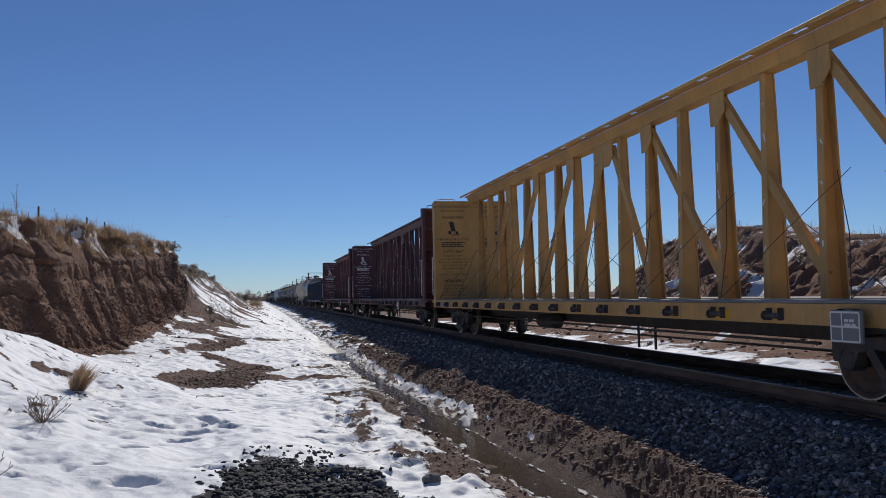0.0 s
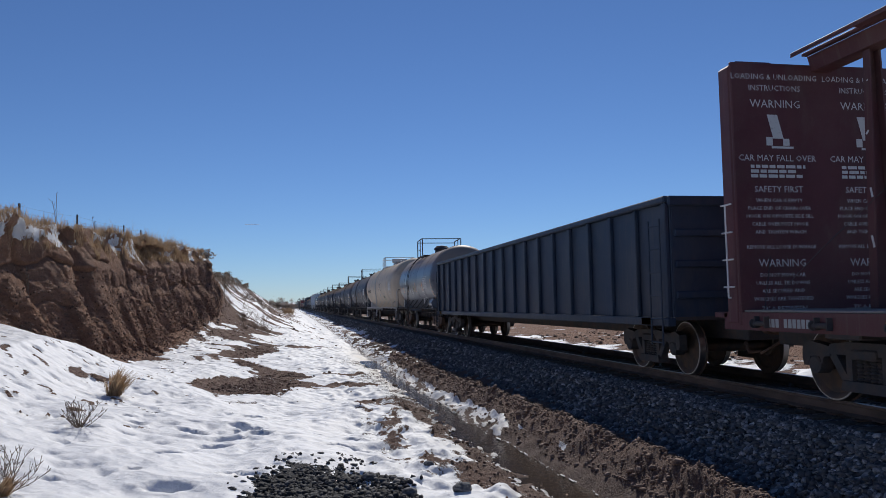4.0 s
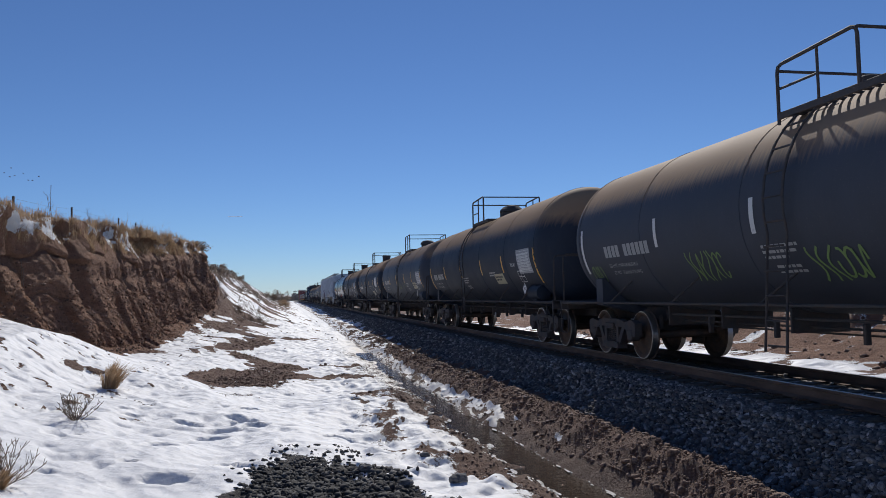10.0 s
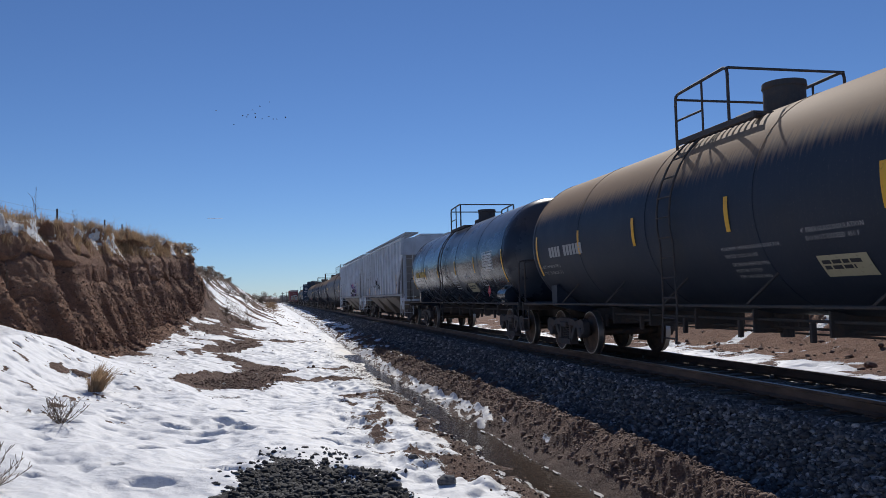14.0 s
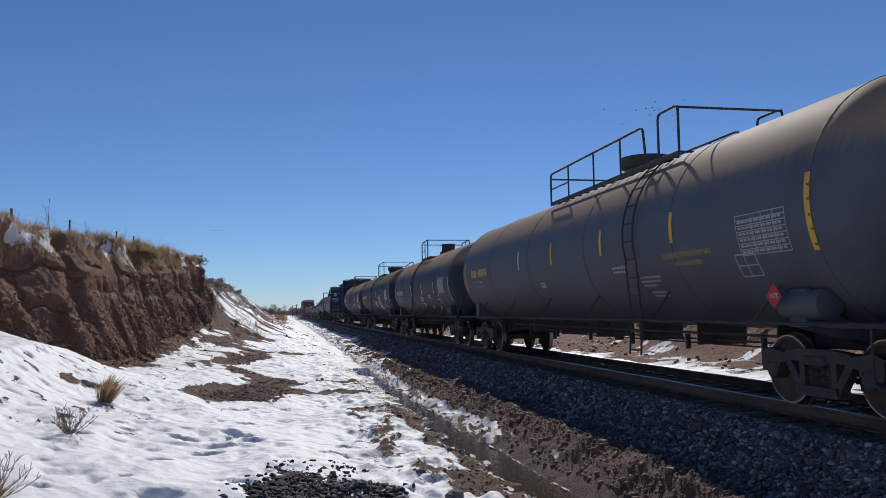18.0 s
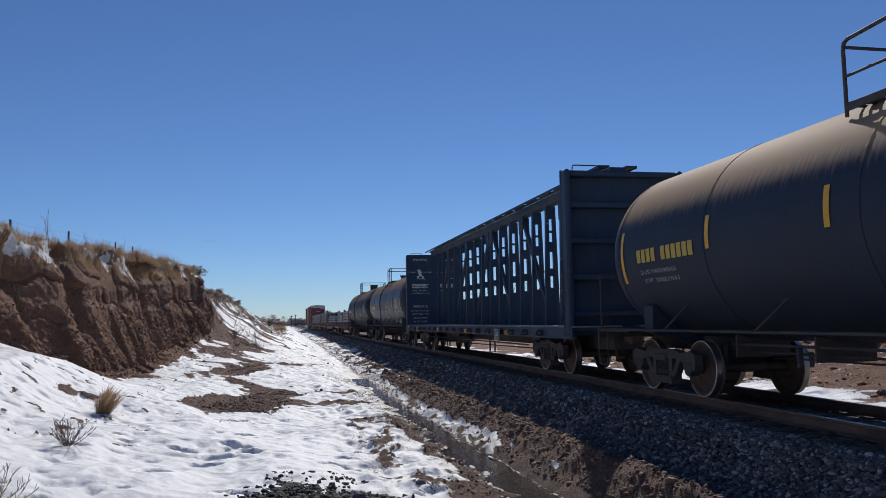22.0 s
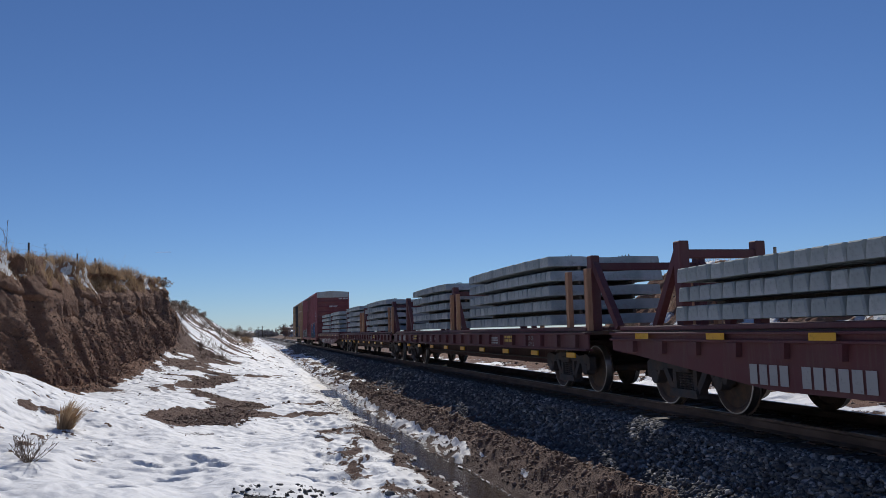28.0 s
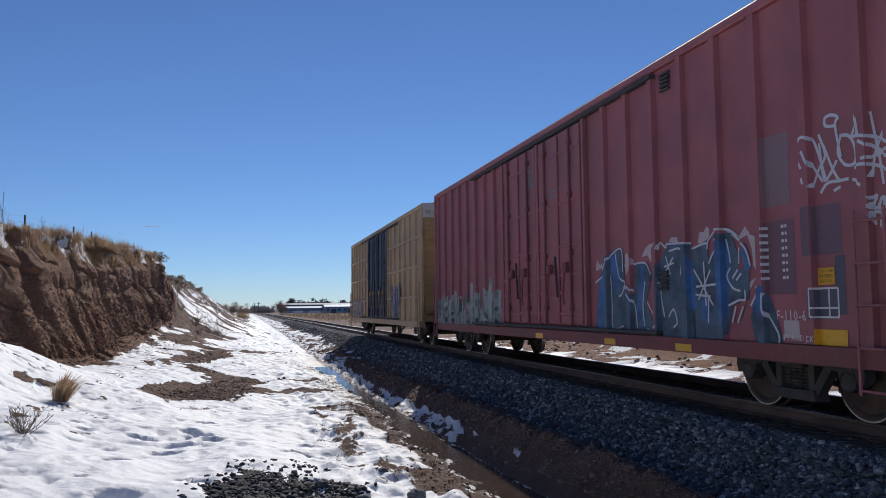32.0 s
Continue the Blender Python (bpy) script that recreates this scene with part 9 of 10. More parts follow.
def rounded(pts):
    """A flowing line through the points."""
    if len(pts) < 3:
        return pts
    p = [pts[0], *pts, pts[-1]]
    out = [pts[0]]
    for a, b, c, d in zip(p, p[1:], p[2:], p[3:]):
        for e in (0.25, 0.5, 0.75, 1.0):
            out.append(tuple(0.5 * (2 * b[i] + (c[i] - a[i]) * e + (2 * a[i] - 5 * b[i] + 4 * c[i] - d[i]) * e**2 + (3 * b[i] - a[i] - 3 * c[i] + d[i]) * e**3) for i in (0, 1)))
    return out


def sprayed(car, name, material, side, lift, label="part of a sprayed graffiti piece", lines=(), t=0.1, fills=(), tongues=(), scribbles=(), edge=0.0, soft=False):
    """One colour of a sprayed piece, laid over the ribs; edge: the lines are drawn along both sides of strokes that wide."""
    g = Geo()
    lines = [rounded(pts) for pts in lines] if soft else lines
    for pts in fills:
        g.add([FLAT(u, v) for u, v in pts], [tuple(range(len(pts)))])
    for pts in lines:
        if edge:
            stroke(g, pts, t, edge / 2)
            stroke(g, pts, t, -edge / 2)
        else:
            stroke(g, pts, t)
    if tongues:
        flames(g, tongues, 0.13, 0.42)
    for u, v, w, h, width, seed, n in scribbles:
        scrawl(g, u, v, w, h, width, FLAT, seed, n)
    part(name, drape(g, side[0], side[1], lift), material, car, label)


def hopper_pieces():
    sprayed(H1[0], "sprayed_tag", M_BLACK, H1[2], 0.006, "black sprayed scribble", scribbles=[(-2.6, 1.9, 1.0, 0.5, 0.035, 21, 6), (-1.1, 1.7, 1.3, 0.8, 0.035, 22, 5)])
    car, side = H2[0], H2[2]
    sprayed(car, "sprayed_tag", plain("spray_pale", (0.60, 0.62, 0.64)), side, 0.006, "pale sprayed outline", scribbles=[(-5.0, 1.62, 3.3, 0.95, 0.06, 23, 8)])
    glyphs = [[(2.0, 2.42), (2.06, 1.72)], [(1.78, 1.72), (1.74, 2.02), (2.04, 2.0)], [(2.22, 1.72), (2.45, 1.52), (2.72, 2.16)], [(2.95, 2.1), (3.08, 1.86), (3.42, 1.92)],
              [(3.58, 2.38), (3.6, 1.9), (3.35, 1.62), (3.08, 1.52)], [(4.0, 2.06), (4.1, 1.52)], [(4.05, 2.08), (4.58, 1.52)], [(4.74, 2.32), (4.72, 1.52)], [(5.2, 2.40), (5.04, 1.56), (5.42, 1.56), (5.62, 1.84)]]
    sprayed(car, "sprayed_flames", M_PINK, side, 0.004, tongues=[(1.72, 2.3), (2.57, 2.45), (3.28, 2.4), (4.08, 2.38), (4.5, 2.36), (5.5, 2.15), (1.62, 1.75), (6.0, 1.8)], fills=[[(5.75, 1.46), (5.85, 1.9), (6.0, 1.7), (6.2, 1.78), (6.1, 1.46)]])
    sprayed(car, "sprayed_fill", M_PURPLE, side, 0.008, fills=[[(1.7, 1.48), (1.66, 2.0), (1.97, 2.44), (2.6, 2.2), (2.76, 2.28)], [(1.7, 1.48), (2.76, 2.28), (3.3, 2.2), (3.45, 2.44), (3.83, 2.42), (3.93, 2.16), (3.8, 1.48)],
                                                               [(3.8, 1.48), (3.93, 2.16), (4.3, 2.2), (4.76, 2.36), (5.3, 2.46), (5.3, 1.96), (5.75, 1.9), (5.8, 1.48)]])
    sprayed(car, "sprayed_outline", M_WHITE, side, 0.012, lines=glyphs, t=0.03, edge=0.23)
    sprayed(car, "sprayed_letters", M_INK, side, 0.016, lines=glyphs, t=0.19)
    ring_of = [(5.84 + 0.2 * math.cos(a), 2.12 + 0.21 * math.sin(a)) for a in np.linspace(0, 6.28, 15)]
    sprayed(car, "sprayed_tag", M_INK, side, 0.019, "dark sprayed ring and tag", lines=[ring_of, [(5.78, 2.28), (5.72, 2.08), (5.96, 2.14), (5.94, 1.98)]], t=0.045, fills=[[(5.8, 1.72), (6.12, 1.72), (6.12, 1.88), (5.8, 1.88)]],
            scribbles=[(6.3, 1.48, 0.55, 0.14, 0.025, 27, 6)])


hopper_pieces()
TRAIN.append(tank_car("tank_car", "long dusty grey tank car with gold stencils", 308.18, 324.61, (0.085, 0.088, 0.095), 0.6, 0.45, 1.56, 2.52, 0.95, 0.62, "tub", 3.05, 4.62, shift=-1.45, mark=M_GOLD, chart="faded", card="1075",
                      extra=petroleum, wide_rail=True, far_strips=M_WHITE,
                      spots=dict(pale=(1,), mark=(-7.8, -0.2), tape=(-2.62, -0.09, 2.76, 5.57), tape_v=0.02, chart=(7.9, -0.56), label=(-1.2, -0.75), label_size=(0.3, 0.14), text=(4.1, -0.75), ladder=-2.72)))
TRAIN.append(tank_car("tank_car", "black tank car with a grey data panel and dusty top", 328.92, 341.93, (0.036, 0.040, 0.051), 0.60, 0.68, dome="drum", panel=M_PANEL, far_strips=M_WHITE, chart="faded", card="1993", spots=dict(label_size=(0.26, 0.12), pale=(1, 2), tape=(-1.6, 1.3, 4.1))))
TRAIN.append(tank_car("tank_car", "black tank car with gold mark and white tags", 346.02, 360.28, DEEP, 0.64, 0.4, dome="tub", mark=M_GOLD, chart="faded", panel=M_PANEL, card="1993",
                      spots=dict(tape=(-4.74, -2.18, 1.3, 4.4), tape_v=0.05, mark=(-7.05, -0.2), rail_to=-1.78),
                      extra=hand_tag(M_WHITE, [("HIWAY", 2.45, -0.46, 1.05, 0.30, 0.035)], [(0.32, -0.82, 0.9, 0.4, 0.025, 31, 7), (2.6, -0.86, 0.9, 0.3, 0.035, 32, 6)])))
TRAIN.append(tank_car("tank_car", "black tank car with gold mark and sunlit tan top", 364.60, 378.80, DEEP, 0.60, 0.66, shift=1.1, dome="tub", mark=M_GOLD, chart="faded", panel=M_PANEL, card="1993", spots=dict(mark=(-7.0, -0.2), tape=(-4.7, -2.13, 1.5, 3.91), tape_v=0.09, chart=(6.7, -0.35), label=(5.95, -0.9), ladder=-0.7)))
TRAIN.append(centre_beam_car("centre_beam_car", "dark navy centre-beam lumber car with slotted posts, empty", 384.86, 402.17, (0.030, 0.056, 0.097), M_WHITE, True, 0.3, "short", -6.06))
TRAIN.append(tank_car("tank_car", "satin black tank car with gold mark and white charts", 407.72, 420.71, (0.032, 0.039, 0.045), 0.48, 0.45, dome="valves", mark=M_GOLD, chart="faded", card="1075", spots=dict(label=(5.85, -0.64), label_size=(0.24, 0.13))))
TRAIN.append(tank_car("tank_car", "black tank car repainted along a paler middle band", 425.11, 439.15, (0.016, 0.019, 0.024), 0.62, 0.42, dome="drum", chart="dull", panel=M_DULL, band=M_PANEL,
                      spots=dict(tape=(-4.21, -1.78, 0.3, 2.57), tape_v=-0.48, text=(-0.1, -0.85), label=(5.0, -1.1), label_size=(0.3, 0.14))))
FLATS = [flat_car(443.54, 460.16, 441.2, 462.0, False, "red-brown flat car loaded with concrete sleepers and stakes", (441.9, 449.6, 457.8)),
         flat_car(464.60, 477.35, 462.9, 478.9, True, "red fish-belly flat car loaded with low sleeper stacks", (469.65, 477.85), 0.70),
         flat_car(481.91, 497.88, 479.9, 499.9, False, "red-brown flat car loaded with five layers of sleepers", (480.3, 490.7, 498.4)),
         flat_car(502.51, 518.75, 500.7, 520.4, False, "red-brown flat car loaded with five layers of sleepers", (501.7, 510.7, 519.0)),
         flat_car(523.03, 536.35, 521.3, 538.1, True, "red fish-belly flat car loaded with sleepers, tagged with graffiti", (529.4,))]
TRAIN += FLATS
lumber_stakes(*FLATS[0], (449.55, 441.7), 2.35)
lumber_stakes(*FLATS[2], (480.1, 481.0, 489.6, 490.35), 2.36)
lumber_stakes(*FLATS[3], (500.95, 501.8, 510.2, 511.15), 2.36)


def sill_tags(car):
    """Small chalk-white tags along the fish-belly sill: quick zigzag strokes, a heart, a crossed ring."""
    rng = random.Random(41)
    put = on_side(-1.475)
    for u, v, n, h, t in ((-6.2, 0.86, 3, 0.16, 0.018), (-3.0, 0.62, 4, 0.24, 0.022), (-1.3, 0.60, 5, 0.26, 0.022), (-0.6, 0.93, 6, 0.12, 0.016), (0.9, 0.93, 6, 0.12, 0.016), (2.6, 0.93, 4, 0.12, 0.016), (4.6, 0.66, 4, 0.18, 0.02), (5.6, 0.88, 6, 0.14, 0.016)):
        g = Geo()
        for k in range(n):
            pts = rounded([(u + h * 0.75 * (k + 0.28 * j + rng.uniform(-0.22, 0.22)), v + h * (0.5 + (0.5 if j % 2 else -0.5) * rng.uniform(0.3, 1.0))) for j in range(5)])
            for a, b in zip(pts, pts[1:]):
                d = Vector((b[0] - a[0], b[1] - a[1]))
                if d.length < 1e-5:
                    continue
                d.normalize()
                o = Vector((-d.y, d.x)) * t / 2
                STEP[0] = (STEP[0] + 0.00031) % 0.0035
                g.add([put(a[0] - o.x, a[1] - o.y), put(b[0] - o.x, b[1] - o.y), put(b[0] + o.x, b[1] + o.y), put(a[0] + o.x, a[1] + o.y)], [(0, 1, 2, 3)])
        tagged(part("sprayed_tag", g, M_FADED, car, "small chalk-white tag"), kind="stuff")
    heart = [(1.05 + 0.0125 * 16 * math.sin(q) ** 3 * 0.7, 0.74 + 0.0085 * (13 * math.cos(q) - 5 * math.cos(2 * q) - 2 * math.cos(3 * q) - math.cos(4 * q))) for q in np.linspace(0, 6.1, 22)]
    part("sprayed_heart", Geo().add([put(x, y) for x, y in heart], [tuple(range(22))]), M_FADED, car, "pale sprayed heart")
    g = Geo()
    frame_lines(g, 1.42, 0.64, 0.26, 0.26, 0.04, put, (0.5,), (0.5,))
    part("sprayed_mark", g, M_FADED, car)


sill_tags(FLATS[4][0])
for k, (lo, hi, n) in enumerate(((442.1, 449.2, 4), (450.0, 457.1, 4), (462.95, 469.4, 3), (470.1, 477.1, 3), (482.0, 488.4, 5), (491.2, 496.8, 5), (503.0, 509.5, 5), (511.7, 517.8, 5), (522.6, 528.4, 5), (530.3, 536.1, 5))):
    TRAIN.append(sleeper_stack(lo, hi, n, k, 0.315 if n == 5 else 0.288))
RED_RIBS = sorted(e * q for e in (-1, 1) for q in [3.12 + 0.84 * k for k in range(8)] + [9.36])
RED = box_car(541.85, 556.15, 549.15, 9.42, "faded maroon box car with blue graffiti on its side", (0.40, 0.135, 0.145), (0.55, 0.55, 0.52), (0.24, 0.07, 0.072), RED_RIBS, (-2.3, 2.37), ())
TRAIN.append((RED, 549.15))
YEL = box_car(562.9, 577.2, 570.05, 9.45, "weathered tan-yellow box car with dark blue doors", (0.56, 0.385, 0.225), (0.60, 0.58, 0.52), (0.44, 0.29, 0.12), [y for y in (-9.4 + 18.8 * k / 18 for k in range(19)) if not -2.6 < y < 2.9], (-2.6, 2.9), (1.75, 2.85, 3.9))
TRAIN.append((YEL, 570.05))


def sprayed_paint(name, color):
    """Sprayed colour that is uneven and thin in places."""
    n = Nodes(name)
    c = n.mix(n.ramp(n.noise(2.4, 5, 0.65), [(0.42, 0.0), (0.62, 1.0)]), color, shade(color, 0.55))
    c = n.mix(n.ramp(n.noise(7, 5, 0.7), [(0.55, 0.0), (0.72, 0.6)]), c, (0.26, 0.13, 0.16))
    return n.set(color=c, rough=0.7)


M_SPRAY = plain("spray_white", (0.62, 0.62, 0.64), 0.7)


def box_marks():
    put = on_side(-1.505)
    side = rib_profile(RED_RIBS, 0.074, 0.058, 1.43, 1.505)
    blue, slate = sprayed_paint("spray_blue_fill", (0.07, 0.19, 0.40)), sprayed_paint("spray_slate", (0.10, 0.16, 0.21))
    bubbles = [[(3.72, 1.98), (3.82, 2.12), (3.97, 2.17), (4.05, 2.04), (3.99, 1.88), (3.84, 1.75)], [(4.3, 2.08), (4.44, 2.21), (4.57, 2.27), (4.71, 2.23), (4.85, 2.26), (4.7, 2.14), (4.6, 1.98), (4.49, 2.1)], [(5.91, 2.17), (5.96, 2.31), (6.07, 2.31), (6.13, 2.38), (6.2, 2.34), (6.18, 2.23), (6.06, 2.14)], [(6.56, 2.28), (6.74, 2.26), (6.86, 2.18), (6.98, 2.29), (7.07, 2.2), (6.83, 2.12)], [(7.0, 2.21), (7.2, 2.13), (7.25, 1.99), (7.18, 1.86), (7.21, 1.69), (7.12, 1.79), (7.1, 2.0)]]
    bubbles += [[(6.96, 1.56), (7.17, 1.65), (7.03, 1.49), (6.97, 1.49)], [(2.62, 1.94), (2.68, 2.14), (2.81, 2.03), (3.05, 2.17), (3.08, 2.02)], [(5.14, 2.25), (5.21, 2.31), (5.37, 2.3), (5.4, 2.21)], [(7.64, 1.13), (7.9, 1.13), (7.91, 0.93), (7.65, 0.93)]]
    bodies = [[(2.56, 0.84), (2.78, 1.84), (3.25, 2.25), (3.67, 2.27), (3.74, 1.7), (4.08, 1.47), (4.18, 0.91)], [(4.03, 0.9), (4.07, 1.98), (4.44, 2.0), (4.63, 1.76), (4.41, 1.37), (4.8, 0.86)], [(4.8, 0.86), (4.83, 1.92), (5.13, 2.24), (5.74, 2.17), (5.75, 1.71), (5.8, 0.86)], [(5.76, 0.85), (5.78, 2.1), (6.12, 2.19), (6.18, 1.85), (6.39, 2.21), (6.41, 0.88)], [(6.41, 0.88), (6.39, 2.24), (6.68, 2.24), (6.82, 1.95), (6.83, 1.77), (7.04, 1.73), (7.02, 1.38), (6.68, 1.31), (6.53, 0.88)], [(7.03, 1.17), (7.33, 1.55), (7.47, 1.31), (7.6, 0.98), (7.63, 0.87), (7.12, 0.85)]]
    strips = [[(3.2, 2.16), (3.46, 2.19), (3.58, 1.8), (3.52, 1.48), (3.28, 1.72)], [(2.78, 1.79), (3.12, 1.87), (3.13, 1.34), (3.02, 0.88), (2.65, 0.87)], [(5.68, 1.99), (5.79, 1.87), (5.87, 1.28), (5.71, 1.24)], [(6.33, 2.06), (6.46, 2.18), (6.61, 2.11), (6.65, 1.75), (6.59, 1.31), (6.49, 0.95), (6.43, 1.61)], [(6.95, 2.09), (7.03, 1.97), (7.08, 1.76), (6.97, 1.73), (6.88, 1.95)], [(7.06, 1.26), (7.25, 1.51), (7.38, 1.54), (7.38, 1.28), (7.3, 1.11)], [(5.98, 1.4), (6.18, 1.43), (6.19, 1.09), (5.97, 1.11)], [(4.1, 1.15), (4.29, 1.95), (4.4, 1.94), (4.31, 0.94)]]
    outline = [[(2.63, 1.74), (2.94, 1.85), (3.13, 2.02), (3.22, 2.16), (3.57, 2.27), (3.67, 2.17), (3.67, 1.89)], [(3.42, 2.19), (3.54, 1.8), (3.74, 1.7), (3.63, 1.52), (3.52, 1.48)], [(3.23, 1.82), (3.26, 1.34), (3.28, 0.96), (3.66, 0.99)], [(3.7, 1.63), (3.89, 1.52), (4.07, 1.33), (4.13, 0.98)], [(4.05, 1.98), (4.44, 1.98), (4.59, 1.8)], [(4.41, 1.68), (4.33, 1.33), (4.37, 1.02)], [(4.87, 2.17), (4.91, 2.26), (5.07, 2.17), (5.13, 2.22), (5.75, 2.18)], [(4.88, 1.66), (4.91, 1.41), (4.98, 1.16)], [(5.17, 2.11), (5.48, 2.11), (5.46, 1.76)], [(5.78, 2.1), (6.12, 2.15), (6.15, 2.08)], [(6.16, 2.15), (6.23, 2.22), (6.39, 2.3), (6.68, 2.27), (6.86, 2.13)]]
    outline += [[(6.18, 1.88), (6.33, 2.06), (6.43, 2.17)], [(6.59, 2.15), (6.65, 1.96), (6.66, 1.86)], [(6.65, 1.78), (6.58, 1.68), (6.7, 1.53), (6.84, 1.49)], [(6.94, 1.49), (6.94, 1.38), (6.81, 1.37), (6.6, 1.31)], [(6.85, 2.02), (6.84, 1.84)], [(6.89, 2.09), (7.0, 1.98), (7.07, 1.8)], [(7.06, 1.31), (7.18, 1.45), (7.27, 1.53)], [(7.37, 1.44), (7.36, 1.24), (7.55, 0.98), (7.56, 0.85)], [(5.11, 1.16), (5.24, 1.26), (5.33, 1.08), (5.23, 1.0)], [(6.18, 1.43), (5.85, 1.46)], [(6.14, 1.43), (6.12, 1.09)], [(4.45, 0.96), (4.63, 0.94), (4.8, 1.01)]]
    rays = [[(6.06, 1.89), (6.09, 1.32)], [(5.82, 1.8), (6.25, 1.32)], [(5.86, 1.57), (6.35, 1.59)], [(5.91, 1.4), (6.2, 1.77)], [(5.07, 2.03), (5.18, 1.78)], [(5.02, 1.89), (5.28, 1.93)], [(5.26, 2.0), (5.05, 1.81)], [(6.71, 1.66), (6.81, 1.75)], [(6.79, 1.63), (6.88, 1.7)], [(6.67, 1.1), (6.75, 1.28)], [(6.79, 1.1), (6.9, 1.28)], [(4.48, 1.37), (4.68, 1.16)], [(3.82, 1.7), (4.05, 1.56)]]
    tag = [[(8.13, 2.82), (8.03, 3.01), (8.13, 3.15), (8.25, 3.11), (8.34, 2.92), (8.43, 2.64)], [(8.15, 2.99), (8.24, 2.82), (8.37, 2.64)], [(8.23, 2.6), (8.33, 2.77), (8.43, 2.91), (8.35, 3.14)], [(8.35, 3.04), (8.41, 2.64), (8.59, 2.81)], [(8.42, 3.0), (8.54, 2.73), (8.63, 2.6)], [(8.6, 3.19), (8.46, 3.22), (8.45, 3.3), (8.54, 3.32), (8.64, 3.27), (8.6, 3.19), (8.66, 2.86)], [(8.67, 3.07), (8.62, 2.9), (8.71, 2.76), (8.83, 2.74), (8.87, 2.82), (8.84, 2.97), (8.77, 3.05), (8.67, 3.07)], [(8.82, 3.03), (8.94, 3.2), (8.98, 3.0)], [(8.85, 3.02), (9.07, 2.98), (9.34, 2.87)], [(8.86, 2.7), (9.05, 2.7), (9.32, 2.6)]]
    tag += [[(9.09, 3.21), (9.17, 2.79), (9.21, 2.49)], [(9.27, 3.05), (9.13, 2.8), (9.08, 2.58)], [(8.99, 2.94), (9.33, 2.73)], [(9.02, 2.76), (9.33, 2.8)], [(8.35, 2.52), (8.45, 2.6), (8.62, 2.6), (8.74, 2.6)], [(8.82, 2.58), (8.91, 2.55), (8.98, 2.5)], [(8.07, 2.78), (8.08, 2.75)], [(8.13, 2.69), (8.14, 2.65)], [(8.55, 2.51), (8.62, 2.53)], [(9.07, 2.36), (9.12, 2.37), (9.07, 2.27), (9.13, 2.25)], [(9.18, 2.34), (9.14, 2.26), (9.2, 2.25), (9.21, 2.34), (9.18, 2.34)], [(9.25, 2.34), (9.23, 2.25)], [(9.09, 2.1), (9.08, 2.21), (9.17, 2.2)], [(9.18, 2.19), (9.16, 2.08), (9.21, 2.06)], [(9.22, 2.19), (9.26, 2.07)]]
    sprayed(RED, "sprayed_cloud", plain("spray_cream", (0.58, 0.47, 0.46)), side, 0.004, fills=bubbles)
    sprayed(RED, "sprayed_shade", slate, side, 0.008, fills=bodies)
    sprayed(RED, "sprayed_letters", blue, side, 0.012, fills=strips)
    sprayed(RED, "sprayed_outline", M_SPRAY, side, 0.016, lines=outline, t=0.03, soft=True)
    sprayed(RED, "sprayed_star", M_SPRAY, side, 0.020, lines=rays, t=0.03)
    sprayed(RED, "sprayed_tag", M_SPRAY, side, 0.006, "white sprayed tag", lines=tag, t=0.034, soft=True)
    rng = random.Random(12)
    for name, tone, lift, n, t in (("sprayed_fill", (0.44, 0.50, 0.46), 0.004, 26, 0.30), ("sprayed_shade", (0.16, 0.20, 0.17), 0.008, 20, 0.09), ("sprayed_outline", (0.62, 0.64, 0.62), 0.012, 26, 0.035)):
        lines = []
        for k in range(n):
            u, v = -9.0 + 6.3 * (k + rng.random()) / n, 0.95
            tall = rng.uniform(0.35, 1.0) * (0.75 + 0.35 * math.sin(k * 0.9))
            lines.append([(u, v), (u + rng.uniform(-0.2, 0.2), v + 0.5 * tall), (u + rng.uniform(-0.25, 0.25), v + tall)])
        sprayed(RED, name, sprayed_paint("spray_mint_" + name[8:], tone), side, lift, lines=lines, t=t, soft=True)
    lay = lambda geo, lift: drape(geo, side[0], side[1], lift)
    for u, v, w, h, tone in ((7.38, 2.47, 0.46, 0.84, (0.27, 0.17, 0.175)), (7.36, 1.43, 0.52, 0.86, (0.20, 0.10, 0.12)), (7.99, 1.84, 0.62, 0.54, (0.18, 0.105, 0.13)), (8.5, 1.2, 0.14, 0.62, (0.10, 0.10, 0.125)), (8.14, 1.15, 0.36, 0.34, (0.10, 0.10, 0.125))):
        g = Geo()
        patch_on(g, u, v, w, h, FLAT, 1)
        part("painted_patch", lay(g, 0.003), plain("repaint_%d" % int(u * 100), tone), RED, "patch of darker repaint")
    g = Geo()
    letters(g, 7.42, 1.13, "BF-110-62", 0.12, FLAT)
    letters(g, 7.56, 0.90, "LIFT AND JACK HERE", 0.07, FLAT)
    for k in range(8):
        rows_of_bars(g, 7.36, 2.20 - 0.085 * k, (0.08,), 0.035, FLAT)
        rows_of_bars(g, 7.66, 2.20 - 0.085 * k, (0.1,), 0.035, FLAT)
    frame_lines(g, 8.17, 1.17, 0.36, 0.31, 0.022, FLAT, (0.32,), (0.62,))
    part("stencil", lay(g, 0.007), M_WHITE, RED)
    g = Geo()
    patch_on(g, 8.24, 1.52, 0.25, 0.18, FLAT, 1)
    part("height_plate", lay(g, 0.008), M_YELLOW, RED, "small yellow height plate")
    g = Geo()
    patch_on(g, 8.22, 0.87, 0.42, 0.17, FLAT, 1)
    part("yellow_plate", lay(g, 0.008), M_YELLOW, RED, "plain yellow plate low on the side")
    for u in (-0.2, 3.1, 5.4):
        g = Geo()
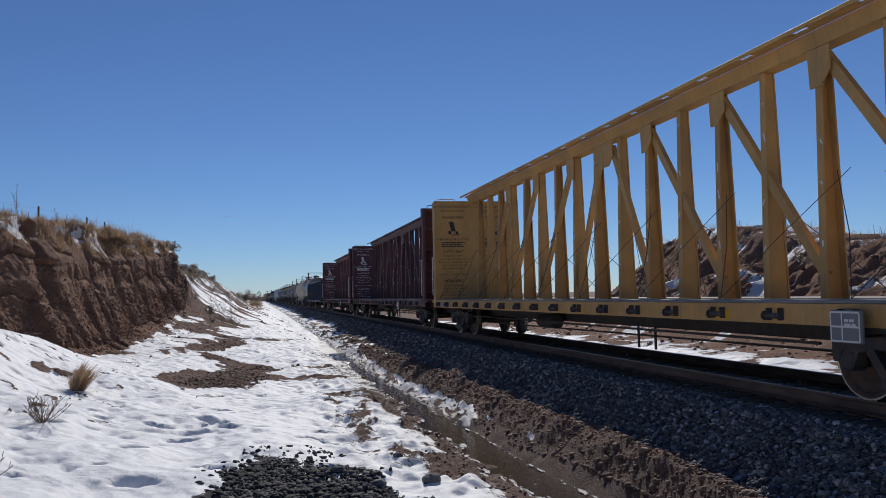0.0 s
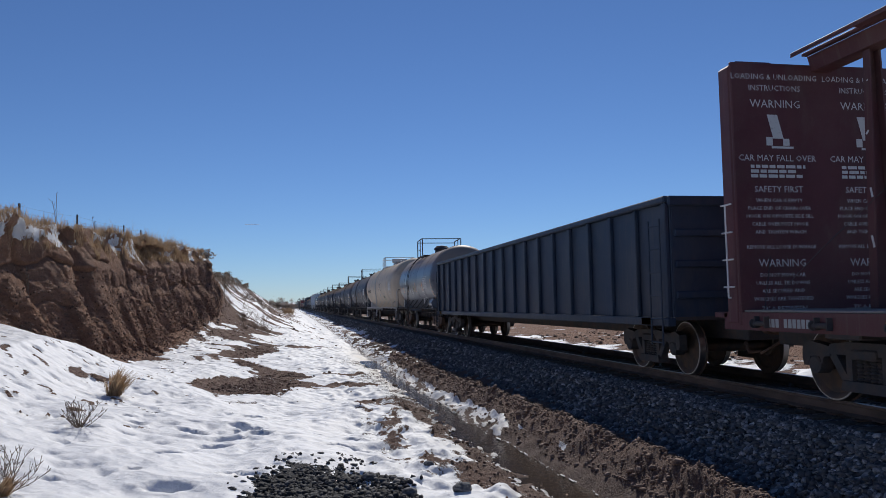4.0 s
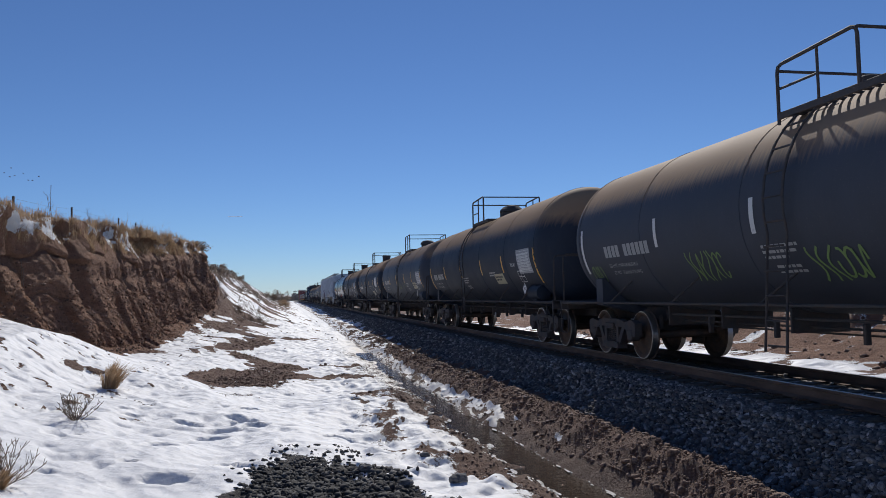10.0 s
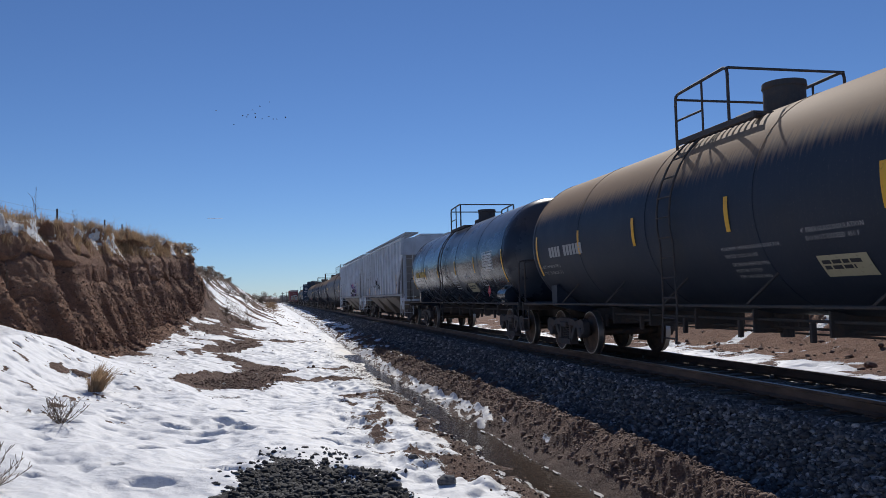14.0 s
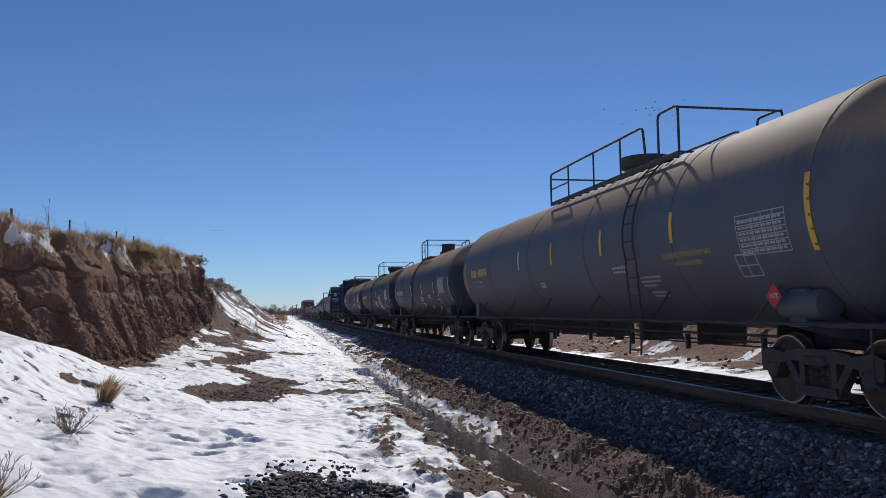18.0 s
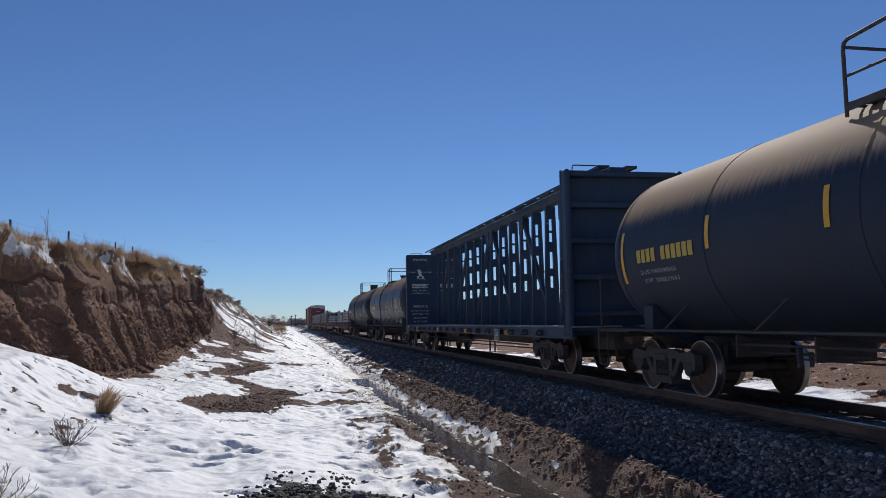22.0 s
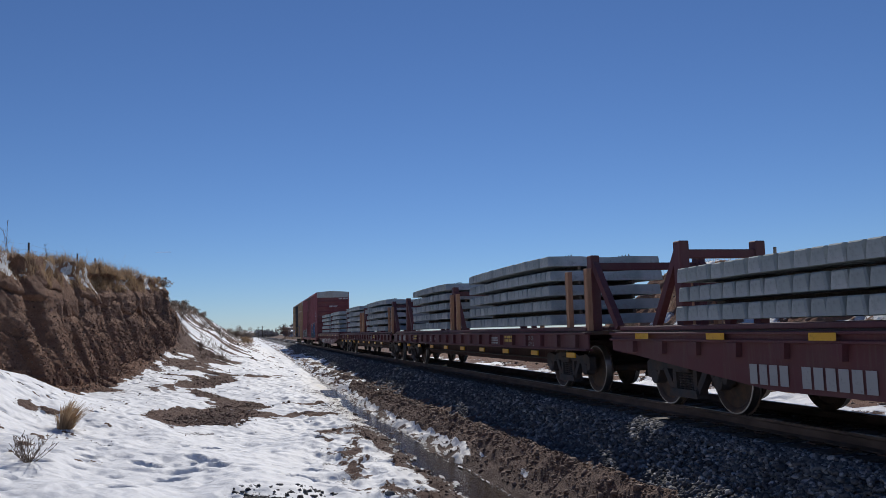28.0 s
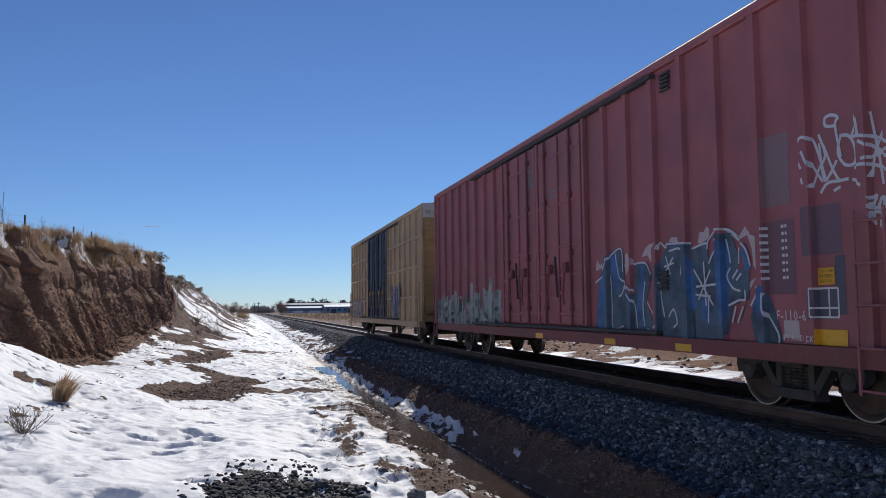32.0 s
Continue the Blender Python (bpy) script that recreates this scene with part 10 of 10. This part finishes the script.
        patch_on(g, u, 0.68, 0.42, 0.10, on_side(-1.525), 1)
        part("reflective_strip", g, M_YELLOW, RED)
    g = Geo()
    for k, t in enumerate(("THIS CAR", "EXCEEDS", "HEIGHT")):
        letters(g, 8.365, 1.65 - 0.055 * k, t, 0.038, FLAT, True)
    part("height_words", lay(g, 0.011), M_BLACK, RED)
    g = Geo()
    rows_of_bars(g, -0.55, 4.2, (0.45, 0.4, 0.45, 0.35), 0.07, on_side(-1.507))
    rows_of_bars(g, 0.75, 3.6, (0.5, 0.45), 0.07, on_side(-1.507))
    part("door_stencils", g, M_PANEL, RED)
    g = Geo()
    bars(g, 0.55, 4.36, 0.10, "XXXX XXXXXX", on_end(-9.43 - 0.02))
    rows_of_bars(g, -0.35, 3.72, (0.8, 0.7), 0.05, on_end(-9.50))
    part("end_mark", g, M_WHITE, RED)
    g = Geo()
    letters(g, -1.35, 4.66, "EXCESS HEIGHT", 0.13, on_end(-9.47 - 0.006))
    part("end_words", g, M_BLACK, YEL)
    for mt, lift, strokes in ((plain("spray_navy", (0.02, 0.08, 0.22)), 0.004, [(3.4, 0.95, 2.0, 1.3, 0.16, 61, 5), (-8.6, 0.95, 3.4, 0.9, 0.12, 62, 6)]), (M_WHITE, 0.008, [(-8.4, 0.95, 3.0, 0.8, 0.04, 63, 6)])):
        graffiti("sprayed_tag", mt, "sprayed scribble", strokes)(YEL, on_side(-1.505, lift))


box_marks()


# ---- what moves ----
def travelled(t):
    """How far the train has gone after t seconds."""
    return float(np.interp(t, (0, 8, 16, 24, 32), (0.0, 133.33, 266.26, 399.45, 533.56)))


def motions():
    for ob, mid in TRAIN:
        walk(ob, [(t, pose(TRACK, mid - travelled(t), 0)) for t in (0, 8, 16, 24, 32)])
    flock = [(0, -100, 115, 6), (10, -45.7, 141.1, 22.3), (11, -37.6, 143.1, 24.8), (12, -28.0, 144.9, 27.1), (13, -16.6, 145.9, 30.7), (14, -2.7, 145.8, 35.2), (14.5, 3.8, 145.2, 37.3),
             (16.5, 37.7, 140.0, 38.3), (17, 48.1, 136.9, 38.2), (18, 66.1, 129.5, 37.0), (19, 83.2, 119.8, 35.0), (20, 93.1, 111.8, 36.6), (24, 150, 80, 40), (32, 250, 20, 45)]
    for bird, off, phase in BIRDS:
        walk(bird, [(t, pose(x + off.x * (1 + 0.1 * math.sin(t * 0.7 + phase)), y + off.y, z + off.z + 0.5 * math.sin(t * 0.9 + phase), 0, 8 * math.sin(t + phase), -82 - 6 * math.sin(t * 0.5 + phase))) for t, x, y, z in flock])
    for ob in DRIFTING:
        walk(ob, [(t, pose(x, 3000, 307)) for t, x in ((0, -132), (8, -195), (12, -222), (27.5, -324), (32, -352))])
    for wheel, y, s0 in SPINNING:
        # each axle rolls while it is near; far off its turning cannot be seen
        f0, f1 = max(0, int((s0 - 48) / 16.67 * 30)), min(960, int((s0 - 4) / 16.67 * 30))
        if f1 <= f0 or s0 < 6:
            f0, f1 = 0, min(960, max(30, int((s0 + 8) / 16.67 * 30)))
        rows = [(0.0, pose(0, y, 0))] if f0 else []
        for f in range(f0, f1 + 1):
            angle = (travelled(f / 30) - travelled(f0 / 30)) / WHEEL_R
            rows.append((f / 30, pose(0, y, 0, math.degrees(angle) % 360)))
        if f1 < 960:
            rows.append((32.0, rows[-1][1]))
        walk(wheel, rows)


motions()
